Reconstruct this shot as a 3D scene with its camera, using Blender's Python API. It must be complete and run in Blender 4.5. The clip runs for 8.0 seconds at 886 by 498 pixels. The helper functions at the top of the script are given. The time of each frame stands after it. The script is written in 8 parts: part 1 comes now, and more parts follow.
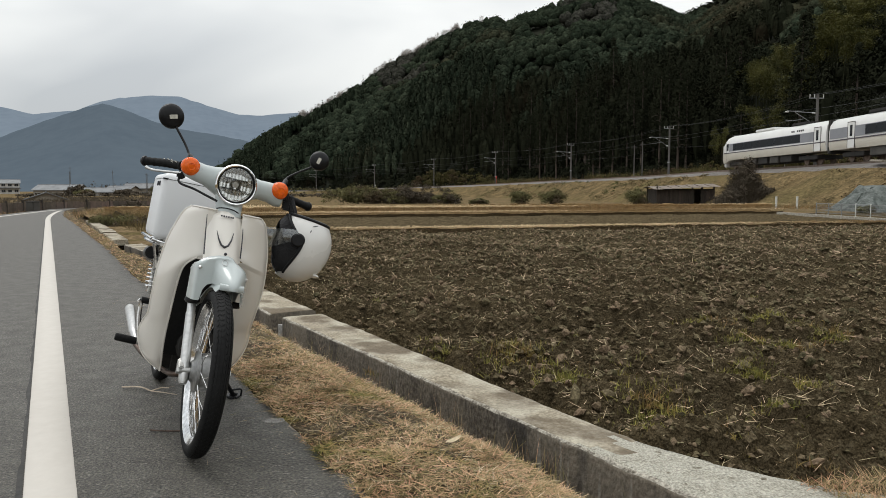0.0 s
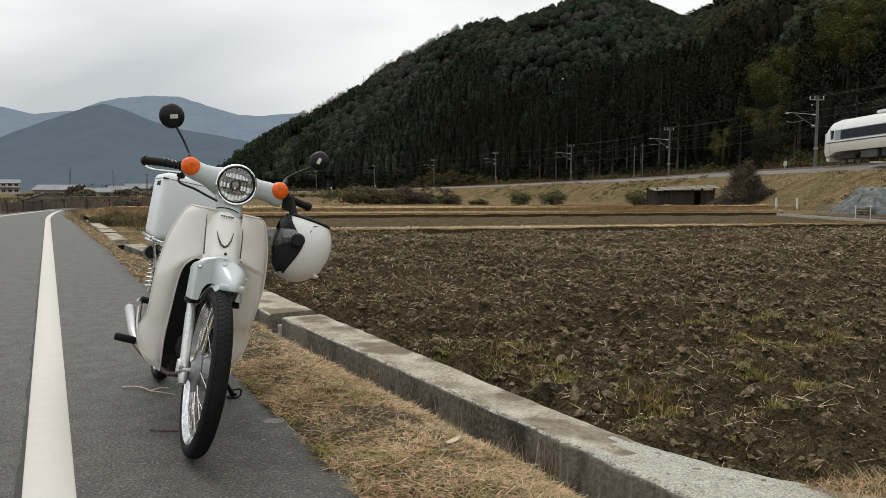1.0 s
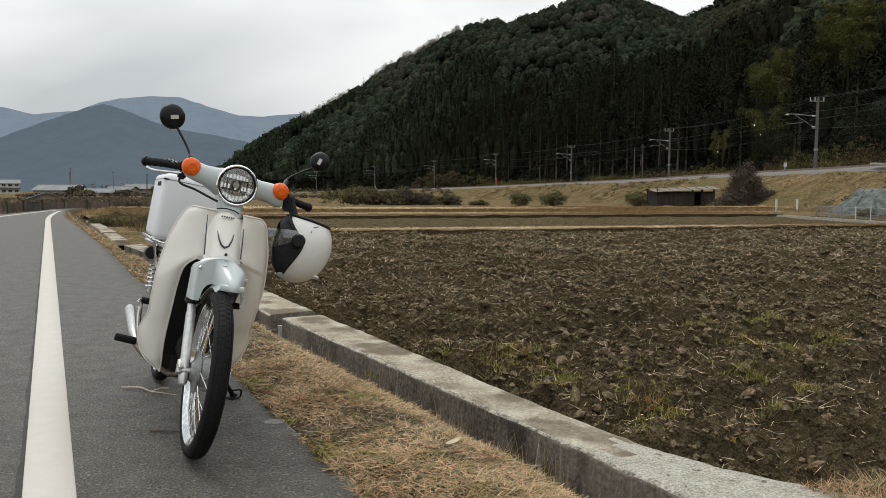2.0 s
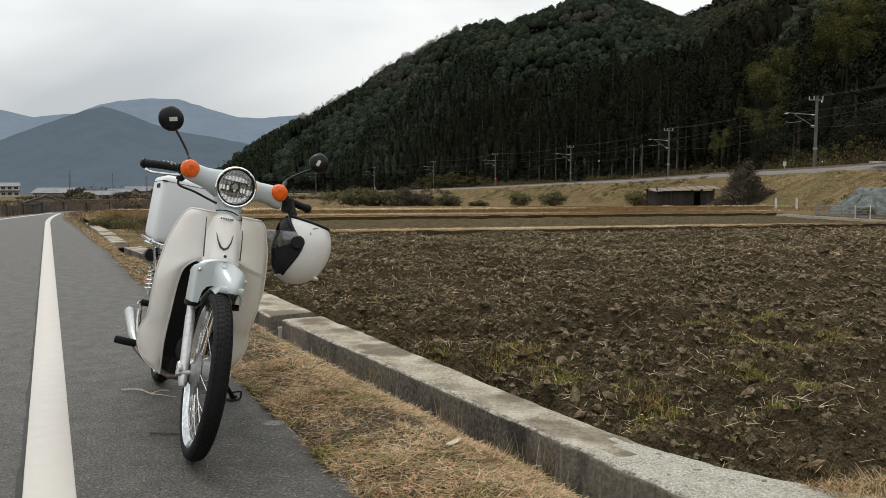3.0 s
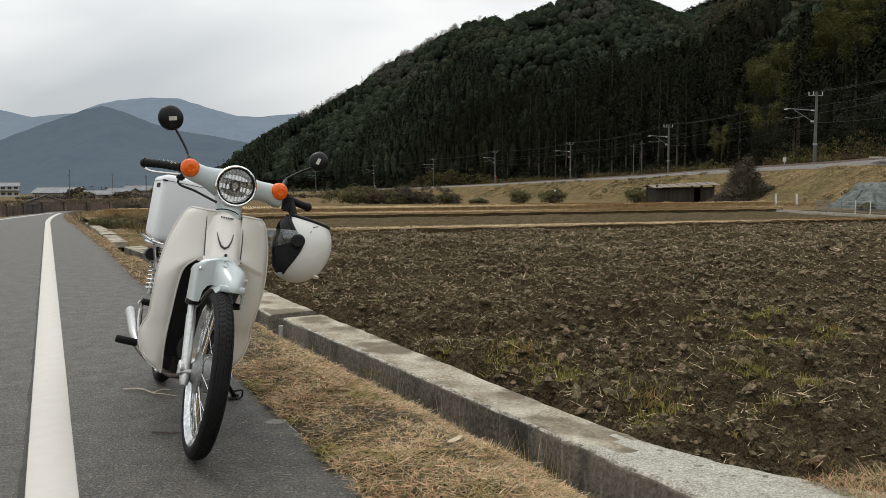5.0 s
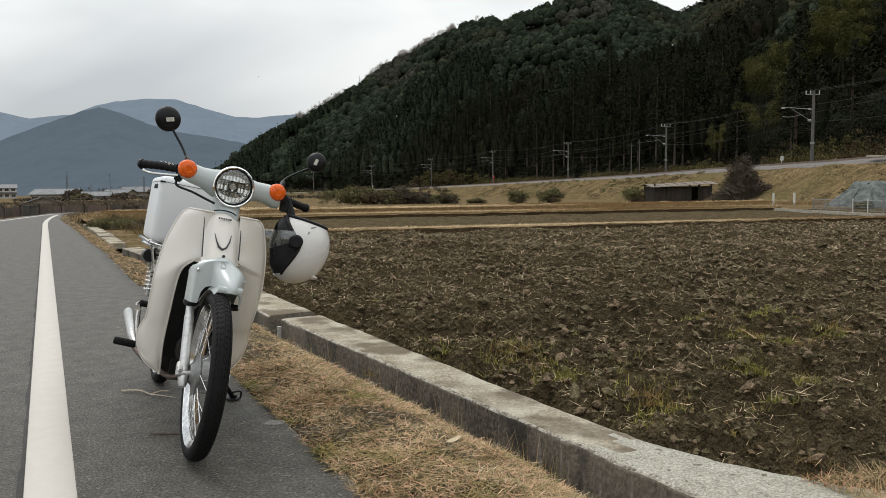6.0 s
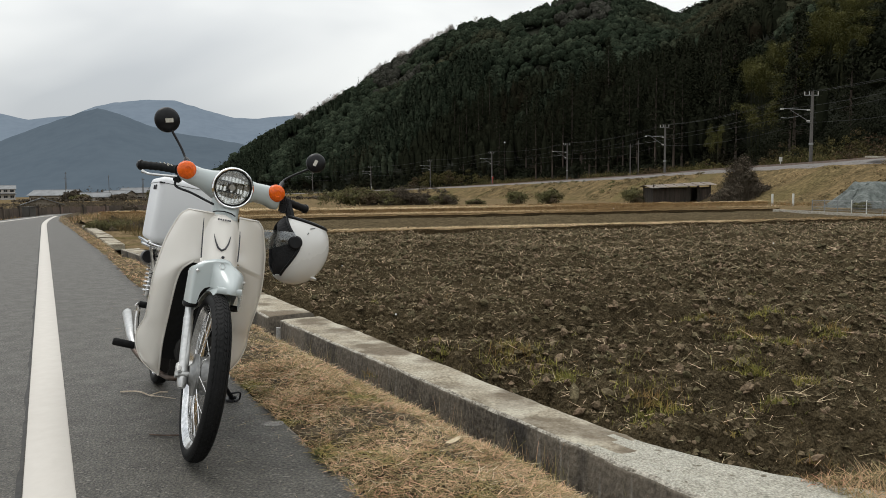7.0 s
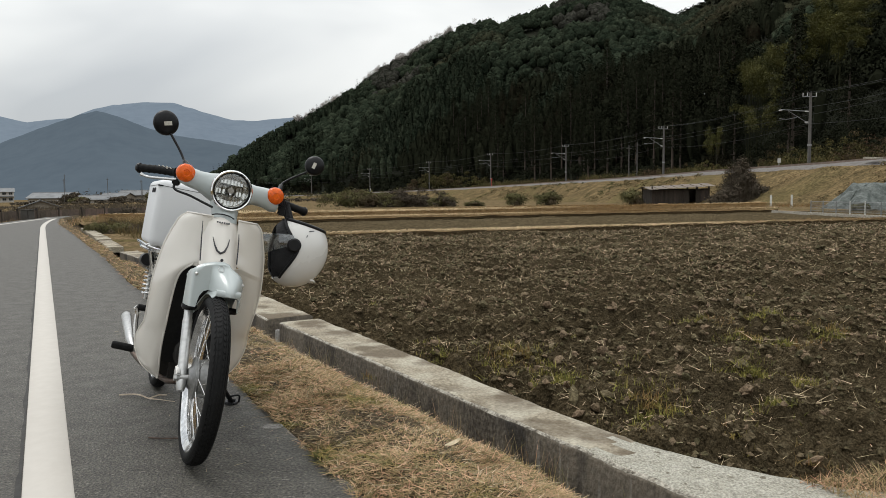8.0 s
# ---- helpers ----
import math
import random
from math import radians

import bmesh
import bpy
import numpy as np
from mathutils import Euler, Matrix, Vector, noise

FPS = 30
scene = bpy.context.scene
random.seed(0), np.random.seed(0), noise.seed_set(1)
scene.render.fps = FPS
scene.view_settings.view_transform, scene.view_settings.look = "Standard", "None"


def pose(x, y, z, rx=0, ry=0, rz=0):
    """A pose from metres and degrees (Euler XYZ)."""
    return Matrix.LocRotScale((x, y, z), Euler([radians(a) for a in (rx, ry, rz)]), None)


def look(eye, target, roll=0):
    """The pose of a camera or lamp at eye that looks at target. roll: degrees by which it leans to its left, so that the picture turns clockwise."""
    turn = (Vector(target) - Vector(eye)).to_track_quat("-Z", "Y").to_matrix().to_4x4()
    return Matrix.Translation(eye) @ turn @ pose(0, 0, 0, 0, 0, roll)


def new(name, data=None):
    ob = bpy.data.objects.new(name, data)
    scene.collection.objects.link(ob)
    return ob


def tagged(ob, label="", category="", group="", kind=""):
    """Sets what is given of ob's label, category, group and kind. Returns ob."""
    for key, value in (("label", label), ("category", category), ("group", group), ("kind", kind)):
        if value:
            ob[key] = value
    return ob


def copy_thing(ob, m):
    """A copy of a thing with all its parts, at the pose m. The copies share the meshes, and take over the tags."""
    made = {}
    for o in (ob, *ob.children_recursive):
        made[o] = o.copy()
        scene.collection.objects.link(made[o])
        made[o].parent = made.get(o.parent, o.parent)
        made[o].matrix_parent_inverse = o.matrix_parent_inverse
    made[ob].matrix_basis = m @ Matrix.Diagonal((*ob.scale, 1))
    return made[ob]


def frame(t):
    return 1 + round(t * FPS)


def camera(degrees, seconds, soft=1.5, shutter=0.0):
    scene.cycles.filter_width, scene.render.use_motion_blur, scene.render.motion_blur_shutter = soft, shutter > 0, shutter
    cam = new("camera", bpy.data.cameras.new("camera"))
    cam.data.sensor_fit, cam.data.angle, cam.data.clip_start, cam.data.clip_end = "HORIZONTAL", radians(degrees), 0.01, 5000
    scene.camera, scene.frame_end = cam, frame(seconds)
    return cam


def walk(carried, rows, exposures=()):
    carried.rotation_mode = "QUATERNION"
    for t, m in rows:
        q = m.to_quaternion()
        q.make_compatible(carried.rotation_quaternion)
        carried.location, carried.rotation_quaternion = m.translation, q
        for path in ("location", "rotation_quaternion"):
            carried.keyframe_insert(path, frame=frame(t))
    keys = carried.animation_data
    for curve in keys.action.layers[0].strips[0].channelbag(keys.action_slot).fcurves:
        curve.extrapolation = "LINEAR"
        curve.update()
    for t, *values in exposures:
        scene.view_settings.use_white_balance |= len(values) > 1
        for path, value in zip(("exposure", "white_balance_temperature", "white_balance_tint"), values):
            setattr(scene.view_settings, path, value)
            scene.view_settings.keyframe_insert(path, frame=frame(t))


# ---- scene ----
cam = camera(63.0, 8.0, soft=0.9)
PATH = (
    (0, pose(0.0000, 0.0000, 0.8700, 85.400, 0.000, 0.000)),
    (0.5, pose(0.0015, 0.0008, 0.8694, 85.405, -0.035, 0.000)),
    (1, pose(-0.0003, 0.0010, 0.8684, 85.461, -0.133, 0.005)),
    (1.5, pose(-0.0024, 0.0008, 0.8687, 85.491, -0.262, 0.026)),
    (3, pose(0.0003, 0.0011, 0.8688, 85.581, 0.076, -0.019)),
    (3.5, pose(0.0007, 0.0007, 0.8680, 85.502, 0.227, 0.001)),
    (4, pose(-0.0008, 0.0011, 0.8680, 85.437, 0.349, 0.024)),
    (4.5, pose(-0.0005, -0.0004, 0.8686, 85.398, 0.317, 0.027)),
    (6, pose(-0.0001, 0.0004, 0.8693, 85.405, 0.609, -0.191)),
    (6.5, pose(0.0006, -0.0016, 0.8702, 85.400, 0.538, -0.230)),
    (7, pose(-0.0012, 0.0009, 0.8689, 85.481, 0.633, -0.268)),
    (7.5, pose(0.0000, -0.0002, 0.8697, 85.552, 0.876, -0.323)),
    (8, pose(-0.0008, -0.0001, 0.8710, 85.626, 0.742, -0.355)),
)
walk(cam, PATH)

# ---- world and light: an overcast winter sky with a weak, wide sun ----
SUN_EL, SUN_AZ = radians(62), radians(-51)


def make_world():
    w = bpy.data.worlds.new("overcast_sky")
    scene.world = w
    w.use_nodes = True
    nt = w.node_tree
    nt.nodes.clear()
    out = nt.nodes.new("ShaderNodeOutputWorld")
    bg = nt.nodes.new("ShaderNodeBackground")
    sky = nt.nodes.new("ShaderNodeTexSky")
    sky.sky_type, sky.sun_disc = "NISHITA", False
    sky.sun_elevation, sky.sun_rotation = SUN_EL, SUN_AZ
    co = nt.nodes.new("ShaderNodeTexCoord")
    mp = nt.nodes.new("ShaderNodeMapping")
    mp.inputs["Scale"].default_value = (1.3, 1.3, 3.4)
    mp.inputs["Location"].default_value = (2.3, 0.4, 0.2)
    n1 = nt.nodes.new("ShaderNodeTexNoise")
    n1.inputs["Scale"].default_value, n1.inputs["Detail"].default_value, n1.inputs["Roughness"].default_value = 1.5, 4, 0.42
    n1.inputs["Distortion"].default_value = 0.4
    ramp = nt.nodes.new("ShaderNodeValToRGB")
    ramp.color_ramp.elements[0].position, ramp.color_ramp.elements[0].color = 0.38, (5.5, 5.75, 5.92, 1)
    ramp.color_ramp.elements[1].position, ramp.color_ramp.elements[1].color = 0.60, (8.75, 8.88, 8.70, 1)
    mix = nt.nodes.new("ShaderNodeMix")
    mix.data_type = "RGBA"
    mix.inputs["Factor"].default_value = 0.94
    nt.links.new(co.outputs["Generated"], mp.inputs["Vector"])
    nt.links.new(mp.outputs["Vector"], n1.inputs["Vector"])
    nt.links.new(n1.outputs["Fac"], ramp.inputs["Fac"])
    nt.links.new(sky.outputs["Color"], mix.inputs["A"])
    nt.links.new(ramp.outputs["Color"], mix.inputs["B"])
    # an overcast sky is brighter towards the zenith
    sep = nt.nodes.new("ShaderNodeSeparateXYZ")
    up = nt.nodes.new("ShaderNodeMapRange")
    up.inputs["From Min"].default_value, up.inputs["From Max"].default_value = 0.1, 1.0
    up.inputs["To Min"].default_value, up.inputs["To Max"].default_value = 1.0, 2.0
    mul = nt.nodes.new("ShaderNodeVectorMath")
    mul.operation = "SCALE"
    nt.links.new(co.outputs["Generated"], sep.inputs["Vector"])
    nt.links.new(sep.outputs["Z"], up.inputs["Value"])
    nt.links.new(mix.outputs["Result"], mul.inputs[0])
    nt.links.new(up.outputs["Result"], mul.inputs["Scale"])
    nt.links.new(mul.outputs["Vector"], bg.inputs["Color"])
    bg.inputs["Strength"].default_value = 0.1
    nt.links.new(bg.outputs["Background"], out.inputs["Surface"])


make_world()
sun = new("sun", bpy.data.lights.new("sun", "SUN"))
sun.data.energy, sun.data.angle, sun.data.color = 1.1, radians(26), (1.0, 0.97, 0.93)
sun.matrix_world = look((-25, 20, 60), (0, 0, 0))
scene.view_settings.exposure = 0.0


# ---- materials ----
def mat(name, a, b=None, rough=0.6, metal=0.0, scale=8.0, fine=60.0, bump=0.0, bump_scale=None, coat=0.0, spec=0.5,
        per=0.0, contrast=(0.35, 0.65), stretch=None, c=None, c_scale=1.0, c_at=(0.55, 0.7), island=False, transmission=0.0, bump_dist=0.02, grain=0.08, drip=None, detail=4, sleek=False):
    """A node material: colours a and b mixed by two scales of noise, a third colour c in patches, bump, and a little change from piece to piece."""
    m = bpy.data.materials.new(name)
    m.use_nodes = True
    nt = m.node_tree
    p = nt.nodes["Principled BSDF"]
    p.inputs["Roughness"].default_value, p.inputs["Metallic"].default_value = rough, metal
    p.inputs["Coat Weight"].default_value, p.inputs["Specular IOR Level"].default_value = coat, spec
    p.inputs["Coat Roughness"].default_value = 0.08
    p.inputs["Transmission Weight"].default_value = transmission
    b = b or tuple(v * 0.8 for v in a)
    co = nt.nodes.new("ShaderNodeTexCoord")
    vec = co.outputs["Object"]
    if stretch:
        mp = nt.nodes.new("ShaderNodeMapping")
        mp.inputs["Scale"].default_value = stretch
        nt.links.new(vec, mp.inputs["Vector"])
        vec = mp.outputs["Vector"]

    def noise_node(s, d=4):
        n = nt.nodes.new("ShaderNodeTexNoise")
        n.inputs["Scale"].default_value, n.inputs["Detail"].default_value = s, d
        nt.links.new(vec, n.inputs["Vector"])
        return n.outputs["Fac"]

    def mixed(f, x, y):
        n = nt.nodes.new("ShaderNodeMix")
        n.data_type = "RGBA"
        for sock, v in (("Factor", f), ("A", x), ("B", y)):
            if isinstance(v, (float, int)):
                n.inputs[sock].default_value = v
            elif isinstance(v, tuple):
                n.inputs[6 if sock == "A" else 7].default_value = (*v, 1)
            else:
                nt.links.new(v, n.inputs[0 if sock == "Factor" else 6 if sock == "A" else 7])
        return n.outputs[2]

    def ranged(v, lo, hi, o0=0.0, o1=1.0):
        n = nt.nodes.new("ShaderNodeMapRange")
        n.inputs["From Min"].default_value, n.inputs["From Max"].default_value = lo, hi
        n.inputs["To Min"].default_value, n.inputs["To Max"].default_value = o0, o1
        nt.links.new(v, n.inputs["Value"])
        return n.outputs["Result"]

    big, small = noise_node(scale, detail), noise_node(fine, 3)
    f1 = ranged(big, *contrast)
    col = mixed(f1, a, b)
    f2 = ranged(small, 0.35, 0.65)
    col = col if sleek else mixed(f2, col, mixed(0.5, col, tuple(min(1, v * 1.25) for v in a)))
    if c:
        col = mixed(ranged(noise_node(c_scale, 5), *c_at), col, c)
    if drip:
        dm = nt.nodes.new("ShaderNodeMapping")
        dm.inputs["Scale"].default_value = (24, 24, 1.8)
        nt.links.new(co.outputs["Object"], dm.inputs["Vector"])
        dn = nt.nodes.new("ShaderNodeTexNoise")
        dn.inputs["Scale"].default_value, dn.inputs["Detail"].default_value = 1.0, 2.5
        nt.links.new(dm.outputs["Vector"], dn.inputs["Vector"])
        col = mixed(ranged(dn.outputs["Fac"], 0.60, 0.70, 0, 0.6), col, drip)
    if grain:
        gn = nt.nodes.new("ShaderNodeHueSaturation")
        nt.links.new(ranged(noise_node(fine, 8), 0.32, 0.68, 1 - grain, 1 + grain), gn.inputs["Value"])
        nt.links.new(col, gn.inputs["Color"])
        col = gn.outputs["Color"]
    if per:
        src = nt.nodes.new("ShaderNodeNewGeometry").outputs["Random Per Island"] if island else nt.nodes.new("ShaderNodeObjectInfo").outputs["Random"]
        hs = nt.nodes.new("ShaderNodeHueSaturation")
        nt.links.new(ranged(src, 0, 1, 1 - per, 1 + per), hs.inputs["Value"])
        nt.links.new(ranged(src, 0, 1, 0.5 + per * 0.06, 0.5 - per * 0.06), hs.inputs["Hue"])
        nt.links.new(col, hs.inputs["Color"])
        col = hs.outputs["Color"]
    nt.links.new(col, p.inputs["Base Color"])
    nt.links.new(ranged(big, 0.3, 0.7, max(0.02, rough - 0.06), min(1, rough + 0.06)), p.inputs["Roughness"])
    if bump:
        bn = nt.nodes.new("ShaderNodeBump")
        bn.inputs["Strength"].default_value, bn.inputs["Distance"].default_value = bump, bump_dist
        nt.links.new(noise_node(bump_scale or fine, 5), bn.inputs["Height"])
        nt.links.new(bn.outputs["Normal"], p.inputs["Normal"])
    return m


M = {}
M["asphalt"] = mat("asphalt", (0.060, 0.0542, 0.0425), (0.036, 0.0322, 0.0255), 0.60, scale=10, detail=9, fine=110, bump=0.8, bump_scale=120, bump_dist=0.012, grain=0.9, spec=0.55,
                   c=(0.130, 0.119, 0.100), c_scale=62, c_at=(0.57, 0.66))
M["paint_line"] = mat("road_paint", (0.52, 0.487, 0.440), (0.505, 0.472, 0.426), 0.7, scale=14, fine=40, bump=0.05, bump_scale=90, c=(0.40, 0.38, 0.345), c_scale=30, c_at=(0.70, 0.78), grain=0.015, sleek=True)
M["concrete"] = mat("weathered_concrete", (0.38, 0.345, 0.268), (0.235, 0.195, 0.135), 0.9, scale=5, fine=75, bump=1.0, bump_scale=40, grain=0.15, contrast=(0.38, 0.6),
                    c=(0.140, 0.109, 0.071), c_scale=3.2, c_at=(0.48, 0.60))
M["concrete_patch"] = mat("rough_patched_concrete", (0.42, 0.40, 0.335), (0.30, 0.28, 0.225), 0.95, scale=14, fine=140, bump=1.0, bump_scale=55, bump_dist=0.03, grain=0.3, c=(0.15, 0.13, 0.09), c_scale=22, c_at=(0.63, 0.70))
M["concrete_arris"] = mat("chipped_concrete_edge", (0.40, 0.37, 0.31), (0.15, 0.13, 0.10), 0.9, scale=22, fine=90, bump=1.0, bump_scale=50, grain=0.25, contrast=(0.44, 0.56))
# upright wall face: darker than the top, with pale vertical drips
M["concrete_face"] = mat("streaked_concrete_face", (0.185, 0.158, 0.122), (0.085, 0.072, 0.056), 0.9, scale=2.6, fine=60, bump=0.5, bump_scale=50, grain=0.12, contrast=(0.36, 0.62),
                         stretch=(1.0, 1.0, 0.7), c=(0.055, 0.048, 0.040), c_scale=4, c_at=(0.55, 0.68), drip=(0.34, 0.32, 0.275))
M["soil"] = mat("tilled_soil", (0.074, 0.057, 0.033), (0.045, 0.035, 0.0205), 0.95, scale=2.2, detail=5, fine=140, bump=1.0, bump_scale=38, spec=0.0, bump_dist=0.05, grain=0.45,
                c=(0.112, 0.089, 0.055), c_scale=30, c_at=(0.54, 0.66))
# dike faces: brown earth, with the overhang's shadow partly put into the colour
M["soil_shaded"] = mat("shaded_dike_earth", (0.088, 0.064, 0.035), (0.055, 0.041, 0.024), 0.95, scale=3, fine=40, bump=1.0, bump_scale=18, spec=0.0, grain=0.5)
M["soil_far"] = mat("tilled_soil_far", (0.088, 0.068, 0.040), (0.044, 0.035, 0.021), 0.95, scale=3, fine=14, bump=1.0, bump_scale=9, spec=0.0, grain=0.6)
M["dry_ground"] = mat("dry_grass_ground", (0.160, 0.116, 0.066), (0.095, 0.071, 0.041), 0.95, scale=0.9, fine=10, bump=0.8, bump_scale=20, spec=0.0, grain=0.4,
                      c=(0.105, 0.084, 0.040), c_scale=0.9, c_at=(0.5, 0.64))
M["straw_bank"] = mat("straw_on_earth", (0.40, 0.285, 0.155), (0.20, 0.135, 0.070), 0.9, scale=6, fine=50, bump=1.0, bump_scale=40, spec=0.0, grain=0.4)
M["bank_earth"] = mat("embankment_grass", (0.165, 0.120, 0.063), (0.064, 0.051, 0.027), 0.95, scale=0.7, detail=9, fine=5, bump=1.0, bump_scale=2.5, bump_dist=0.25, spec=0.0, grain=0.35, contrast=(0.38, 0.6),
                      c=(0.124, 0.100, 0.048), c_scale=0.14, c_at=(0.52, 0.64))
M["bamboo_stem"] = mat("bamboo_stems", (0.030, 0.032, 0.014), (0.018, 0.020, 0.010), 0.7, scale=1, fine=8, spec=0.1)
M["verge_ground"] = mat("verge_ground", (0.085, 0.062, 0.035), (0.040, 0.031, 0.019), 0.95, scale=7, fine=60, bump=0.8, bump_scale=60, spec=0.15, grain=0.5)
M["straw"] = mat("dry_straw", (0.39, 0.295, 0.155), (0.200, 0.132, 0.058), 0.8, scale=3.4, fine=30, per=0.75, island=True, spec=0.25, c=(0.21, 0.185, 0.055), c_scale=4.2, c_at=(0.56, 0.66))
M["straw_grey"] = mat("bleached_straw", (0.52, 0.43, 0.29), (0.36, 0.28, 0.17), 0.8, scale=5, fine=30, per=0.4, island=True, spec=0.2)
M["stubble"] = mat("straw_in_soil", (0.50, 0.405, 0.255), (0.245, 0.185, 0.105), 0.85, scale=2, fine=30, per=0.5, island=True, spec=0.2)
M["weed"] = mat("weed_blades", (0.25, 0.225, 0.060), (0.120, 0.125, 0.036), 0.8, scale=5, fine=30, per=0.4, island=True, spec=0.1, c=(0.20, 0.13, 0.055), c_scale=3, c_at=(0.5, 0.6))
M["ballast"] = mat("ballast_stone", (0.145, 0.13, 0.118), (0.085, 0.076, 0.069), 0.95, scale=1.5, fine=9, bump=1.0, bump_scale=7)
# near-black, as the shade under the trees is put into the floor's colour
M["shaded_forest_floor"] = mat("shaded_forest_floor", (0.018, 0.020, 0.012), (0.010, 0.012, 0.008), 0.95, scale=0.05, fine=0.4, bump=0.5, bump_scale=0.5, spec=0.1)
# distance haze is put into crown_dark and leaf_dark, lifted above the near cedar green
M["crown_dark"] = mat("evergreen_crowns", (0.0285, 0.0370, 0.0240), (0.0165, 0.0222, 0.0145), 0.85, scale=0.03, fine=0.9, per=0.35, island=True, spec=0.0, grain=0.35,
                      c=(0.034, 0.032, 0.019), c_scale=0.012, c_at=(0.55, 0.68), bump=1.0, bump_scale=0.8, bump_dist=1.2)
M["crown_bare"] = mat("leafless_crowns", (0.043, 0.042, 0.035), (0.029, 0.030, 0.024), 0.9, scale=0.03, fine=0.9, per=0.25, island=True, spec=0.0, grain=0.3, bump=1.0, bump_scale=1.2, bump_dist=1.0)
M["leaf_dark"] = mat("evergreen_leaves", (0.0295, 0.036, 0.023), (0.0175, 0.0222, 0.0150), 0.75, scale=0.02, fine=0.3, per=0.10, island=True, spec=0.0, grain=0.0,
                     c=(0.050, 0.042, 0.026), c_scale=0.012, c_at=(0.52, 0.66))
M["cedar"] = mat("cedar_needles", (0.0215, 0.0236, 0.0145), (0.0132, 0.0153, 0.0095), 0.8, scale=0.1, fine=1.2, per=0.10, island=True, spec=0.0, grain=0.0, c=(0.017, 0.0145, 0.009), c_scale=0.06, c_at=(0.54, 0.66))
M["bamboo_leaf"] = mat("bamboo_leaves", (0.128, 0.124, 0.038), (0.022, 0.027, 0.011), 0.7, scale=0.22, fine=2, per=0.3, island=True, spec=0.05)
M["bare_twig"] = mat("bare_twigs", (0.42, 0.39, 0.36), (0.30, 0.27, 0.25), 0.9, scale=0.05, fine=1, per=0.3, island=True, spec=0.1)
M["bark"] = mat("bark", (0.085, 0.065, 0.05), (0.045, 0.036, 0.03), 0.95, scale=2, fine=20, bump=0.7, bump_scale=18, stretch=(1, 1, 0.2))
M["bush"] = mat("bush_leaves", (0.135, 0.124, 0.052), (0.066, 0.066, 0.029), 0.8, scale=0.8, fine=6, per=0.2, island=True, spec=0.15, c=(0.10, 0.075, 0.045), c_scale=0.35, c_at=(0.5, 0.6))
M["bush_brown"] = mat("winter_bush_twigs", (0.098, 0.080, 0.058), (0.055, 0.046, 0.034), 0.9, scale=0.8, fine=6, per=0.2, island=True, spec=0.1)


# ---- mesh helpers ----
A = radians(28.6)
U, N = Vector((-math.sin(A), math.cos(A), 0)), Vector((math.cos(A), math.sin(A), 0))


def sn(s, n, z=0.0):
    """A place given along the road (s), across it (n) and by height."""
    return U * s + N * n + Vector((0, 0, z))


def mesh_of(name, bm, material, smooth=40):
    me = bpy.data.meshes.new(name)
    bm.to_mesh(me)
    bm.free()
    for m in material if isinstance(material, (list, tuple)) else [material]:
        me.materials.append(m)
    if smooth:
        me.polygons.foreach_set("use_smooth", [True] * len(me.polygons))
        me.set_sharp_from_angle(angle=radians(smooth))
    return me


def part(name, bm, material, parent=None, label="", smooth=40):
    ob = new(name, mesh_of(name, bm, material, smooth))
    if parent:
        ob.parent = parent
    if label:
        tagged(ob, label)
    return ob


def raw(name, verts, faces, material, smooth=False, normals=None):
    """An object from arrays of vertices and equal-sided faces."""
    me = bpy.data.meshes.new(name)
    verts, faces = np.asarray(verts, np.float32), np.asarray(faces, np.int32)
    k = faces.shape[1]
    me.vertices.add(len(verts))
    me.vertices.foreach_set("co", verts.ravel())
    me.loops.add(faces.size)
    me.loops.foreach_set("vertex_index", faces.ravel())
    me.polygons.add(len(faces))
    me.polygons.foreach_set("loop_start", np.arange(0, faces.size, k, dtype=np.int32))
    me.update(calc_edges=True)
    me.validate()
    me.polygons.foreach_set("use_smooth", [smooth] * len(me.polygons))
    me.materials.append(material)
    if normals is not None:
        me.polygons.foreach_set("use_smooth", [True] * len(me.polygons))
        me.normals_split_custom_set_from_vertices(np.asarray(normals, np.float32).tolist())
    return new(name, me)


def empty(name, m=None):
    ob = new(name)
    ob.empty_display_size = 0.1
    if m:
        ob.matrix_basis = m
    return ob


def box(bm, size, m=Matrix(), bevel=0.0):
    r = bmesh.ops.create_cube(bm, size=1, matrix=m @ Matrix.Diagonal((*size, 1)))
    if bevel:
        es = list({e for v in r["verts"] for e in v.link_edges})
        bmesh.ops.bevel(bm, geom=es, offset=bevel, segments=2, affect="EDGES")
    return bm


def frame_to(d):
    return Vector(d).normalized().to_track_quat("Z", "Y").to_matrix().to_4x4()


def tube(bm, pts, r, seg=8, caps=True):
    """A round bar along points; r is one radius or one per point."""
    pts = [Vector(p) for p in pts]
    rs = r if isinstance(r, (list, tuple)) else [r] * len(pts)
    rings, ref = [], None
    for i, p in enumerate(pts):
        d = (pts[min(i + 1, len(pts) - 1)] - pts[max(i - 1, 0)]).normalized()
        if ref is None:
            ref = d.orthogonal().normalized()
        ref = (ref - d * ref.dot(d)).normalized()
        o = d.cross(ref)
        rings.append([bm.verts.new(p + (ref * math.cos(k) + o * math.sin(k)) * rs[i]) for k in (2 * math.pi * j / seg for j in range(seg))])
    for a, b in zip(rings, rings[1:]):
        for j in range(seg):
            bm.faces.new((a[j], a[(j + 1) % seg], b[(j + 1) % seg], b[j]))
    if caps:
        bm.faces.new(rings[0][::-1])
        bm.faces.new(rings[-1])
    return bm


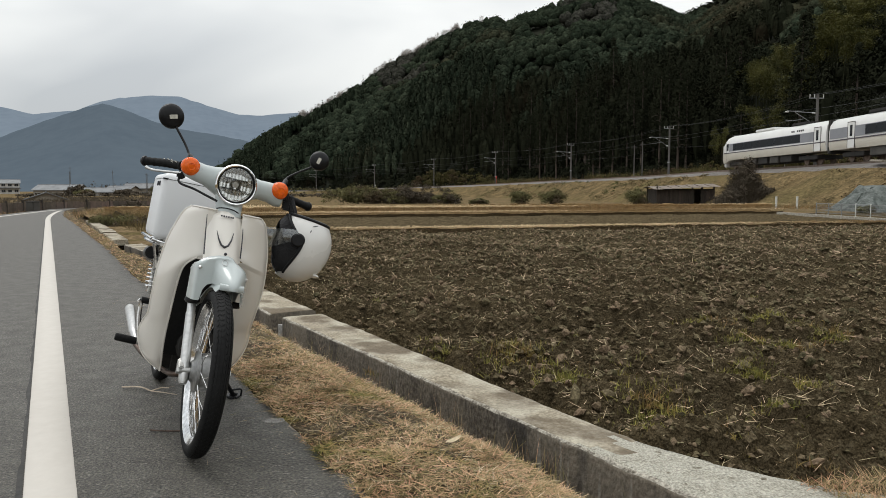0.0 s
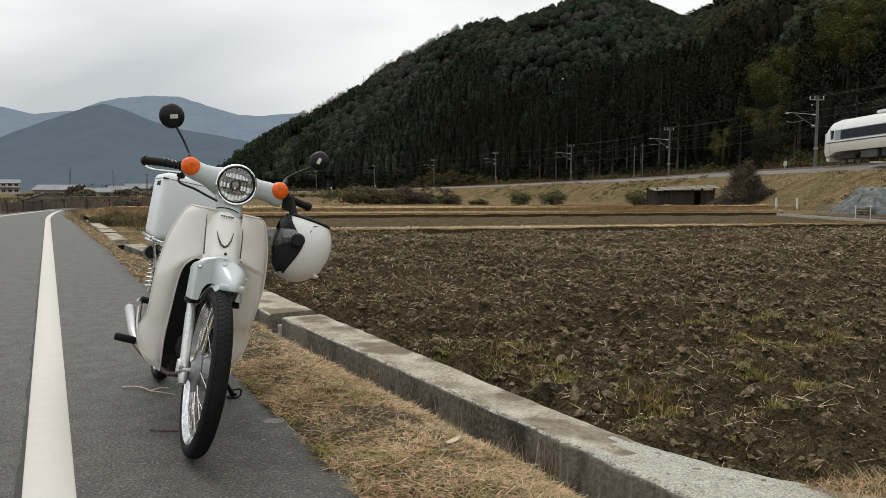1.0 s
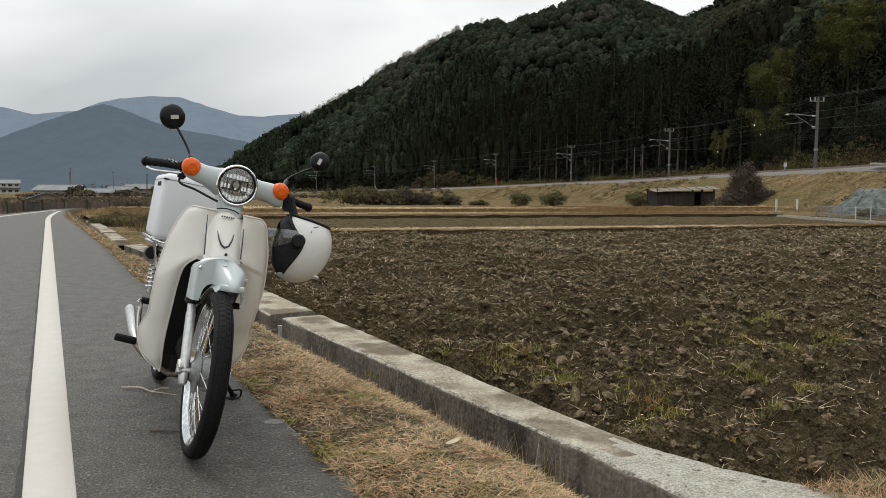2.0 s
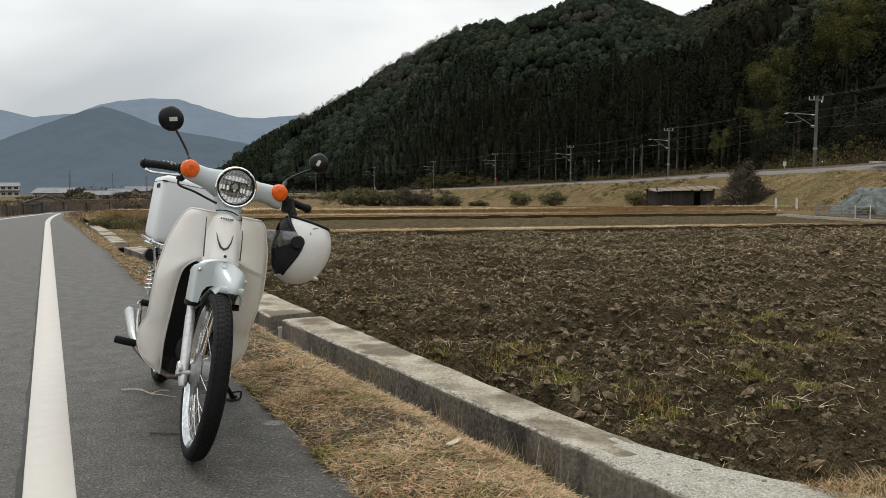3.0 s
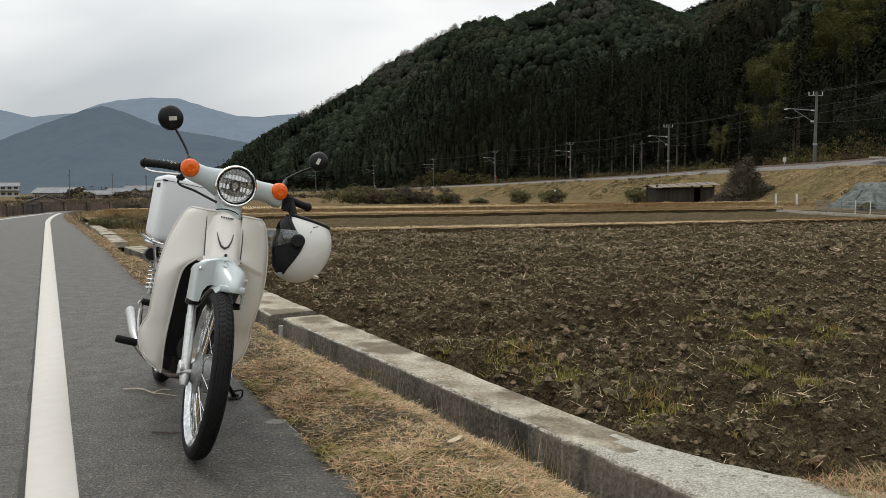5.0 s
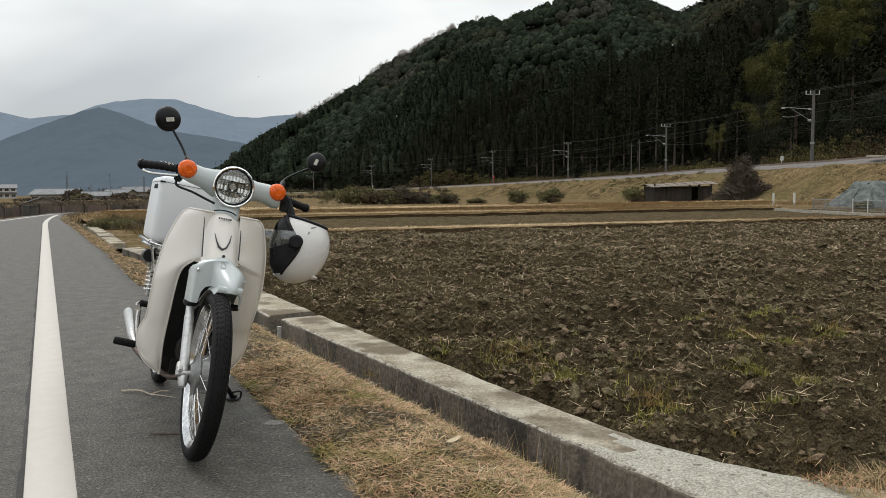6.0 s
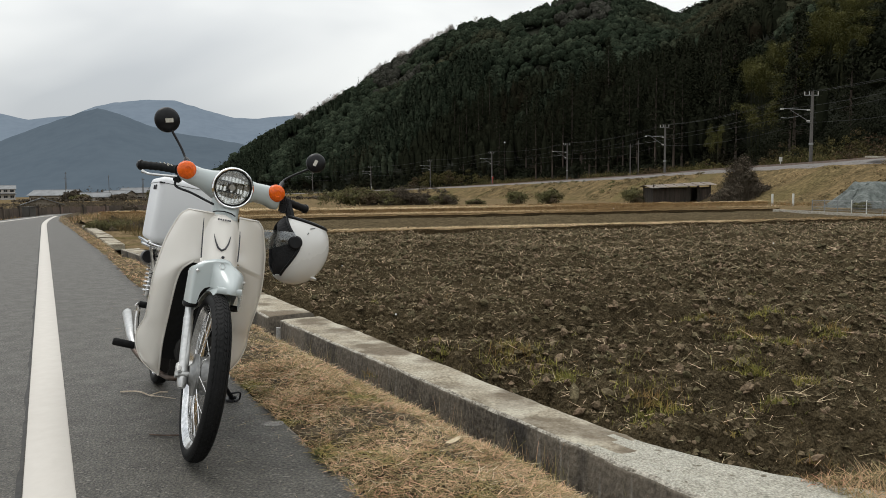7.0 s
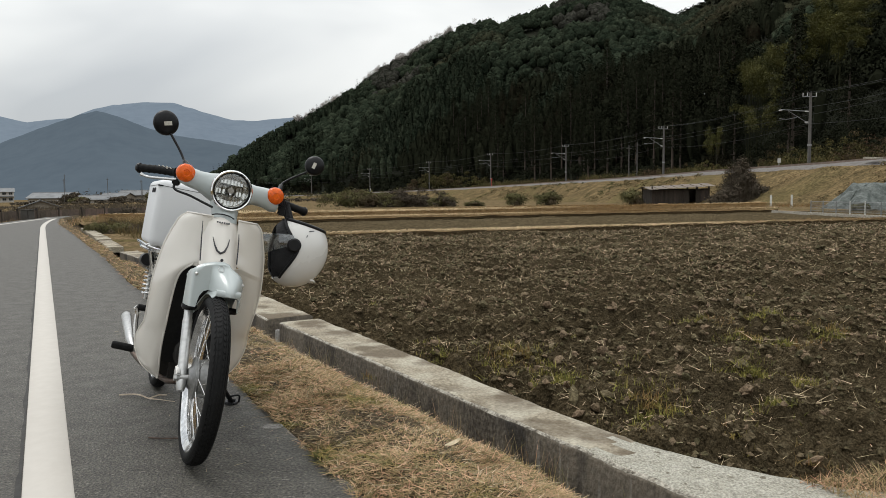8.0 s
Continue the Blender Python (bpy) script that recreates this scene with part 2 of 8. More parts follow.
def curve_pts(pts, n=24):
    """Points along a smooth curve through pts (Catmull-Rom)."""
    pts = [Vector(p) for p in pts]
    q = [pts[0] * 2 - pts[1], *pts, pts[-1] * 2 - pts[-2]]
    res = []
    for i in range(n + 1):
        f = i / n * (len(pts) - 1)
        k = min(int(f), len(pts) - 2)
        t = f - k
        a, b, c, d = q[k:k + 4]
        res.append(0.5 * (2 * b + (c - a) * t + (2 * a - 5 * b + 4 * c - d) * t * t + (3 * b - a - 3 * c + d) * t ** 3))
    return res


def revolve(bm, profile, m=Matrix(), seg=32):
    """A turned body round the local z axis; profile: (radius, z) rows."""
    rings = []
    for r, z in profile:
        if r < 1e-6:
            rings.append([bm.verts.new(m @ Vector((0, 0, z)))])
        else:
            rings.append([bm.verts.new(m @ Vector((r * math.cos(2 * math.pi * j / seg), r * math.sin(2 * math.pi * j / seg), z))) for j in range(seg)])
    for a, b in zip(rings, rings[1:]):
        for j in range(seg):
            k = (j + 1) % seg
            vs = [a[0 if len(a) == 1 else j]] + ([a[k]] if len(a) > 1 else []) + ([b[k]] if len(b) > 1 else []) + [b[0 if len(b) == 1 else j]]
            if len(set(vs)) > 2:
                bm.faces.new(vs)
    return bm


def sheet(bm, rows, thick=0.0):
    """A surface through rows of points, with thickness."""
    g = [[bm.verts.new(p) for p in row] for row in rows]
    fs = [bm.faces.new((a[j], a[j + 1], b[j + 1], b[j])) for a, b in zip(g, g[1:]) for j in range(len(a) - 1)]
    if thick:
        bmesh.ops.recalc_face_normals(bm, faces=fs)
        bmesh.ops.solidify(bm, geom=fs, thickness=thick)
    return bm


def loft(bm, rings, close=True):
    g = [[bm.verts.new(p) for p in ring] for ring in rings]
    k = len(g[0])
    for a, b in zip(g, g[1:]):
        for j in range(k):
            bm.faces.new((a[j], a[(j + 1) % k], b[(j + 1) % k], b[j]))
    if close:
        bm.faces.new(g[0][::-1])
        bm.faces.new(g[-1])
    return bm


def blob(bm, centre, size, sub=2, rough=0.0, m=None):
    r = bmesh.ops.create_icosphere(bm, subdivisions=sub, radius=1)
    for v in r["verts"]:
        k = 1 + rough * noise.noise(v.co * 2.3 + Vector(centre) * 7)
        p = Vector((v.co.x * size[0], v.co.y * size[1], v.co.z * size[2])) * k
        v.co = (m @ p if m else p) + Vector(centre)
    return bm


def vnoise(x, y, seed=0):
    """Smooth value noise on arrays, 0 to 1."""
    xi, yi = np.floor(x).astype(np.int64), np.floor(y).astype(np.int64)
    fx, fy = x - xi, y - yi
    fx, fy = fx * fx * (3 - 2 * fx), fy * fy * (3 - 2 * fy)

    def h(a, b):
        v = (a * 374761393 + b * 668265263 + seed * 1442695041) & 0x7FFFFFFF
        v = ((v ^ (v >> 13)) * 1274126177) & 0x7FFFFFFF
        return ((v ^ (v >> 16)) & 0xFFFF) / 65535.0

    return (h(xi, yi) * (1 - fx) + h(xi + 1, yi) * fx) * (1 - fy) + (h(xi, yi + 1) * (1 - fx) + h(xi + 1, yi + 1) * fx) * fy


def fbm(x, y, octaves=4, seed=0, gain=0.5):
    v, amp, tot = 0.0, 1.0, 0.0
    for o in range(octaves):
        v = v + amp * vnoise(x * 2 ** o, y * 2 ** o, seed + o * 17)
        tot += amp
        amp *= gain
    return v / tot


def grid_faces(rows, cols):
    i = np.arange(rows * cols).reshape(rows, cols)
    return np.stack([i[:-1, :-1], i[:-1, 1:], i[1:, 1:], i[1:, :-1]], -1).reshape(-1, 4)


def sn_array(s, n, z):
    u, v = np.array(U), np.array(N)
    p = s[..., None] * u + n[..., None] * v
    p[..., 2] = z
    return p.reshape(-1, 3)


def blades(name, base, length, width, lean, material, seed=1, seg=2, droop=0.6):
    """Many thin blades joined into one object: base points, lengths, widths and how far each leans over (radians)."""
    rng = np.random.default_rng(seed)
    k = len(base)
    az = rng.uniform(0, 2 * np.pi, k)
    d = np.stack([np.cos(az), np.sin(az), np.zeros(k)], 1)
    side = np.stack([-np.sin(az), np.cos(az), np.zeros(k)], 1)
    twist = rng.uniform(-1, 1, k)[:, None]
    side = side + np.array([0, 0, 1.0]) * twist * 0.8
    verts, p = [], np.asarray(base, float).copy()
    for i in range(seg + 1):
        f = i / seg
        w = (width * (1 - 0.8 * f))[:, None] * side * 0.5
        verts += [p - w, p + w]
        ang = lean + droop * f * rng.uniform(0.2, 1.2, k)
        step = (length / seg)[:, None]
        p = p + step * (d * np.sin(ang)[:, None] + np.array([0, 0, 1.0]) * np.cos(ang)[:, None])
    v = np.stack(verts, 1).reshape(-1, 3)
    o = np.arange(k)[:, None] * (2 * (seg + 1))
    f = np.concatenate([o + np.array([[2 * i, 2 * i + 1, 2 * i + 3, 2 * i + 2]]) for i in range(seg)])
    return raw(name, v, f, material)


def foliage(centres, sizes, per, leaf, seed=1, flat=1.0, spire=False):
    """Arrays for crowns of many small four-sided leaf clumps: centres, half sizes (x, y, z), clumps a crown, clump size."""
    rng = np.random.default_rng(seed)
    k = len(centres)
    d = rng.normal(size=(k, per, 3))
    d /= np.linalg.norm(d, axis=2, keepdims=True)
    d[..., 2] = np.where(rng.random((k, per)) < 0.75, np.abs(d[..., 2]), d[..., 2])
    r = rng.uniform(0.55, 1.05, (k, per, 1)) * (1 + 0.25 * np.sin(d[..., :1] * 5 + d[..., 1:2] * 4 + rng.uniform(0, 6, (k, 1, 1))))
    o = d * r
    if spire:
        o[..., :2] *= np.clip(1.05 - 0.5 * (o[..., 2:] + 0.7), 0.12, 1.2)
    c = centres[:, None] + o * sizes[:, None]
    t = np.cross(d, rng.normal(size=d.shape))
    t /= np.linalg.norm(t, axis=2, keepdims=True) + 1e-9
    b = np.cross(d, t)
    ls = (np.asarray(leaf) * np.ones(k))[:, None, None] * rng.uniform(0.5, 1.3, (k, per, 1))
    q = [c + (t * x + b * y * flat + d * z) * ls for x, y, z in ((-1, -0.5, -0.3), (0.4, -0.9, 0.1), (1, 0.4, -0.3), (-0.3, 0.9, 0.25))]
    v = np.stack(q, 2).reshape(-1, 3)
    nd = o * np.array([1, 1, 0.8]) / (np.linalg.norm(o, axis=2, keepdims=True) + 1e-6) + np.array([0, 0, 0.25]) + rng.normal(0, 0.12, o.shape)
    nd /= np.linalg.norm(nd, axis=2, keepdims=True)
    return v, np.arange(len(v)).reshape(-1, 4), np.repeat(nd, 4, 1).reshape(-1, 3)


# ---- the large structure ----
def make_ground():
    r = 4800
    bm = bmesh.new()
    ring = [bm.verts.new((r * math.cos(a), r * math.sin(a), -0.55)) for a in (2 * math.pi * i / 48 for i in range(48))]
    bm.faces.new(ring)
    return tagged(part("ground", bm, M["dry_ground"], smooth=0), "flat valley floor of dry winter grass", "ground", kind="structure")


make_ground()


def bend(s):
    """How far the road drifts to its right along s."""
    return np.where(s > 24, (s - 24) ** 2 * 0.0034, 0.0)


def left_edge(s):
    return np.interp(s, (-12, 16, 24, 29, 32, 35, 37, 46), (-3.1, -3.1, -2.3, -1.47, -0.88, -0.3, 0.23, 1.4))


def right_edge(s):
    return np.interp(s, (-12, 12, 22, 28, 36, 46), (0.77, 0.76, 0.60, 0.46, 0.62, 2.0))


def make_road():
    s = np.concatenate([np.arange(-12, 14, 0.25), np.arange(14, 46, 0.5)])
    f = np.linspace(0, 1, 30)
    lo, hi = left_edge(s) - 0.45, right_edge(s) + 0.02 * (fbm(s * 3, s * 0, 3, 5) - 0.5) * 4
    n = lo[:, None] + (hi - lo)[:, None] * f
    ss = np.repeat(s[:, None], 30, 1)
    z = 0 * n
    ob = raw("road", sn_array(ss, n, z), grid_faces(len(s), 30), M["asphalt"], True)
    sol = ob.modifiers.new("thickness", "SOLIDIFY")
    sol.thickness, sol.offset = 0.12, -1
    return tagged(ob, "grey asphalt farm road with worn surface", "road", kind="structure")


make_road()


def make_line(name, s0, s1, lo, hi, label):
    s = np.arange(s0, s1, 0.1)
    f = np.array([0.0, 0.06, 0.5, 0.94, 1.0])
    a, b = lo(s) + 0.001 * (vnoise(s * 6, s * 0, 3) - 0.5), hi(s) + 0.001 * (vnoise(s * 7, s * 0, 9) - 0.5)
    n = a[:, None] + (b - a)[:, None] * f
    z = np.array([-0.004, 0.005, 0.0055, 0.005, -0.004]) + 0 * n
    ob = raw(name, sn_array(np.repeat(s[:, None], 5, 1), n, z), grid_faces(len(s), 5), M["paint_line"], True)
    return tagged(ob, label, "road marking", kind="structure")


make_line("road_line_1", -3, 36, lambda s: -0.10 + bend(s), lambda s: 0.045 + bend(s), "painted white edge line on the asphalt")
make_line("road_line_2", -3, 37, lambda s: left_edge(s), lambda s: left_edge(s) + 0.15, "painted white line on the far edge of the road")


def make_seam():
    """The ragged dark joint where the asphalt meets the painted line."""
    s = np.arange(-3, 24, 0.02)
    w = 0.004 + 0.010 * fbm(s * 4, s * 0, 4, 55) ** 2 * 2
    n = np.stack([-0.099 - w, -0.099 - w * 0.5, np.full(len(s), -0.0985)], 1)
    z = np.array([0.0035, 0.0042, 0.0035]) + 0 * n
    ob = raw("road_seam", sn_array(np.repeat(s[:, None], 3, 1), n, z), grid_faces(len(s), 3), M["seam"], True)
    tagged(ob, "dark ragged seam along the painted line", "road marking", kind="structure")


M["seam"] = mat("bitumen_seam", (0.035, 0.033, 0.030), (0.022, 0.021, 0.019), 0.8, scale=20, fine=120)
make_seam()


def curb_in(s):
    return np.interp(s, (-3, 1.94, 2.62, 3.69, 5.14), (1.69, 1.655, 1.615, 1.56, 1.47))


def curb_out(s):
    return np.interp(s, (-3, 0.9, 1.27, 1.41, 1.62, 1.94, 2.58, 3.94, 5.14), (2.9, 2.6, 2.25, 2.09, 1.95, 1.88, 1.85, 1.82, 1.78))


def verge_z(s, n):
    """Height of the grass strip between asphalt and ditch."""
    e = right_edge(s)
    w = np.interp(s, (-3, 2, 5.2, 6, 11, 16, 30), (0.87, 0.87, 0.68, 0.62, 0.45, 0.35, 0.4))
    t = np.clip((n - e) / w, 0, 1.15)
    z = 0.03 * np.sin(np.clip(t, 0, 1) * 3.1) - 0.25 * np.clip((t - 0.35) / 0.65, 0, 1.2) ** 1.5
    open_ditch = np.clip((s - 10.6) / 0.5, 0, 1) * np.clip((15.5 - s) / 0.5, 0, 1) * np.clip((n - 0.90) / 0.08, 0, 1)
    return z + 0.035 * (fbm(s * 5, n * 5, 3, 11) - 0.5) - 0.5 * open_ditch


def make_verge():
    s = np.concatenate([np.arange(-3, 8, 0.05), np.arange(8, 46, 0.2)])
    f = np.linspace(0, 1, 26)
    lo = right_edge(s) - 0.03
    hi = np.where(s < 5.3, curb_in(s) + 0.02, np.interp(s, (5.3, 11, 13, 16, 46), (1.43, 1.40, 1.15, 1.1, 4.5)))
    n = lo[:, None] + (hi - lo)[:, None] * f
    ss = np.repeat(s[:, None], 26, 1)
    z = verge_z(ss, n)
    z[:, 0] = -0.05
    ob = raw("verge", sn_array(ss, n, z), grid_faces(len(s), 26), M["verge_ground"], True)
    return tagged(ob, "strip of mown dead grass beside the road", "verge", kind="structure")


make_verge()


def wall_strip(name, s0, s1, fin, fout, top, label, seed, step=0.035, depth=0.55, patched=-99.0):
    """A cast wall: rough top with worn arris, faces down into the ground, two end faces."""
    s = np.arange(s0, s1 + step * 0.5, step)
    ks = len(s)
    a, b = fin(s), fout(s)
    f = np.array([0, 0.045, 0.09, 0.25, 0.4, 0.55, 0.7, 0.85, 0.95, 1.0])
    n = a[:, None] + (b - a)[:, None] * f
    ss = np.repeat(s[:, None], len(f), 1)
    z = top(ss, n) + 0.010 * (fbm(ss * 9, n * 9, 4, seed) - 0.5)
    z[:, 0] -= 0.006 + 0.009 * vnoise(s * 11, s * 0, seed + 3)
    z[:, 1] -= 0.004 * vnoise(s * 14, s * 0, seed + 13)
    z[:, -1] -= 0.02 * vnoise(s * 7, s * 0, seed + 4)
    n[:, -1] += 0.03 * (fbm(s * 5, s * 0, 3, seed + 5) - 0.5)
    n[:, 0] += 0.006 * (fbm(s * 12, s * 0, 3, seed + 6) - 0.5)
    down_in = [(n[:, 0] + 0.004 * (fbm(s * 8, s * 0 + d * 9, 3, seed + 8) - 0.5), z[:, 0] - d) for d in (0.012, 0.06, 0.12, 0.2, depth)]
    cols_n = [c for c, _ in down_in[::-1]] + [n[:, i] for i in range(len(f))] + [n[:, -1]]
    cols_z = [c for _, c in down_in[::-1]] + [z[:, i] for i in range(len(f))] + [z[:, -1] - depth]
    nn, zz = np.stack(cols_n, 1), np.stack(cols_z, 1)
    c = nn.shape[1]
    v = sn_array(np.repeat(s[:, None], c, 1), nn, zz)
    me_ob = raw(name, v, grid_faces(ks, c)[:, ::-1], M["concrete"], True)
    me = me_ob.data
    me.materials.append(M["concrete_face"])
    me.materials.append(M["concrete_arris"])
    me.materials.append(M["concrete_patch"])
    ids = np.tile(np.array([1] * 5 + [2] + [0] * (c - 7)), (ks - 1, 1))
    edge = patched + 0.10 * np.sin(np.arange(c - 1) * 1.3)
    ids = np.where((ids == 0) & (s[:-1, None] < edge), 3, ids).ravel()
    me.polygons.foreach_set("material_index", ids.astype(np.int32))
    bm = bmesh.new()
    bm.from_mesh(me)
    bm.verts.ensure_lookup_table()
    for row in (range(c), range((ks - 1) * c, ks * c)):
        fc = bm.faces.new([bm.verts[i] for i in row])
        fc.material_index = 1
    bmesh.ops.recalc_face_normals(bm, faces=bm.faces)
    bm.to_mesh(me)
    bm.free()
    return tagged(me_ob, label, "ditch wall", kind="structure")


def wall_top(s, n):
    """Smooth on the long stretch, rough and sinking where it was patched at its end."""
    patch = np.clip((1.95 - s - 0.12 * vnoise(n * 9, n * 0, 4)) / 0.04, 0, 1)
    return -0.05 + patch * (0.004 - 0.10 * np.clip((n - 2.0) / 0.8, 0, 1) + 0.016 * (fbm(s * 16, n * 16, 3, 77) - 0.5))


wall_strip("ditch_wall_1", -2.5, 5.14, curb_in, curb_out, wall_top, "weathered concrete irrigation ditch wall, stained and darker on its face", 21, 0.03, patched=1.92)
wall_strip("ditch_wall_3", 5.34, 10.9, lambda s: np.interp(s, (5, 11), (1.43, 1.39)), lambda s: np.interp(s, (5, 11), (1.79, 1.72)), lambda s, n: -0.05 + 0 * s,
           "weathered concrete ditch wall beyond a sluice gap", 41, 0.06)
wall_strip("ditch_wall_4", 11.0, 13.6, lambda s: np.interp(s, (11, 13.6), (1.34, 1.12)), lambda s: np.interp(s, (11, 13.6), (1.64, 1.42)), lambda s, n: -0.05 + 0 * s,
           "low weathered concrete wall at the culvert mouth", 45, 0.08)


def field_limit(x):
    return 18.45 + 0.267 * x


def clods(x, y, seed):
    """Rounded lumps with creases between them, each of its own height, 0 to 1."""
    xi, yi = np.floor(x), np.floor(y)
    best, tall = np.full(x.shape, 9.0), np.zeros(x.shape)
    for dx in (-1, 0, 1):
        for dy in (-1, 0, 1):
            cx, cy = xi + dx, yi + dy
            px, py = cx + vnoise(cx, cy, seed + 101), cy + vnoise(cx, cy, seed + 202)
            d = np.hypot(x - px, y - py)
            h = vnoise(cx, cy, seed + 303)
            near = d < best
            best, tall = np.where(near, d, best), np.where(near, h, tall)
    return (0.35 + 0.65 * tall) * np.sqrt(np.clip(1 - (best / 0.85) ** 2, 0, 1))


def make_field():
    n = [1.70]
    while n[-1] < 27:
        n.append(n[-1] + 0.018 + 0.0085 * (n[-1] - 1.7))
    n = np.array(n)
    s = [-1.6]
    while s[-1] < 23.5:
        s.append(s[-1] + 0.018 + 0.0026 * max(0, s[-1] - 4))
    s = np.array(s)
    k = len(s)
    nn, ss = np.repeat(n[:, None], k, 1), np.repeat(s[None], len(n), 0)
    nn = nn + np.where(nn < 2.2, np.maximum(0, np.interp(ss, (-3, 0.9, 1.27, 1.41, 1.62, 1.94, 2.58, 3.94, 5.14, 11, 22), (2.8, 2.5, 2.15, 2.02, 1.88, 1.82, 1.79, 1.76, 1.70, 1.66, 1.3)) - 1.70) * (2.2 - nn) / 0.5, 0)
    x, y = ss * U.x + nn * N.x, ss * U.y + nn * N.y
    fur = fbm(x * 0.9 + 40, y * 2.4 + x * 0.3, 3, 2)
    wx, wy = x + 0.05 * fbm(x * 6, y * 6, 2, 71), y + 0.05 * fbm(x * 6 + 5, y * 6, 2, 72)
    rough = 0.55 + 0.9 * fbm(x * 0.7, y * 0.9, 2, 8)
    z = -0.175 + 0.16 * (fur - 0.5) + rough * (0.075 * clods(wx * 4.2, wy * 5.0, 1) + 0.085 * clods(wx * 9, wy * 10.5, 2) + 0.05 * clods(wx * 19, wy * 21, 3)) + 0.02 * (fbm(x * 60, y * 60, 2, 6) - 0.5)
    # the tiller's passes, across the field
    z += 0.075 * np.sin((y - 0.17 * x + 0.35 * fbm(x * 0.5, y * 0.8, 3, 19)) * 2 * np.pi / 0.62) * (0.5 + fbm(x * 0.4, y * 0.5, 2, 29)) - 0.05
    z -= 0.14 * np.clip((y - 5) / 10, 0, 1)
    z -= 0.10 * np.exp(-((x - 2.6) ** 2 + (y - 2.75) ** 2) / 0.5)
    z -= 0.15 * np.exp(-((nn - nn[:1]) / 0.13) ** 2)
    z = np.where(y > field_limit(x) - 0.02, -0.30, z)
    f = grid_faces(len(n), k)
    ok = (y < field_limit(x) + 0.3).reshape(-1)[f].all(1)
    ob = raw("field", sn_array(ss, nn, z), f[ok][:, ::-1], M["soil"], False)
    return tagged(ob, "freshly tilled dark brown rice field with clods", "field", kind="structure")


field = make_field()


def make_bank():
    """The rough ground left of the field, beyond the ditch."""
    s, n = np.arange(9.5, 60, 0.2), np.arange(1.27, 16, 0.16)
    ss, nn = np.meshgrid(s, n)
    z = -0.10 + 0.12 * (fbm(ss * 0.8, nn * 0.8, 4, 81) - 0.5) - 0.10 * np.clip((ss - 24) / 20, 0, 1)
    z = z - 0.25 * np.clip((1.8 - nn) / 0.25, 0, 1) * (ss < 14)
    x, y = ss * U.x + nn * N.x, ss * U.y + nn * N.y
    f = grid_faces(*ss.shape)
    ok = ((x < -0.30 * y) & (y < 60)).reshape(-1)[f].all(1)
    ob = raw("bank", sn_array(ss, nn, z), f[ok][:, ::-1], M["dry_ground"], True)
    return tagged(ob, "rough bank of dead grass beside the ditch", "bank", kind="structure")


make_bank()


def terrace(name, y0, y1, x0, x1, za, zb, material, label, amp, cell, category="field"):
    """A strip of land between two lines across the valley, with slight relief."""
    xs = np.arange(x0, x1, cell)
    ts = np.linspace(0, 1, max(8, int((y1(0) - y0(0)) / cell * 1.2)))
    xx = np.repeat(xs[None], len(ts), 0)
    yy = y0(xx) + (y1(xx) - y0(xx)) * ts[:, None]
    z = za + (zb - za) * ts[:, None] + amp * (fbm(xx * 2.2, yy * 3, 4, 51) - 0.5)
    v = np.stack([xx, yy, z], -1).reshape(-1, 3)
    ob = raw(name, v, grid_faces(*xx.shape), material, True)
    return tagged(ob, label, category, kind="structure")


def line2(x):
    return 30.7 + 0.25 * np.maximum(x, -9)


terrace("field_far", field_limit, line2, -9.5, 24, -0.22, -0.22, M["soil_far"], "second tilled field beyond the first dike", 0.10, 0.16)
terrace("stubble_field", lambda x: line2(x) + 0.1, lambda x: 75 + 0 * x, -8, 44, -0.20, -0.40, M["dry_ground"], "strip of dead reddish straw beyond the fields", 0.06, 0.5)


def make_dike(name, fy, x0, x1, base, h, w, label, seed):
    """A narrow earth bank across the fields, its camera-side face bare soil, its crown straw."""
    xs = np.arange(x0, x1, 0.08)
    t = np.linspace(-1, 1, 9)
    xx = np.repeat(xs[None], 9, 0)
    yy = fy(xx) + t[:, None] * w * (1 + 0.3 * (fbm(xx * 1.5, xx * 0, 3, seed) - 0.5))
    prof = np.array([0, 0.35, 0.8, 0.97, 1, 0.97, 0.8, 0.4, 0])[:, None]
    # the face towards the field is cut steep and a little under
    yy[0], yy[1], yy[2] = yy[3] + 0.03, yy[3] + 0.035, yy[3] + 0.015
    z = base + prof * h * (0.8 + 0.4 * fbm(xx * 1.3, xx * 0 + 3, 3, seed + 2)) + 0.03 * (fbm(xx * 6, t[:, None] * 3 + 0 * xx, 3, seed + 5) - 0.5)
    ob = raw(name, np.stack([xx, yy, z], -1).reshape(-1, 3), grid_faces(9, len(xs)), M["soil_shaded"], True)
    ob.data.materials.append(M["straw_bank"])
    ids = np.repeat(np.array(([0, 0, 0] if h < 0.4 else [1, 1, 1]) + [1, 1, 1, 1, 1]), len(xs) - 1).astype(np.int32)
    ob.data.polygons.foreach_set("material_index", ids)
    return tagged(ob, label, "dike", kind="structure")


make_dike("dike_1", lambda x: field_limit(x) + 0.17, -7, 26, -0.34, 0.27, 0.26, "low earth dike with a crown of dead grass", 61)
make_dike("dike_2", lambda x: line2(x) + 0.3, -10, 16.5, -0.27, 0.17, 0.36, "second low dike topped with straw", 67)
make_dike("dike_3", lambda x: line2(x) + 1.6, -14, 16.5, -0.22, 0.43, 0.5, "straw-covered bank behind the second dike", 69)

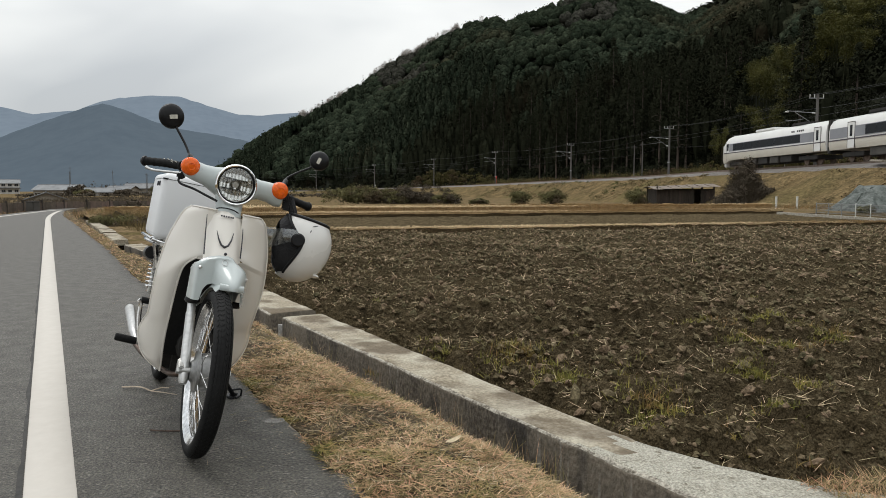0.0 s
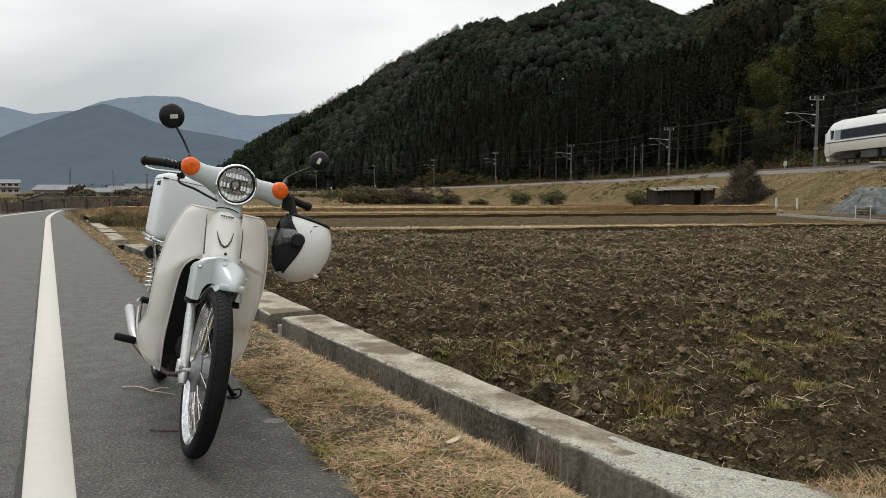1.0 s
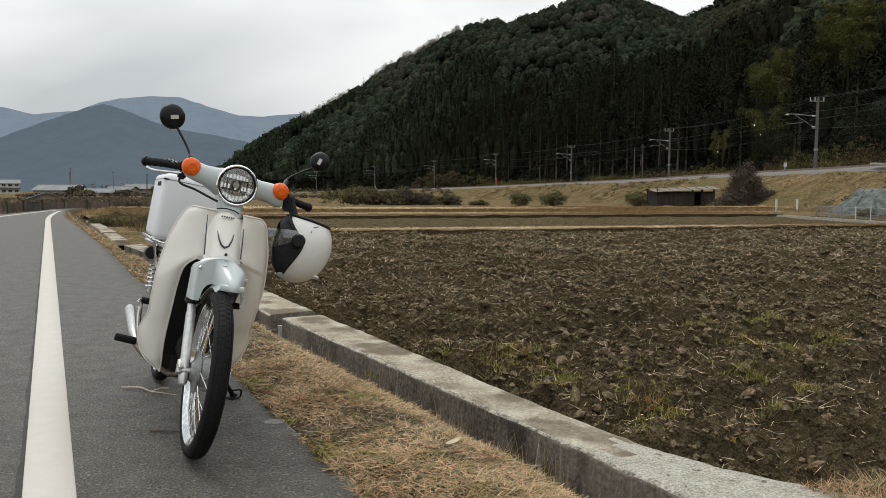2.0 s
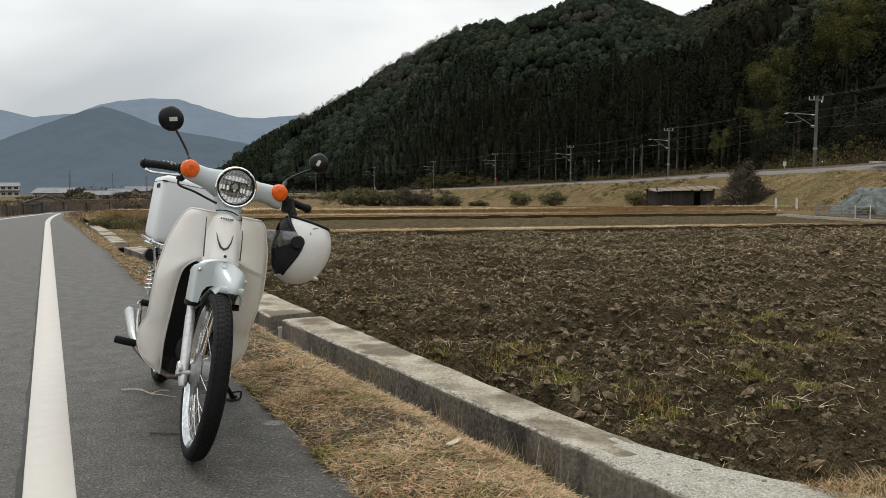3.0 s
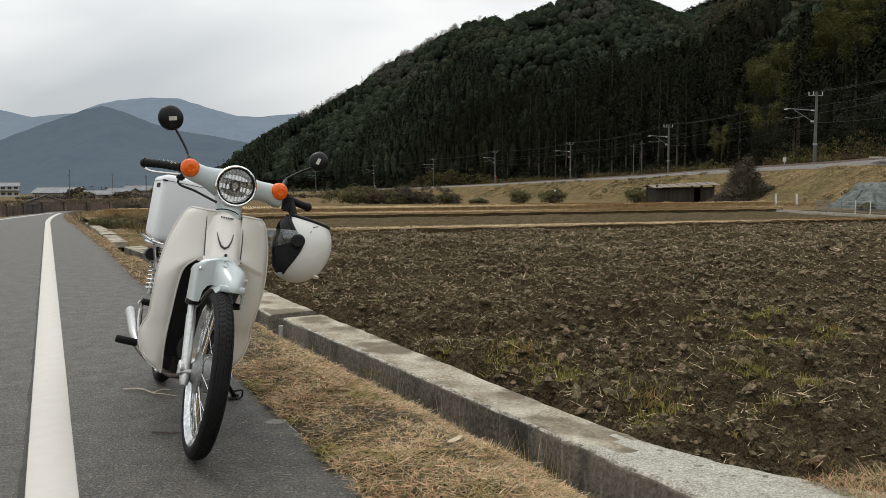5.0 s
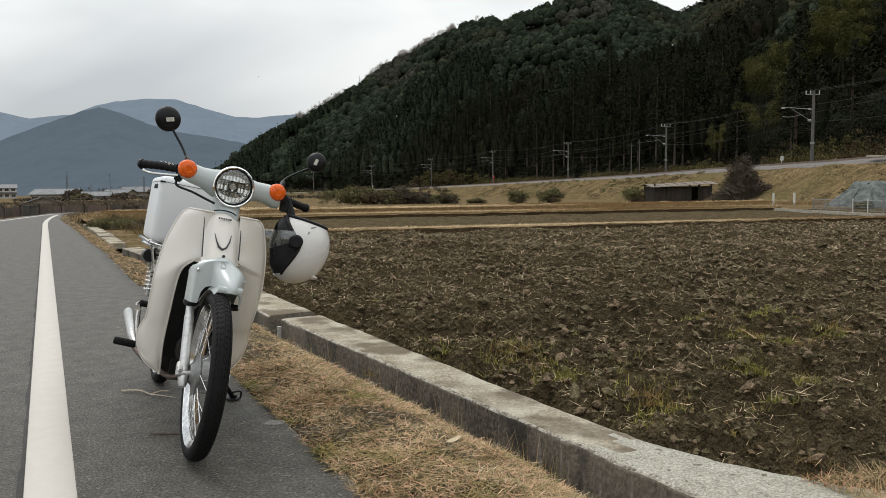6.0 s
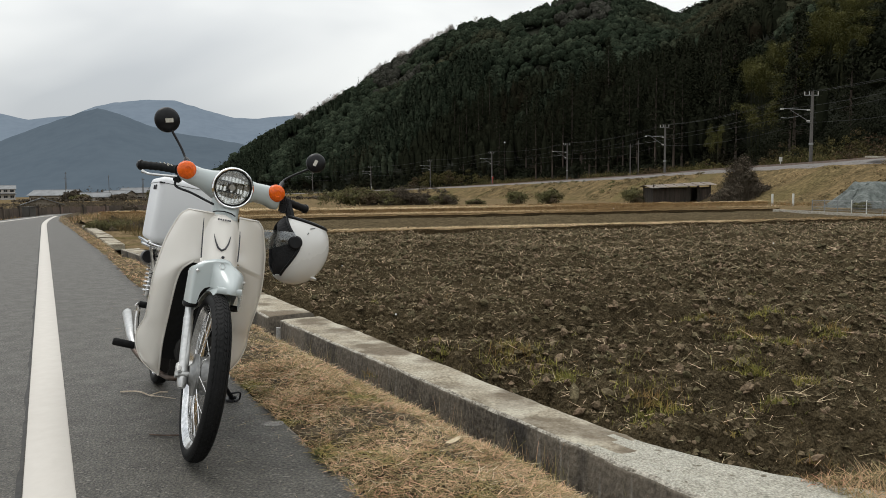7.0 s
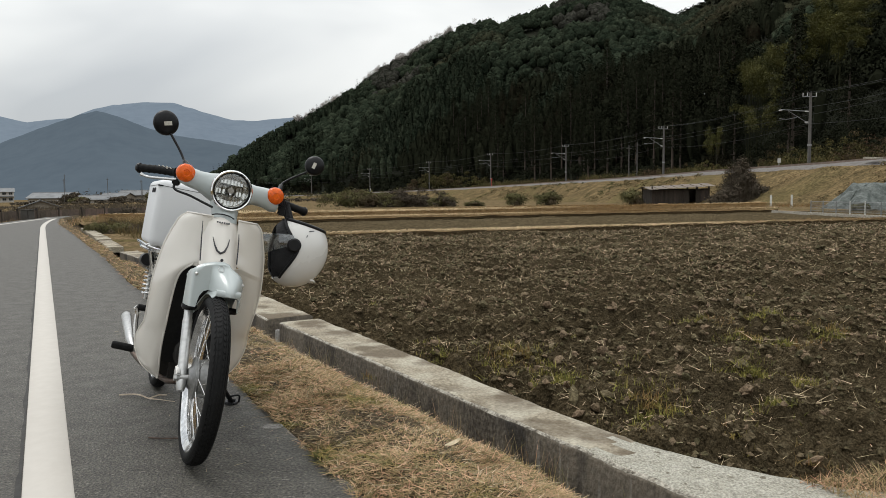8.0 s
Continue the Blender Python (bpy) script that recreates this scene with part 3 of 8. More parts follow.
# the railway's line, from far off to behind the camera: x, y, height of the rails
TRACK = [(-150, 400, 0.3), (-98, 338, 0.6), (-55.3, 285, 1.0), (-27.5, 245, 1.6), (-7.1, 208, 2.0), (8.9, 173, 2.4), (21, 141, 2.8), (29.0, 104, 3.0), (31.5, 82, 3.15), (32.6, 61.5, 3.1),
         (32.7, 52.5, 3.12), (32.5, 40, 3.15), (31.5, 10, 3.2), (29.5, -30, 3.2), (26, -80, 3.2), (21, -130, 3.2), (12, -200, 3.2)]


def make_rail_path():
    pts = curve_pts(TRACK, 600)
    d = [0.0]
    for a, b in zip(pts, pts[1:]):
        d.append(d[-1] + (b - a).length)
    return np.array([tuple(p) for p in pts]), np.array(d)


RP, RD = make_rail_path()


def on_track(d, side=0.0, up=0.0):
    """A place d metres along the railway, side metres to the right of its direction, and the direction there."""
    p = Vector([float(np.interp(d, RD, RP[:, i])) for i in range(3)])
    q = Vector([float(np.interp(d + 1.0, RD, RP[:, i])) for i in range(3)])
    t = (q - p).normalized()
    r = t.cross(Vector((0, 0, 1))).normalized()
    return p + r * side + Vector((0, 0, up)), t, r


def make_embankment():
    ds = np.concatenate([np.arange(60, 330, 3.0), np.arange(330, RD[-1] - 2, 1.2)])
    # across, from the camera's side to the forest's: offset and drop below the rail
    prof = [(9.6, None), (7.6, 0.76), (5.6, 0.48), (4.0, 0.24), (3.1, 0.13), (2.2, 0.06), (1.6, 0.05), (0, 0.05), (-1.6, 0.05), (-2.2, 0.08), (-3.2, 0.10), (-6, 0.08), (-14, 0.0)]
    rows = []
    for i, d in enumerate(ds):
        row = []
        for side, drop in prof:
            p, t, r = on_track(d)
            h = p.z + 0.5
            z = -0.55 if drop is None else p.z - drop * h - (0.06 if abs(side) < 1.7 else 0.16)
            q = p + r * side
            wob = noise.noise(Vector((q.x * 0.25, q.y * 0.25, 3))) * (0.5 if 2.5 < side < 9 else 0.08)
            row.append((q.x + r.x * wob, q.y + r.y * wob, z + wob * 0.3))
        rows.append(row)
    v = np.array(rows)
    ob = raw("embankment", v.reshape(-1, 3), grid_faces(*v.shape[:2]), M["bank_earth"], True)
    ob.data.materials.append(M["ballast"])
    ids = np.tile(np.array([0, 0, 0, 0, 1, 1, 1, 1, 1, 1, 0, 0]), len(ds) - 1).astype(np.int32)
    ob.data.polygons.foreach_set("material_index", ids)
    return tagged(ob, "railway embankment of dead grass with a ballast bed", "embankment", kind="structure")


make_embankment()
M["rail_steel"] = mat("rail_steel", (0.20, 0.15, 0.12), (0.12, 0.085, 0.065), 0.55, metal=0.6, scale=2, fine=20)


def make_rail(side):
    bm = bmesh.new()
    rings = []
    for d in np.arange(60, RD[-1] - 2, 3.0):
        p, t, r = on_track(d, side)
        rings.append([p + r * x + Vector((0, 0, z)) for x, z in ((-0.06, -0.22), (0.06, -0.22), (0.035, -0.04), (0.035, 0), (-0.035, 0), (-0.035, -0.04))])
    loft(bm, rings)
    return tagged(part("rail", bm, M["rail_steel"]), "steel rail on the ballast", "rail", "rails of the track", kind="structure")


make_rail(-0.53)
make_rail(0.53)

# ---- hills ----
# for the near hill, by the tangent of the bearing: tangent, foot distance, ridge distance, tangent of the ridge's elevation
HILL = np.array([(-0.318, 420, 440, 0.034), (-0.294, 400, 455, 0.0479), (-0.274, 385, 468, 0.0647), (-0.235, 365, 476, 0.0876), (-0.204, 345, 480, 0.1036), (-0.172, 325, 480, 0.121), (-0.141, 306, 479, 0.1376),
                 (-0.11, 293, 472, 0.1496), (-0.079, 282, 468, 0.173), (-0.048, 270, 463, 0.1948), (-0.002, 250, 455, 0.2201), (0.013, 245, 453, 0.2268), (0.059, 227, 447, 0.2356), (0.071, 222, 445, 0.2401),
                 (0.087, 216, 445, 0.2318), (0.105, 210, 443, 0.2422), (0.143, 195, 437, 0.254), (0.19, 180, 430, 0.270), (0.24, 160, 425, 0.273), (0.292, 145, 420, 0.2556),
                 (0.327, 134, 420, 0.2400), (0.40, 122, 300, 0.262), (0.47, 105, 260, 0.30), (0.55, 92, 240, 0.34), (0.65, 80, 220, 0.38), (0.85, 66, 200, 0.42), (1.3, 52, 170, 0.45)])


def hill_point(k, t):
    """A place on the near hill: k is the tangent of the bearing, t goes from the foot (0) to the ridge (1) and down behind (2)."""
    foot, ridge, el = (np.interp(k, HILL[:, 0], HILL[:, i]) for i in (1, 2, 3))
    y = foot + (ridge - foot) * t
    # the ground lies a tree's height below the skyline, lower where leafless trees stand on it
    top = ridge * el - 7.0 - np.interp(k, (-0.20, -0.185, -0.135, -0.12, -0.06, -0.045, 0.015, 0.03), (0, 2.6, 2.6, 0, 0, 3.0, 3.0, 0))
    rise = np.where(t < 1, np.clip(t, 0, 1) ** 0.92, 1 - 0.6 * (t - 1))
    x = k * y
    z = -0.5 + (2.6 + (top - 2.6) * rise) * np.clip(t / 0.03 + 0.6, 0, 1)
    z = z + (fbm(x * 0.02 + 7, y * 0.02, 4, 91) - 0.5) * 26 * np.clip(t * 2, 0, 1) * np.clip((1 - t) * 3, 0, 1) * (t < 1)
    return np.stack([x, y, z], -1)


def make_hill():
    k, t = np.linspace(-0.318, 1.3, 190), np.linspace(0, 1.5, 60)
    kk, tt = np.meshgrid(k, t)
    ob = raw("hill", hill_point(kk, tt).reshape(-1, 3), grid_faces(60, 190), M["shaded_forest_floor"], True)
    return tagged(ob, "steep wooded hillside behind the railway", "hill", kind="structure")


make_hill()


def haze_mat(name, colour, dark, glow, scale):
    """Distant slopes: kilometres of air haze put into bluish colours and an added glow."""
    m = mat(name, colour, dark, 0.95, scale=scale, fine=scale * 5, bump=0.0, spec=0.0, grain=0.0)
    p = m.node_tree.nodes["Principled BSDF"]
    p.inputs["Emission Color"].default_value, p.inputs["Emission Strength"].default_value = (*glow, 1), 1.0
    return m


def make_range(name, ridge, dist, thick, material, label, seed):
    """A far mountain range: ridge rows of bearing tangent and elevation tangent, at that distance."""
    ridge = np.array(ridge)
    k = np.linspace(ridge[0, 0], ridge[-1, 0], 220)
    t = np.linspace(0, 1.25, 40)
    kk, tt = np.meshgrid(k, t)
    el = np.interp(kk, ridge[:, 0], ridge[:, 1])
    el = el + 0.0016 * (fbm(kk * 90, kk * 0, 4, seed) - 0.5) * np.clip(tt * 2, 0, 1)
    y = dist - thick + thick * tt
    rel = (np.abs(fbm(kk * dist * 0.004, y * 0.0025, 5, seed + 3) - 0.5) * 2) * 0.13 * np.clip(tt * 3, 0, 1) * np.clip((1 - tt) * 2.5, 0, 1)
    rise = np.where(tt < 1, tt ** 1.1, 1 - (tt - 1) * 0.7)
    z = el * dist * (rise - rel * 0.6) - 2
    ob = raw(name, np.stack([kk * y, y, z], -1).reshape(-1, 3), grid_faces(40, 220), material, True)
    return tagged(ob, label, "mountains", kind="structure")


# blue of the haze is in the base colours, its paleness in the emission
M["far_slope"] = haze_mat("far_slope_painted_haze", (0.076, 0.089, 0.102), (0.062, 0.074, 0.087), (0.104, 0.134, 0.170), 0.006)
M["mid_slope"] = haze_mat("mid_slope_painted_haze", (0.042, 0.050, 0.055), (0.035, 0.042, 0.047), (0.058, 0.079, 0.103), 0.006)
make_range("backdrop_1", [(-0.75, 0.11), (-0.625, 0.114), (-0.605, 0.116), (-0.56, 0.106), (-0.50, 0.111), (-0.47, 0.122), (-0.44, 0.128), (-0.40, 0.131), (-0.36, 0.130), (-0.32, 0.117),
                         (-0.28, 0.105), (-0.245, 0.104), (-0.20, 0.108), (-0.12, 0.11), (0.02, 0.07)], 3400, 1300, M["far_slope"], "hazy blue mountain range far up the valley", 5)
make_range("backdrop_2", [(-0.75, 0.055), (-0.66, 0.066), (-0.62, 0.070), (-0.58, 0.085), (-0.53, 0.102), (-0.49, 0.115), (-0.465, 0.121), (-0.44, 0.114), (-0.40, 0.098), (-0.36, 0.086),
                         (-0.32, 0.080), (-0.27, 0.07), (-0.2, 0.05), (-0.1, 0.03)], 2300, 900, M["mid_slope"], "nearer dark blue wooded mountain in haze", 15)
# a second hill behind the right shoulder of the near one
make_range("backdrop_3", [(0.18, 0.16), (0.26, 0.20), (0.30, 0.218), (0.34, 0.247), (0.37, 0.262), (0.41, 0.275), (0.48, 0.29), (0.62, 0.30), (0.9, 0.25)], 620, 200, M["shaded_forest_floor"], "wooded hill behind the near ridge", 25)


# ---- the motorcycle ----
M["cream"] = mat("cream_white_paint", (0.755, 0.720, 0.660), (0.745, 0.710, 0.650), 0.24, scale=2, fine=25, coat=0.6, grain=0.0, sleek=True)
M["box_white"] = mat("box_white_plastic", (0.74, 0.75, 0.76), (0.725, 0.735, 0.745), 0.36, scale=2, fine=25, grain=0.0, sleek=True)
M["pale_grey"] = mat("pale_grey_green_paint", (0.46, 0.505, 0.50), (0.445, 0.49, 0.485), 0.28, scale=3, fine=30, coat=0.5, grain=0.0, sleek=True)
M["chrome"] = mat("chrome", (0.80, 0.80, 0.80), (0.68, 0.68, 0.68), 0.12, metal=1.0, scale=6, fine=60)
M["alloy"] = mat("dull_alloy", (0.55, 0.55, 0.54), (0.48, 0.48, 0.47), 0.34, metal=0.9, scale=8, fine=60, grain=0.03)
M["hub_alloy"] = mat("dull_hub_alloy", (0.30, 0.30, 0.295), (0.22, 0.22, 0.215), 0.38, metal=0.9, scale=8, fine=60, grain=0.05)
M["rubber"] = mat("black_rubber", (0.012, 0.012, 0.012), (0.007, 0.007, 0.007), 0.7, scale=6, fine=90, bump=0.1, spec=0.18)
M["black_plastic"] = mat("black_plastic", (0.008, 0.008, 0.009), (0.005, 0.005, 0.006), 0.36, scale=6, fine=80, bump=0.04, spec=0.25)
M["engine_dark"] = mat("grimy_engine_metal", (0.025, 0.023, 0.021), (0.012, 0.011, 0.010), 0.6, metal=0.4, scale=12, fine=70, bump=0.2)
M["orange"] = mat("orange_lens", (0.80, 0.135, 0.010), (0.58, 0.075, 0.006), 0.12, scale=60, fine=120, coat=0.0, spec=0.35)
M["orange_deep"] = mat("orange_lens_back", (0.5, 0.07, 0.012), (0.4, 0.05, 0.01), 0.3, scale=10, fine=60)
M["reflector"] = mat("headlamp_reflector", (0.72, 0.72, 0.70), (0.50, 0.50, 0.49), 0.16, metal=1.0, scale=30, fine=60)
M["label_pale"] = mat("pale_sticker", (0.50, 0.48, 0.42), (0.42, 0.40, 0.35), 0.5, scale=20, fine=90)
M["dark_ink"] = mat("dark_print", (0.035, 0.035, 0.04), (0.025, 0.025, 0.03), 0.4)
M["lining"] = mat("black_helmet_lining", (0.012, 0.012, 0.013), (0.007, 0.007, 0.008), 0.9, scale=20, fine=90, bump=0.3)
M["brown_metal"] = mat("heat_browned_pipe", (0.10, 0.07, 0.055), (0.06, 0.045, 0.036), 0.4, metal=0.8, scale=9, fine=40)


def glass(name, tint, rough=0.02):
    m = bpy.data.materials.new(name)
    m.use_nodes = True
    nt = m.node_tree
    nt.nodes.clear()
    out, mix, clear, gloss = (nt.nodes.new("ShaderNode" + n) for n in ("OutputMaterial", "MixShader", "BsdfTransparent", "BsdfGlossy"))
    clear.inputs["Color"].default_value = (*tint, 1)
    gloss.inputs["Roughness"].default_value = rough
    mix.inputs["Fac"].default_value = 0.1
    nt.links.new(clear.outputs["BSDF"], mix.inputs[1])
    nt.links.new(gloss.outputs["BSDF"], mix.inputs[2])
    nt.links.new(mix.outputs["Shader"], out.inputs["Surface"])
    return m


M["lamp_glass"] = glass("clear_lamp_glass", (0.97, 0.98, 0.98))
M["visor"] = glass("clear_visor", (0.88, 0.91, 0.92), 0.12)
M["visor"].node_tree.nodes["Mix Shader"].inputs["Fac"].default_value = 0.13

BIKE = pose(-1.068, 2.799, 0, 0, 0, -63) @ pose(0, 0, 0, -12.2)
AXIS_AT, AXIS_DIR = Vector((0.65, 0, 0)), Vector((-0.454, 0, 0.891))
STEER = Matrix.Translation(AXIS_AT) @ Matrix.Rotation(radians(2), 4, AXIS_DIR) @ Matrix.Translation(-AXIS_AT)
STEER_BAR = STEER
STEER = Matrix.Translation(AXIS_AT) @ Matrix.Rotation(radians(-1.5), 4, AXIS_DIR) @ Matrix.Translation(-AXIS_AT) @ Matrix.Translation((-0.036, -0.012, 0.004))
WHEEL_R = 0.275


def make_wheel(bike, name, at, steer, drum):
    """Spoked wheel: hub, with tyre, rim and spokes under it. Its axle lies along y."""
    m = (STEER if steer else Matrix()) @ Matrix.Translation(at) @ pose(0, 0, 0, 90)
    bm = bmesh.new()
    revolve(bm, [(0.0, -0.052), (0.03, -0.052), (0.032, -0.046), (drum, -0.044), (drum + 0.004, -0.038), (drum + 0.004, -0.030), (drum - 0.006, -0.026), (drum - 0.012, 0.02),
                 (drum - 0.004, 0.026), (drum - 0.004, 0.034), (0.04, 0.04), (0.03, 0.05), (0, 0.05)], m, 40)
    hub = part(name, bm, M["hub_alloy"], bike)
    bm = bmesh.new()
    prof = [(WHEEL_R - 0.027 - 0.025 * math.cos(a), 0.030 * math.sin(a)) for a in (math.pi * (0.1 + 1.8 * i / 24) for i in range(25))]
    revolve(bm, prof, m, 96)
    n = 84
    for i in range(n):
        for row, (a0, skew) in enumerate(((-0.30, 0.5), (0.30, -0.5), (-0.78, -0.5), (0.78, 0.5), (-1.2, 0.4), (1.2, -0.4))):
            th = 2 * math.pi * (i + (0.5 if row % 2 else 0)) / n
            ca, wa = a0 * 0.62, 0.20 if row < 2 else 0.17
            vs = []
            for lift in (-0.002, 0.0022):
                for da, dt in ((-1, -1), (1, -1), (1, 1), (-1, 1)):
                    b = ca + da * wa * 0.55
                    r = WHEEL_R - 0.027 + (0.025 + lift) * math.cos(b)
                    y = (0.030 + lift) * math.sin(b)
                    t2 = th + (dt * 0.30 + da * skew * 0.42) * 2 * math.pi / n
                    vs.append(bm.verts.new(m @ Vector((r * math.cos(t2), r * math.sin(t2), y))))
            for q in ((4, 5, 6, 7), (0, 1, 5, 4), (1, 2, 6, 5), (2, 3, 7, 6), (3, 0, 4, 7)):
                bm.faces.new([vs[k] for k in q])
    part("tyre", bm, M["rubber"], hub, "black patterned tyre", smooth=25)
    bm = bmesh.new()
    revolve(bm, [(0.232, -0.026), (0.236, -0.025), (0.236, -0.020), (0.222, -0.016), (0.215, -0.008), (0.214, 0.0), (0.215, 0.008), (0.222, 0.016), (0.236, 0.020), (0.236, 0.025),
                 (0.232, 0.026), (0.228, 0.022), (0.218, 0.018), (0.209, 0.010), (0.208, 0), (0.209, -0.010), (0.218, -0.018), (0.228, -0.022), (0.232, -0.026)], m, 72)
    part("rim", bm, M["chrome"], hub, "bright chrome rim")
    for i in range(36):
        side = 1 if i % 2 else -1
        a = 2 * math.pi * i / 36
        b = a + (0.42 if (i // 2) % 2 else -0.42)
        h = Vector((0.062 * math.cos(b), 0.062 * math.sin(b), side * 0.028))
        r = Vector((0.211 * math.cos(a), 0.211 * math.sin(a), side * 0.004))
        bm = bmesh.new()
        tube(bm, [m @ h, m @ r], 0.0013, 6)
        part("spoke", bm, M["chrome"], hub)
    return hub


def make_motorcycle():
    bike = empty("motorcycle", BIKE)
    tagged(bike, "cream-white step-through motorcycle leaning on its side stand", "motorcycle")

    def add(name, bm, material, parent=None, label="", steer=False, smooth=40):
        if steer:
            bmesh.ops.transform(bm, matrix=STEER_BAR if steer == 2 else STEER, verts=bm.verts)
        return part(name, bm, material, parent or bike, label, smooth)

    make_wheel(bike, "front_wheel", (0.575, 0, WHEEL_R), True, 0.072)
    make_wheel(bike, "rear_wheel", (-0.575, 0, WHEEL_R), False, 0.072)

    # fork legs, one on either side of the wheel
    for sy in (-1, 1):
        bm = bmesh.new()
        d = AXIS_DIR
        yl = -0.066 if sy < 0 else 0.054
        low = Vector((0.585, yl, 0.232))
        tube(bm, [low, low + d * 0.012, low + d * 0.03, low + d * 0.24, low + d * 0.25, low + d * 0.42], [0.011, 0.015, 0.0165, 0.0160, 0.0140, 0.0140], 18)
        leg = add("fork_leg", bm, M["alloy"], None, "silver painted fork leg", True)
        bm = bmesh.new()
        tube(bm, [(0.575, yl + sy * 0.026, 0.275), (0.575, yl + sy * 0.018, 0.275)], 0.013, 6)
        tube(bm, [(0.575, yl + sy * 0.020, 0.275), (0.575, sy * 0.045, 0.275)], 0.0095, 12)
        add("axle_nut", bm, M["alloy"], leg, "", True)
        bm = bmesh.new()
        box(bm, (0.05, 0.018, 0.03), pose(0.56, yl + sy * 0.014, 0.285, 0, 25), 0.004)
        add("axle_clamp", bm, M["alloy"], leg, "", True)

    # fork cover: a crown over the fork with one lobe on either side
    bm = bmesh.new()

    def cover_at(u, v):
        """The pressed sheet: u runs across from lobe to lobe, v from the top edge down; a dome swells towards the wheel arch."""
        top = float(np.interp(u, (-1, -0.95, -0.8, -0.58, -0.2, 0.1, 0.28, 0.42, 0.72, 0.87, 1), (0.598, 0.620, 0.635, 0.648, 0.658, 0.660, 0.654, 0.640, 0.620, 0.603, 0.578)))
        bot = float(np.interp(u, (-1, -0.66, -0.60, -0.48, -0.3, -0.12, 0.5, 0.62, 0.70, 1), (0.500, 0.500, 0.538, 0.556, 0.563, 0.557, 0.553, 0.542, 0.498, 0.494)))
        z = top + (bot - top) * v
        swell = max(0.0, math.cos(min(1.0, abs(u - 0.27) / 0.60) * math.pi / 2)) ** 0.9
        down = min(1.0, max(0.0, (0.645 - z) / 0.085))
        x = 0.525 - 0.012 * u * u - 0.07 * max(0.0, (abs(u) - 0.84) / 0.16) ** 2 + 0.108 * swell * math.sin(down * math.pi / 2) ** 1.3 - 0.016 * max(0.0, 1 - v / 0.10) ** 2
        return Vector((x, 0.0945 * u + 0.007, z))

    sheet(bm, [[cover_at(-1 + j / 36, i / 24) for j in range(73)] for i in range(25)], 0.003)
    cover = add("fork_cover", bm, M["pale_grey"], None, "pale grey-green pressed fork cover", True)
    for sy in (-1, 1):
        bm = bmesh.new()
        revolve(bm, [(0.025, 0.0), (0.026, -0.010), (0.020, -0.018), (0, -0.018)], Matrix.Translation((0.455, sy * 0.070 + 0.004, 0.500)), 20)
        add("dust_seal", bm, M["black_plastic"], cover, "black rubber dust seal", True)
        bm = bmesh.new()
        blob(bm, cover_at(sy * 0.80, 0.18) + Vector((0.002, 0, 0)), (0.006, 0.0065, 0.0065), 1)
        add("screw", bm, M["alloy"], cover, "", True)

    # mudguard: a short dome over the tyre that rises out of the cover
    bm = bmesh.new()
    rows = []
    for i in range(15):
        f = i / 14
        a = radians(86 + 52 * f)
        r = 0.302 + 0.012 * math.sin(min(1, f * 2.5) * math.pi * 0.5) - (0.004 if i == 0 else 0)
        row = []
        for j in range(17):
            w = -1 + j / 8
            wid = 0.045 + 0.02 * f
            drop = 0.034 * abs(w) ** 2.6
            row.append(Vector((0.575 + (r - drop) * math.cos(a), w * wid + 0.026, 0.275 + (r - drop) * math.sin(a))))
        rows.append(row)
    sheet(bm, rows, 0.003)
    guard = add("front_mudguard", bm, M["pale_grey"], None, "pale grey-green front mudguard", True)
    bm = bmesh.new()
    sheet(bm, [[Vector((0.624 + dx - 8.0 * (y - 0.029) ** 2, y, z)) for y in (-0.011 + 0.0078 * i for i in range(11))] for dx, z in ((-0.010, 0.5735), (-0.002, 0.571), (0.001, 0.566), (0.001, 0.556), (-0.002, 0.552), (-0.012, 0.551))], 0.003)
    add("mudguard_lip", bm, M["pale_grey"], guard, "bright strip along the mudguard edge", True)
    bm = bmesh.new()
    tube(bm, [cover_at(-0.02 + 0.10 * math.cos(a), 0.22 + 0.10 * math.sin(a)) + Vector((0.002, 0, 0.001)) for a in (2 * math.pi * i / 6 for i in range(7))], 0.0012, 5)
    add("emblem", bm, M["alloy"], cover, "small ring-shaped emblem", True)

    # leg shield: two swept wings and the middle cover
    inner = [(0.345, -0.044, 0.812), (0.348, -0.046, 0.790), (0.354, -0.047, 0.740), (0.361, -0.048, 0.690), (0.370, -0.056, 0.655), (0.356, -0.090, 0.632), (0.335, -0.115, 0.603), (0.315, -0.123, 0.563),
             (0.290, -0.124, 0.499), (0.265, -0.123, 0.425), (0.245, -0.122, 0.376), (0.225, -0.120, 0.326), (0.205, -0.116, 0.282), (0.188, -0.111, 0.245), (0.172, -0.107, 0.215), (0.158, -0.104, 0.190)]
    outer = [(0.312, -0.124, 0.811), (0.303, -0.145, 0.790), (0.290, -0.160, 0.752), (0.278, -0.178, 0.690), (0.270, -0.186, 0.635), (0.262, -0.191, 0.590), (0.255, -0.193, 0.550), (0.245, -0.192, 0.505),
             (0.230, -0.190, 0.455), (0.205, -0.188, 0.402), (0.168, -0.196, 0.366), (0.146, -0.201, 0.325), (0.140, -0.191, 0.278), (0.138, -0.165, 0.232), (0.142, -0.130, 0.203), (0.150, -0.106, 0.190)]
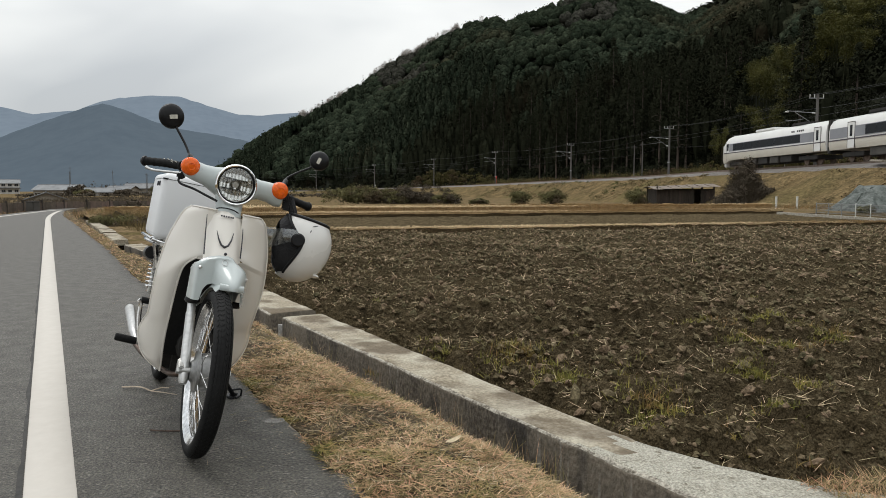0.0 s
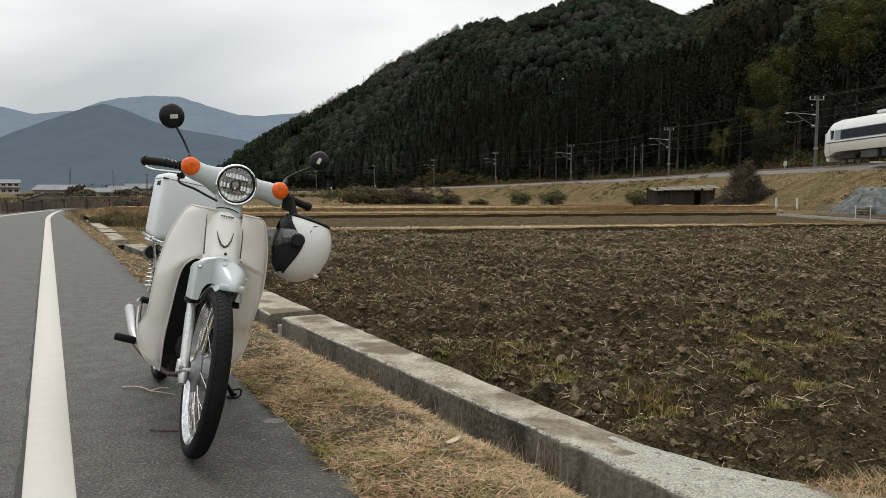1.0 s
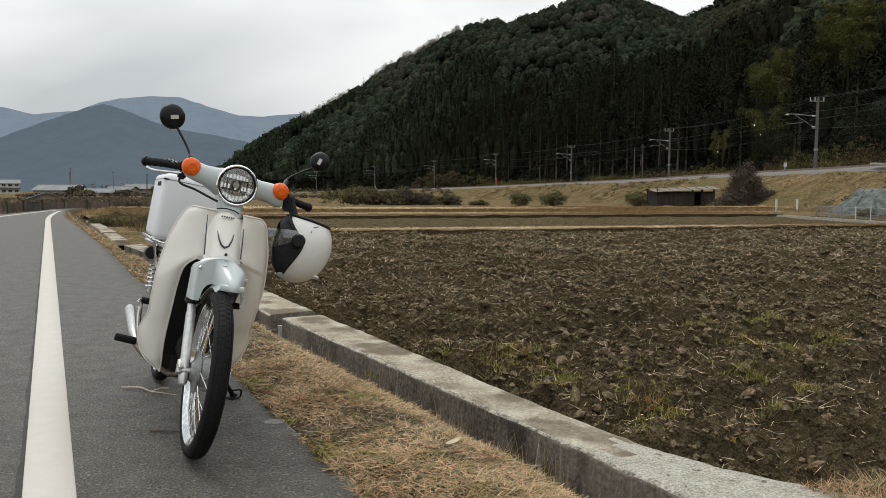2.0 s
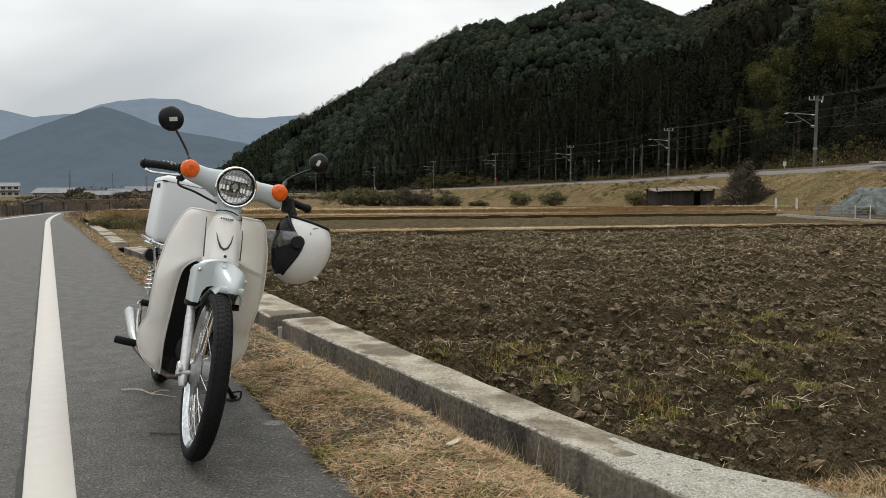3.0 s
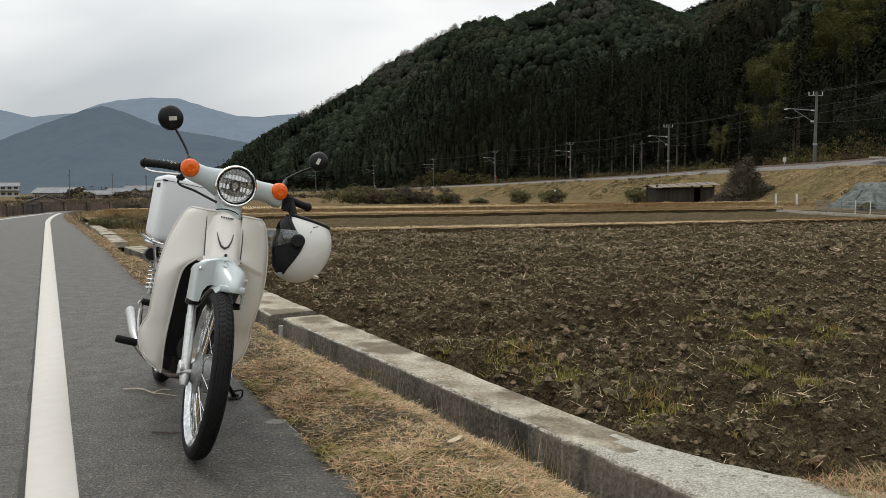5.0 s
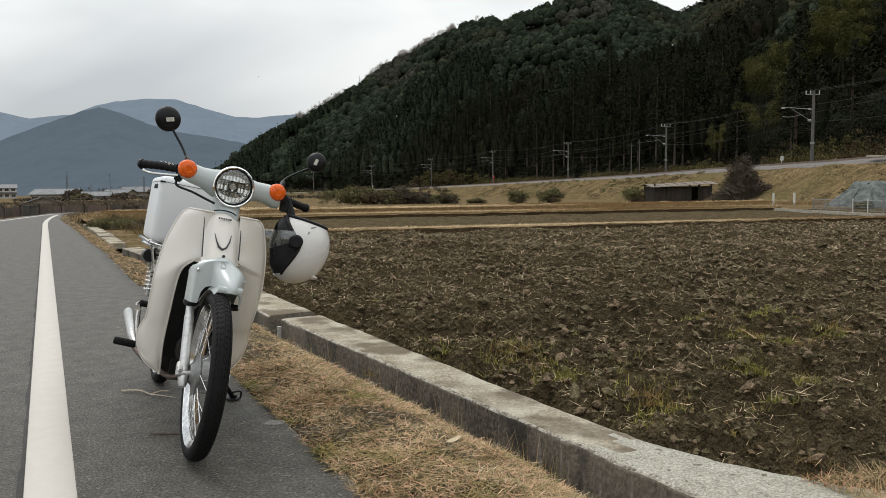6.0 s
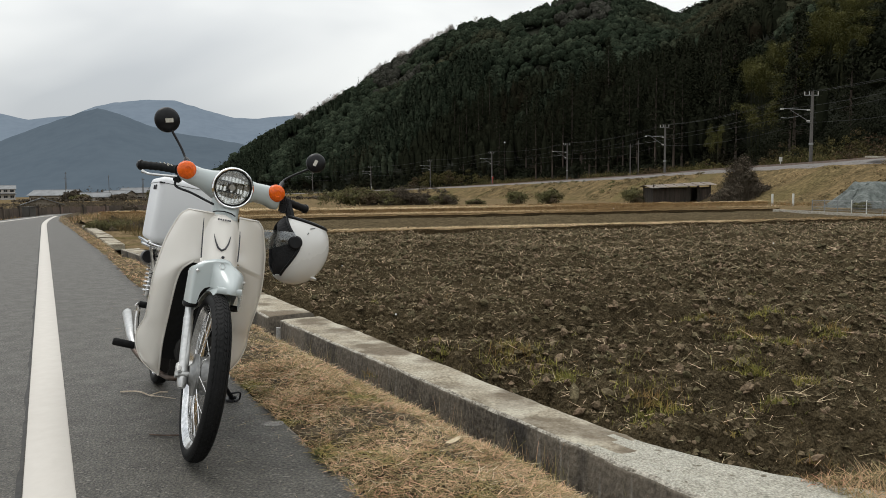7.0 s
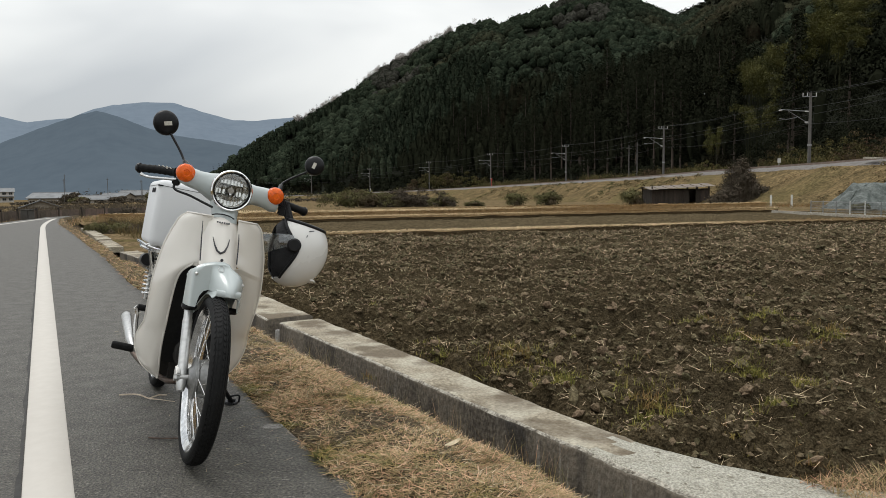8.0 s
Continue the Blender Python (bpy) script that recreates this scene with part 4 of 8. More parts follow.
    for sy in (1, -1):
        rows = []
        for p, q in zip(curve_pts(inner, 75), curve_pts(outer, 75)):
            row = []
            for j in range(17):
                f = j / 16
                # on the stand's side the wing reaches in behind the fork
                v = (Vector((p.x, p.y * 0.62, p.z)) if sy < 0 and p.z < 0.64 else p).lerp(q, f)
                v.x += 0.020 * math.sin(math.pi * f) * min(1.0, (q - p).length / 0.07) - 0.016 * max(0, (f - 0.8) / 0.2) ** 2
                v.y = v.y * sy + 0.003
                row.append(v)
            rows.append(row)
        bm = bmesh.new()
        sheet(bm, rows, 0.004)
        wing = add("leg_shield", bm, M["cream"], None, "cream-white plastic leg shield wing", smooth=70)
        bm = bmesh.new()
        tube(bm, rows[0] + [r[-1] for r in rows[1:]] + rows[-1][-2:4:-1], 0.0035, 8)
        tube(bm, [r[0] for r in rows[24:]], 0.0035, 8)
        add("shield_bead", bm, M["cream"], wing)
        bm = bmesh.new()
        tube(bm, [Vector((0.421 - 0.42 * (z - 0.65), y, z)) for y, z in (((-0.0705, 0.655), (-0.0725, 0.70), (-0.0745, 0.745), (-0.076, 0.79)) if sy > 0 else ((0.053, 0.660), (0.0535, 0.70), (0.053, 0.745), (0.0515, 0.765)))], [0.0026, 0.0024, 0.0022, 0.0012], 6)
        add("seam", bm, M["dark_ink"], wing, "dark seam beside the middle cover")
    bm = bmesh.new()
    rows = []
    for i in range(17):
        f = i / 16
        z = 0.640 + 0.178 * f
        xf = 0.452 - 0.086 * f - 0.014 * max(0, (f - 0.85) / 0.15) ** 2
        w = 0.064 - 0.004 * f - (0.022 * ((f - 0.86) / 0.14) ** 2 if f > 0.86 else 0)
        row = []
        for j in range(15):
            t = -1 + j / 7
            row.append(Vector((xf - 0.050 * abs(t) ** 2.4, t * w - 0.006, z - 0.006 * abs(t) * f)))
        rows.append(row)
    sheet(bm, rows, 0.004)
    front = add("front_cover", bm, M["cream"], None, "cream-white middle cover with a chevron emblem")
    bm = bmesh.new()
    tube(bm, [Vector((0.4445 - 0.48 * (z - 0.66) - 4.5 * (y + 0.01) ** 2, y - 0.004, z)) for y, z in ((-0.036, 0.742), (-0.028, 0.716), (-0.018, 0.697), (-0.006, 0.690), (0.006, 0.697), (0.016, 0.716), (0.022, 0.742))],
         [0.001, 0.0026, 0.0036, 0.0042, 0.0036, 0.0026, 0.001], 8)
    add("chevron", bm, M["dark_ink"], front, "dark chevron emblem")
    bm = bmesh.new()
    blob(bm, (0.4435, -0.004, 0.668), (0.004, 0.0055, 0.0055), 2)
    add("bolt", bm, M["dark_ink"], front, "small dark bolt")
    bm = bmesh.new()
    for y in (-0.030, -0.022, -0.014, -0.006, 0.002, 0.009):
        box(bm, (0.003, 0.0055, 0.005), pose(0.3835 - 4.0 * (y + 0.01) ** 2, y, 0.795, 0, -25))
    add("lettering", bm, M["dark_ink"], front, "small dark lettering")

    bm = bmesh.new()
    tube(bm, curve_pts([(0.364, -0.050, 0.817), (0.362, -0.034, 0.822), (0.361, -0.010, 0.824), (0.362, 0.012, 0.821), (0.364, 0.028, 0.814)], 16), 0.0022, 8)
    add("gap", bm, M["black_plastic"], front, "dark gap above the middle cover")
    # black sheet added between the wings so the void behind the wheel reads dark
    bm = bmesh.new()
    sheet(bm, [[Vector((x, -0.118 + 0.0236 * j, z)) for j in range(11)] for x, z in ((0.335, 0.63), (0.275, 0.56), (0.25, 0.48), (0.225, 0.40), (0.19, 0.32), (0.16, 0.255))], 0.004)
    add("inner_liner", bm, M["rubber"], None, "black sheet darkening the void behind the front wheel")

    # handlebar cover and lamp
    bm = bmesh.new()
    rings = []
    for y, cx, cz, hx, hz in ((-0.172, 0.262, 0.938, 0.018, 0.020), (-0.165, 0.262, 0.937, 0.030, 0.030), (-0.14, 0.262, 0.934, 0.034, 0.035), (-0.10, 0.268, 0.926, 0.036, 0.036), (-0.065, 0.268, 0.917, 0.040, 0.046),
                              (-0.03, 0.262, 0.912, 0.038, 0.058), (0.03, 0.262, 0.912, 0.038, 0.058), (0.065, 0.268, 0.914, 0.040, 0.046), (0.10, 0.268, 0.918, 0.036, 0.036), (0.14, 0.262, 0.917, 0.034, 0.038),
                              (0.165, 0.262, 0.912, 0.034, 0.042), (0.19, 0.258, 0.908, 0.028, 0.036), (0.196, 0.256, 0.908, 0.016, 0.024)):
        rings.append([Vector((cx + hx * math.copysign(abs(math.cos(a)) ** 0.8, math.cos(a)), y, cz + hz * math.copysign(abs(math.sin(a)) ** 0.8, math.sin(a)))) for a in (2 * math.pi * j / 20 for j in range(20))])
    loft(bm, rings)
    bars = add("handlebar_cover", bm, M["pale_grey"], None, "pale grey handlebar cover", 2)
    bm = bmesh.new()
    loft(bm, [[Vector((cx + 0.052 * math.cos(a), w * math.sin(a), z)) for a in (2 * math.pi * j / 20 for j in range(20))] for z, cx, w in ((0.800, 0.315, 0.046), (0.83, 0.30, 0.046), (0.848, 0.286, 0.050), (0.90, 0.255, 0.052))])
    add("neck", bm, M["pale_grey"], bars, "", 2)
    lamp_m = Matrix.Translation((0.350, -0.001, 0.912)) @ pose(0, 0, 0, 0, 93, 0)
    bm = bmesh.new()
    revolve(bm, [(0.056, -0.045), (0.064, -0.03), (0.071, -0.008), (0.0735, 0.0), (0.0725, 0.006), (0.069, 0.009), (0.0655, 0.007), (0.064, 0.001), (0.063, -0.006)], lamp_m, 48)
    lamp = add("headlight", bm, M["chrome"], bars, "round headlight with a chrome rim", 2)
    bm = bmesh.new()
    revolve(bm, [(0.0645, 0.000), (0.0635, 0.004), (0.0605, 0.004), (0.0600, -0.004)], lamp_m, 48)
    add("gasket", bm, M["black_plastic"], lamp, "", 2)
    bm = bmesh.new()
    revolve(bm, [(0.060, -0.002), (0.056, -0.014), (0.048, -0.020), (0.040, -0.033), (0.026, -0.036), (0.018, -0.044), (0.012, -0.042)], lamp_m @ pose(0, 0, 0, 0, 0, 11), 14)
    for i in range(9):
        y = -0.048 + i * 0.012
        half = math.sqrt(0.056 ** 2 - y * y)
        for lo, hi, dep in ((-1, -0.36, 0.0), (-0.30, 0.30, 0.006 * (i % 2)), (0.36, 1, 0.0)):
            if abs(y) < 0.014 and dep:
                continue
            a_, b_ = max(-half, lo * 0.056), min(half, hi * 0.056)
            if b_ - a_ > 0.006:
                tube(bm, [lamp_m @ Vector((a_, y, -0.018 - dep)), lamp_m @ Vector(((a_ + b_) / 2, y, -0.021 - dep)), lamp_m @ Vector((b_, y, -0.018 - dep))], 0.0055 + 0.001 * (i % 3), 7)
    add("reflector", bm, M["reflector"], lamp, "ribbed bright reflector", 2, smooth=0)
    bm = bmesh.new()
    revolve(bm, [(0, -0.012), (0.010, -0.012), (0.013, -0.016), (0.013, -0.042)], lamp_m, 20)
    add("bulb_cap", bm, M["alloy"], lamp, "", 2)
    bm = bmesh.new()
    revolve(bm, [(0.0600, 0.002), (0.050, 0.006), (0.035, 0.0095), (0.018, 0.0115), (0, 0.012)], lamp_m, 40)
    add("lens", bm, M["lamp_glass"], lamp, "clear lens", 2).visible_shadow = False
    for y, z in ((-0.155, 0.943), (0.173, 0.931)):
        wm = Matrix.Translation((0.288, y, z)) @ pose(0, 0, 0, 0, 92, 0)
        bm = bmesh.new()
        revolve(bm, [(0, -0.03), (0.024, -0.028), (0.0315, -0.018), (0.0325, -0.004), (0.031, 0.0)], wm, 28)
        sig = add("turn_signal", bm, M["orange_deep"], bars, "round orange turn signal", 2)
        bm = bmesh.new()
        revolve(bm, [(0.0325, -0.004), (0.0320, 0.004), (0.029, 0.012), (0.022, 0.0175), (0.012, 0.0205), (0.0105, 0.0190), (0, 0.0200)], wm, 36)
        for k in (-1, 1):
            box(bm, (0.0016, 0.060, 0.002), wm @ pose(0, 0, 0.012, 0, 0, 60 * k))
        add("lens", bm, M["orange"], sig, "orange lens", 2)

    # right and left grips, lever, cable
    for pts, lab in ((((0.178, -0.170, 0.943), (0.135, -0.225, 0.942), (0.098, -0.283, 0.936)), ""), (((0.178, 0.19, 0.930), (0.135, 0.275, 0.915), (0.098, 0.352, 0.906)), "")):
        bm = bmesh.new()
        c = curve_pts(pts, 20)
        tube(bm, c, [0.0145 + (0.0014 if i % 3 == 0 else 0) + (0.003 if i in (0, 20) else 0) for i in range(21)], 14)
        grip = add("grip", bm, M["rubber"], bars, "black ribbed rubber grip", 2)
        bm = bmesh.new()
        e = c[-1] + (c[-1] - c[-2]).normalized() * 0.006
        tube(bm, [c[-1], e, e + (c[-1] - c[-2]).normalized() * 0.008], [0.019, 0.019, 0.012], 14)
        add("bar_end", bm, M["black_plastic"], grip, "", 2)
        if pts[0][1] < 0:
            bm = bmesh.new()
            for i in range(9):
                p = c[4 + 2 * (i % 7)]
                a = 0.7 * i
                box(bm, (0.009, 0.0035, 0.002), Matrix.Translation(p + Vector((0.012 * math.cos(a) + 0.006, 0, 0.0115 + 0.004 * math.sin(a)))) @ pose(0, 0, 0, 20, 30, 65))
            add("grip_mark", bm, M["label_pale"], grip, "pale worn marks on the grip", 2)
    bm = bmesh.new()
    box(bm, (0.035, 0.05, 0.04), pose(0.190, 0.215, 0.920, 0, 0, -20), 0.006)
    box(bm, (0.03, 0.034, 0.055), pose(0.175, 0.243, 0.895, 0, 0, -20), 0.006)
    add("switch_box", bm, M["black_plastic"], bars, "black switch housing", 2)
    bm = bmesh.new()
    tube(bm, curve_pts([(0.245, -0.175, 0.914), (0.225, -0.20, 0.912), (0.195, -0.235, 0.908), (0.165, -0.262, 0.907), (0.150, -0.283, 0.912)], 16), [0.006] * 3 + [0.0045] * 12 + [0.006, 0.0065], 8)
    add("brake_lever", bm, M["alloy"], bars, "silver brake lever", 2)
    bm = bmesh.new()
    box(bm, (0.03, 0.026, 0.026), pose(0.235, -0.172, 0.908, 0, 10, -20), 0.005)
    tube(bm, curve_pts([(0.240, -0.176, 0.905), (0.243, -0.178, 0.886), (0.255, -0.165, 0.876), (0.285, -0.128, 0.868), (0.315, -0.085, 0.853), (0.343, -0.054, 0.842)], 20), 0.0042, 8)
    add("brake_cable", bm, M["black_plastic"], bars, "black brake cable", 2)

    # mirrors, seen from their backs
    for stem, head, r, turn in ((((0.20, -0.126, 0.955), (0.150, -0.140, 0.985), (0.122, -0.145, 1.000), (0.100, -0.163, 1.034), (0.083, -0.205, 1.090)), (0.082, -0.225, 1.122), 0.047, 12),
                                (((0.20, 0.205, 0.945), (0.165, 0.222, 0.975), (0.145, 0.232, 0.995), (0.135, 0.270, 1.026), (0.124, 0.325, 1.062)), (0.122, 0.354, 1.096), 0.0395, -22)):
        c = curve_pts(stem, 16)
        bm = bmesh.new()
        tube(bm, c, [0.011] * 5 + [0.010, 0.008] + [0.0045] * 10, 10)
        arm = add("mirror", bm, M["black_plastic"], bars, "round black rear-view mirror", 2)
        hm = Matrix.Translation(head) @ pose(0, 0, 0, 0, 90, turn)
        bm = bmesh.new()
        revolve(bm, [(0, -0.010), (r * 0.93, -0.010), (r, -0.006), (r, 0.000), (r * 0.93, 0.008), (r * 0.7, 0.015), (r * 0.35, 0.019), (0, 0.020)], hm, 36)
        add("mirror_shell", bm, M["black_plastic"], arm, "", 2)
        bm = bmesh.new()
        revolve(bm, [(0, -0.0105), (r * 0.9, -0.0105)], hm, 36)
        add("mirror_glass", bm, M["chrome"], arm, "mirror glass", 2)
        bm = bmesh.new()
        box(bm, (r * 0.32, r * 0.62, 0.002), hm @ pose(r * 0.05, 0, 0.0205, 0, 0, 18 if r > 0.045 else 75), 0.0)
        add("sticker", bm, M["label_pale"], arm, "small pale sticker", 2)

    # frame, engine, seat and what hangs below
    bm = bmesh.new()
    tube(bm, curve_pts([(0.30, 0, 0.80), (0.20, 0, 0.66), (0.08, 0, 0.48), (-0.10, 0, 0.42), (-0.30, 0, 0.50), (-0.45, 0, 0.60)], 24), 0.035, 14)
    add("frame", bm, M["cream"], None)
    bm = bmesh.new()
    box(bm, (0.26, 0.19, 0.20), pose(0.02, 0, 0.27, 0, 6), 0.03)
    engine = add("engine", bm, M["engine_dark"], None, "grimy dark engine")
    bm = bmesh.new()
    tube(bm, [(0.12, 0, 0.29), (0.15, 0, 0.294)] + [(0.15 + 0.01 * i, 0, 0.294 + 0.0015 * i) for i in range(1, 12)], [0.055, 0.055] + [0.068 if i % 2 else 0.055 for i in range(1, 12)], 20)
    add("cylinder", bm, M["engine_dark"], engine)
    for y0, y1, x, r in ((-0.10, -0.125, 0.0, 0.075), (0.10, 0.125, -0.04, 0.085)):
        bm = bmesh.new()
        tube(bm, [(x, y0, 0.26), (x, y1, 0.26)], r, 24)
        add("side_casing", bm, M["engine_dark"], engine)
    bm = bmesh.new()
    box(bm, (0.22, 0.17, 0.22), pose(0.10, 0, 0.46, 0, -28), 0.03)
    add("inner_cover", bm, M["black_plastic"], None, "black inner cover")
    bm = bmesh.new()
    tube(bm, curve_pts([(0.27, -0.02, 0.28), (0.29, -0.045, 0.22), (0.24, -0.075, 0.20), (0.10, -0.10, 0.192), (-0.05, -0.14, 0.20), (-0.16, -0.17, 0.22)], 24), 0.0095, 10)
    add("exhaust_pipe", bm, M["brown_metal"], None, "heat-browned exhaust pipe")
    bm = bmesh.new()
    tube(bm, [(-0.20, -0.160, 0.222), (-0.24, -0.166, 0.235), (-0.29, -0.170, 0.248), (-0.60, -0.175, 0.300), (-0.62, -0.175, 0.304)], [0.009, 0.015, 0.021, 0.0225, 0.017], 20)
    add("muffler", bm, M["alloy"], None, "silver muffler")
    bm = bmesh.new()
    tube(bm, curve_pts([(-0.02, -0.13, 0.245), (-0.03, -0.165, 0.26), (-0.045, -0.185, 0.33), (-0.05, -0.19, 0.40), (-0.05, -0.20, 0.415)], 12), 0.0085, 8)
    add("kick_arm", bm, M["chrome"], None, "chrome kick starter arm")
    bm = bmesh.new()
    tube(bm, [(-0.05, -0.140, 0.412), (-0.05, -0.190, 0.416)], 0.013, 10)
    add("kick_rubber", bm, M["rubber"], None)
    for sy in (-1, 1):
        bm = bmesh.new()
        tube(bm, [(0, sy * 0.185, 0.262), (0, sy * 0.19, 0.262), (0, sy * (0.255 if sy < 0 else 0.222), 0.270), (0, sy * (0.262 if sy < 0 else 0.228), 0.271)], [0.013, 0.0145, 0.0145, 0.012], 12)
        add("foot_peg", bm, M["rubber"], None, "black rubber foot peg")
        bm = bmesh.new()
        tube(bm, [(0, 0, 0.215), (0, sy * 0.10, 0.215), (0, sy * 0.15, 0.25), (0, sy * 0.19, 0.262)], 0.009, 8)
        add("peg_bar", bm, M["alloy"], None)
        # rear shock absorber with its spring
        bm = bmesh.new()
        tube(bm, [(-0.50, sy * 0.118, 0.40), (-0.47, sy * 0.118, 0.66)], 0.011, 10)
        shock = add("shock_absorber", bm, M["alloy"], None)
        bm = bmesh.new()
        tube(bm, [Vector((-0.50 + 0.03 * f * 0.8 + 0.023 * math.cos(f * 69), sy * 0.118 + 0.023 * math.sin(f * 69), 0.415 + 0.2 * f)) for f in (i / 132 for i in range(133))], 0.0042, 6)
        add("spring", bm, M["chrome"], shock, "chrome coil spring")
        bm = bmesh.new()
        tube(bm, [(-0.435, sy * 0.147, 0.581), (-0.45, sy * 0.147, 0.58), (-0.50, sy * 0.147, 0.577)], [0.0275, 0.030, 0.030], 22)
        tube(bm, [(-0.47, sy * 0.06, 0.585), (-0.47, sy * 0.14, 0.58)], 0.008, 8)
        add("rear_signal", bm, M["black_plastic"], None, "black back of a rear turn signal")
        bm = bmesh.new()
        tube(bm, [(-0.05, sy * 0.085, 0.28), (-0.58, sy * 0.085, 0.275)], 0.018, 10)
        add("swingarm", bm, M["alloy"], None)
    bm = bmesh.new()
    rows = []
    for i in range(20):
        a = radians(20 + 150 * i / 19)
        rows.append([Vector((-0.575 + (0.315 - 0.06 * abs(w) ** 2) * math.cos(a), 0.075 * w, 0.275 + (0.315 - 0.06 * abs(w) ** 2) * math.sin(a))) for w in (-1 + j / 5 for j in range(11))])
    sheet(bm, rows, 0.003)
    add("rear_mudguard", bm, M["cream"], None)
    bm = bmesh.new()
    loft(bm, [[Vector((x, w * math.cos(a), z + h * math.sin(a))) for a in (2 * math.pi * j / 16 for j in range(16))] for x, w, z, h in ((0.02, 0.04, 0.665, 0.02), (0.0, 0.085, 0.675, 0.035), (-0.1, 0.105, 0.685, 0.045), (-0.24, 0.115, 0.69, 0.045), (-0.28, 0.10, 0.70, 0.03))])
    add("seat", bm, M["rubber"], None, "black vinyl seat")
    bm = bmesh.new()
    box(bm, (0.36, 0.12, 0.20), pose(-0.16, 0, 0.57), 0.03)
    add("side_cover", bm, M["cream"], None)
    # rack and box
    bm = bmesh.new()
    for sy in (-1, 1):
        tube(bm, curve_pts([(-0.28, sy * 0.13, 0.630), (-0.45, sy * 0.165, 0.632), (-0.64, sy * 0.165, 0.634), (-0.70, sy * 0.12, 0.634)], 14), 0.0085, 8)
        tube(bm, [(-0.40, sy * 0.15, 0.628), (-0.44, sy * 0.12, 0.52)], 0.007, 8)
    tube(bm, curve_pts([(-0.289, -0.172, 0.646), (-0.288, -0.12, 0.636), (-0.286, 0, 0.632), (-0.288, 0.12, 0.636)], 12), 0.007, 10)
    tube(bm, [(-0.289, -0.172, 0.646), (-0.45, -0.178, 0.650), (-0.68, -0.178, 0.650)], 0.007, 10)
    for x in (-0.35, -0.45, -0.55, -0.65):
        tube(bm, [(x, -0.16, 0.632), (x, 0.16, 0.632)], 0.006, 8)
    add("rack", bm, M["chrome"], None, "chrome rear rack")
    bm = bmesh.new()
    box(bm, (0.385, 0.346, 0.286), pose(-0.487, 0, 0.793))
    bmesh.ops.bevel(bm, geom=bm.edges[:], offset=0.027, segments=5, affect="EDGES", profile=0.5)
    for v in bm.verts:
        k_ = 1 + 0.05 * (v.co.z - 0.793)
        v.co = Vector((-0.487 + (v.co.x + 0.487) * k_, v.co.y * k_, v.co.z))
    carrier = add("rear_box", bm, M["box_white"], None, "tall white delivery box on the rack", smooth=50)
    bm = bmesh.new()
    box(bm, (0.389, 0.350, 0.006), pose(-0.487, 0, 0.908), 0.002)
    add("lid_edge", bm, M["black_plastic"], carrier, "dark seam under the lid")
    bm = bmesh.new()
    box(bm, (0.012, 0.006, 0.022), pose(-0.36, -0.178, 0.886), 0.002)
    add("catch", bm, M["dark_ink"], carrier, "small dark catch")
    bm = bmesh.new()
    box(bm, (0.012, 0.006, 0.022), pose(-0.43, -0.178, 0.886), 0.002)
    add("catch", bm, M["dark_ink"], carrier, "small dark catch")
    # side stand
    bm = bmesh.new()
    tube(bm, curve_pts([(0.02, 0.10, 0.22), (-0.03, 0.16, 0.16), (-0.085, 0.225, 0.085), (-0.10, 0.247, 0.060)], 12), 0.0095, 8)
    tube(bm, [Vector((-0.10 + 0.03 * math.cos(a), 0.247 + 0.022 * math.sin(a), 0.057 + 0.005 * math.sin(a))) for a in (2 * math.pi * i / 10 for i in range(11))], 0.007, 8)
    tube(bm, curve_pts([(-0.085, 0.232, 0.085), (-0.07, 0.265, 0.095), (-0.08, 0.272, 0.065)], 8), 0.004, 6)
    add("side_stand", bm, M["black_plastic"], None, "black side stand folded down")
    return bike


make_motorcycle()


M["helmet_white"] = mat("white_helmet_lacquer", (0.74, 0.73, 0.70), (0.70, 0.69, 0.66), 0.25, scale=3, fine=30, coat=0.5, grain=0.0, sleek=True)


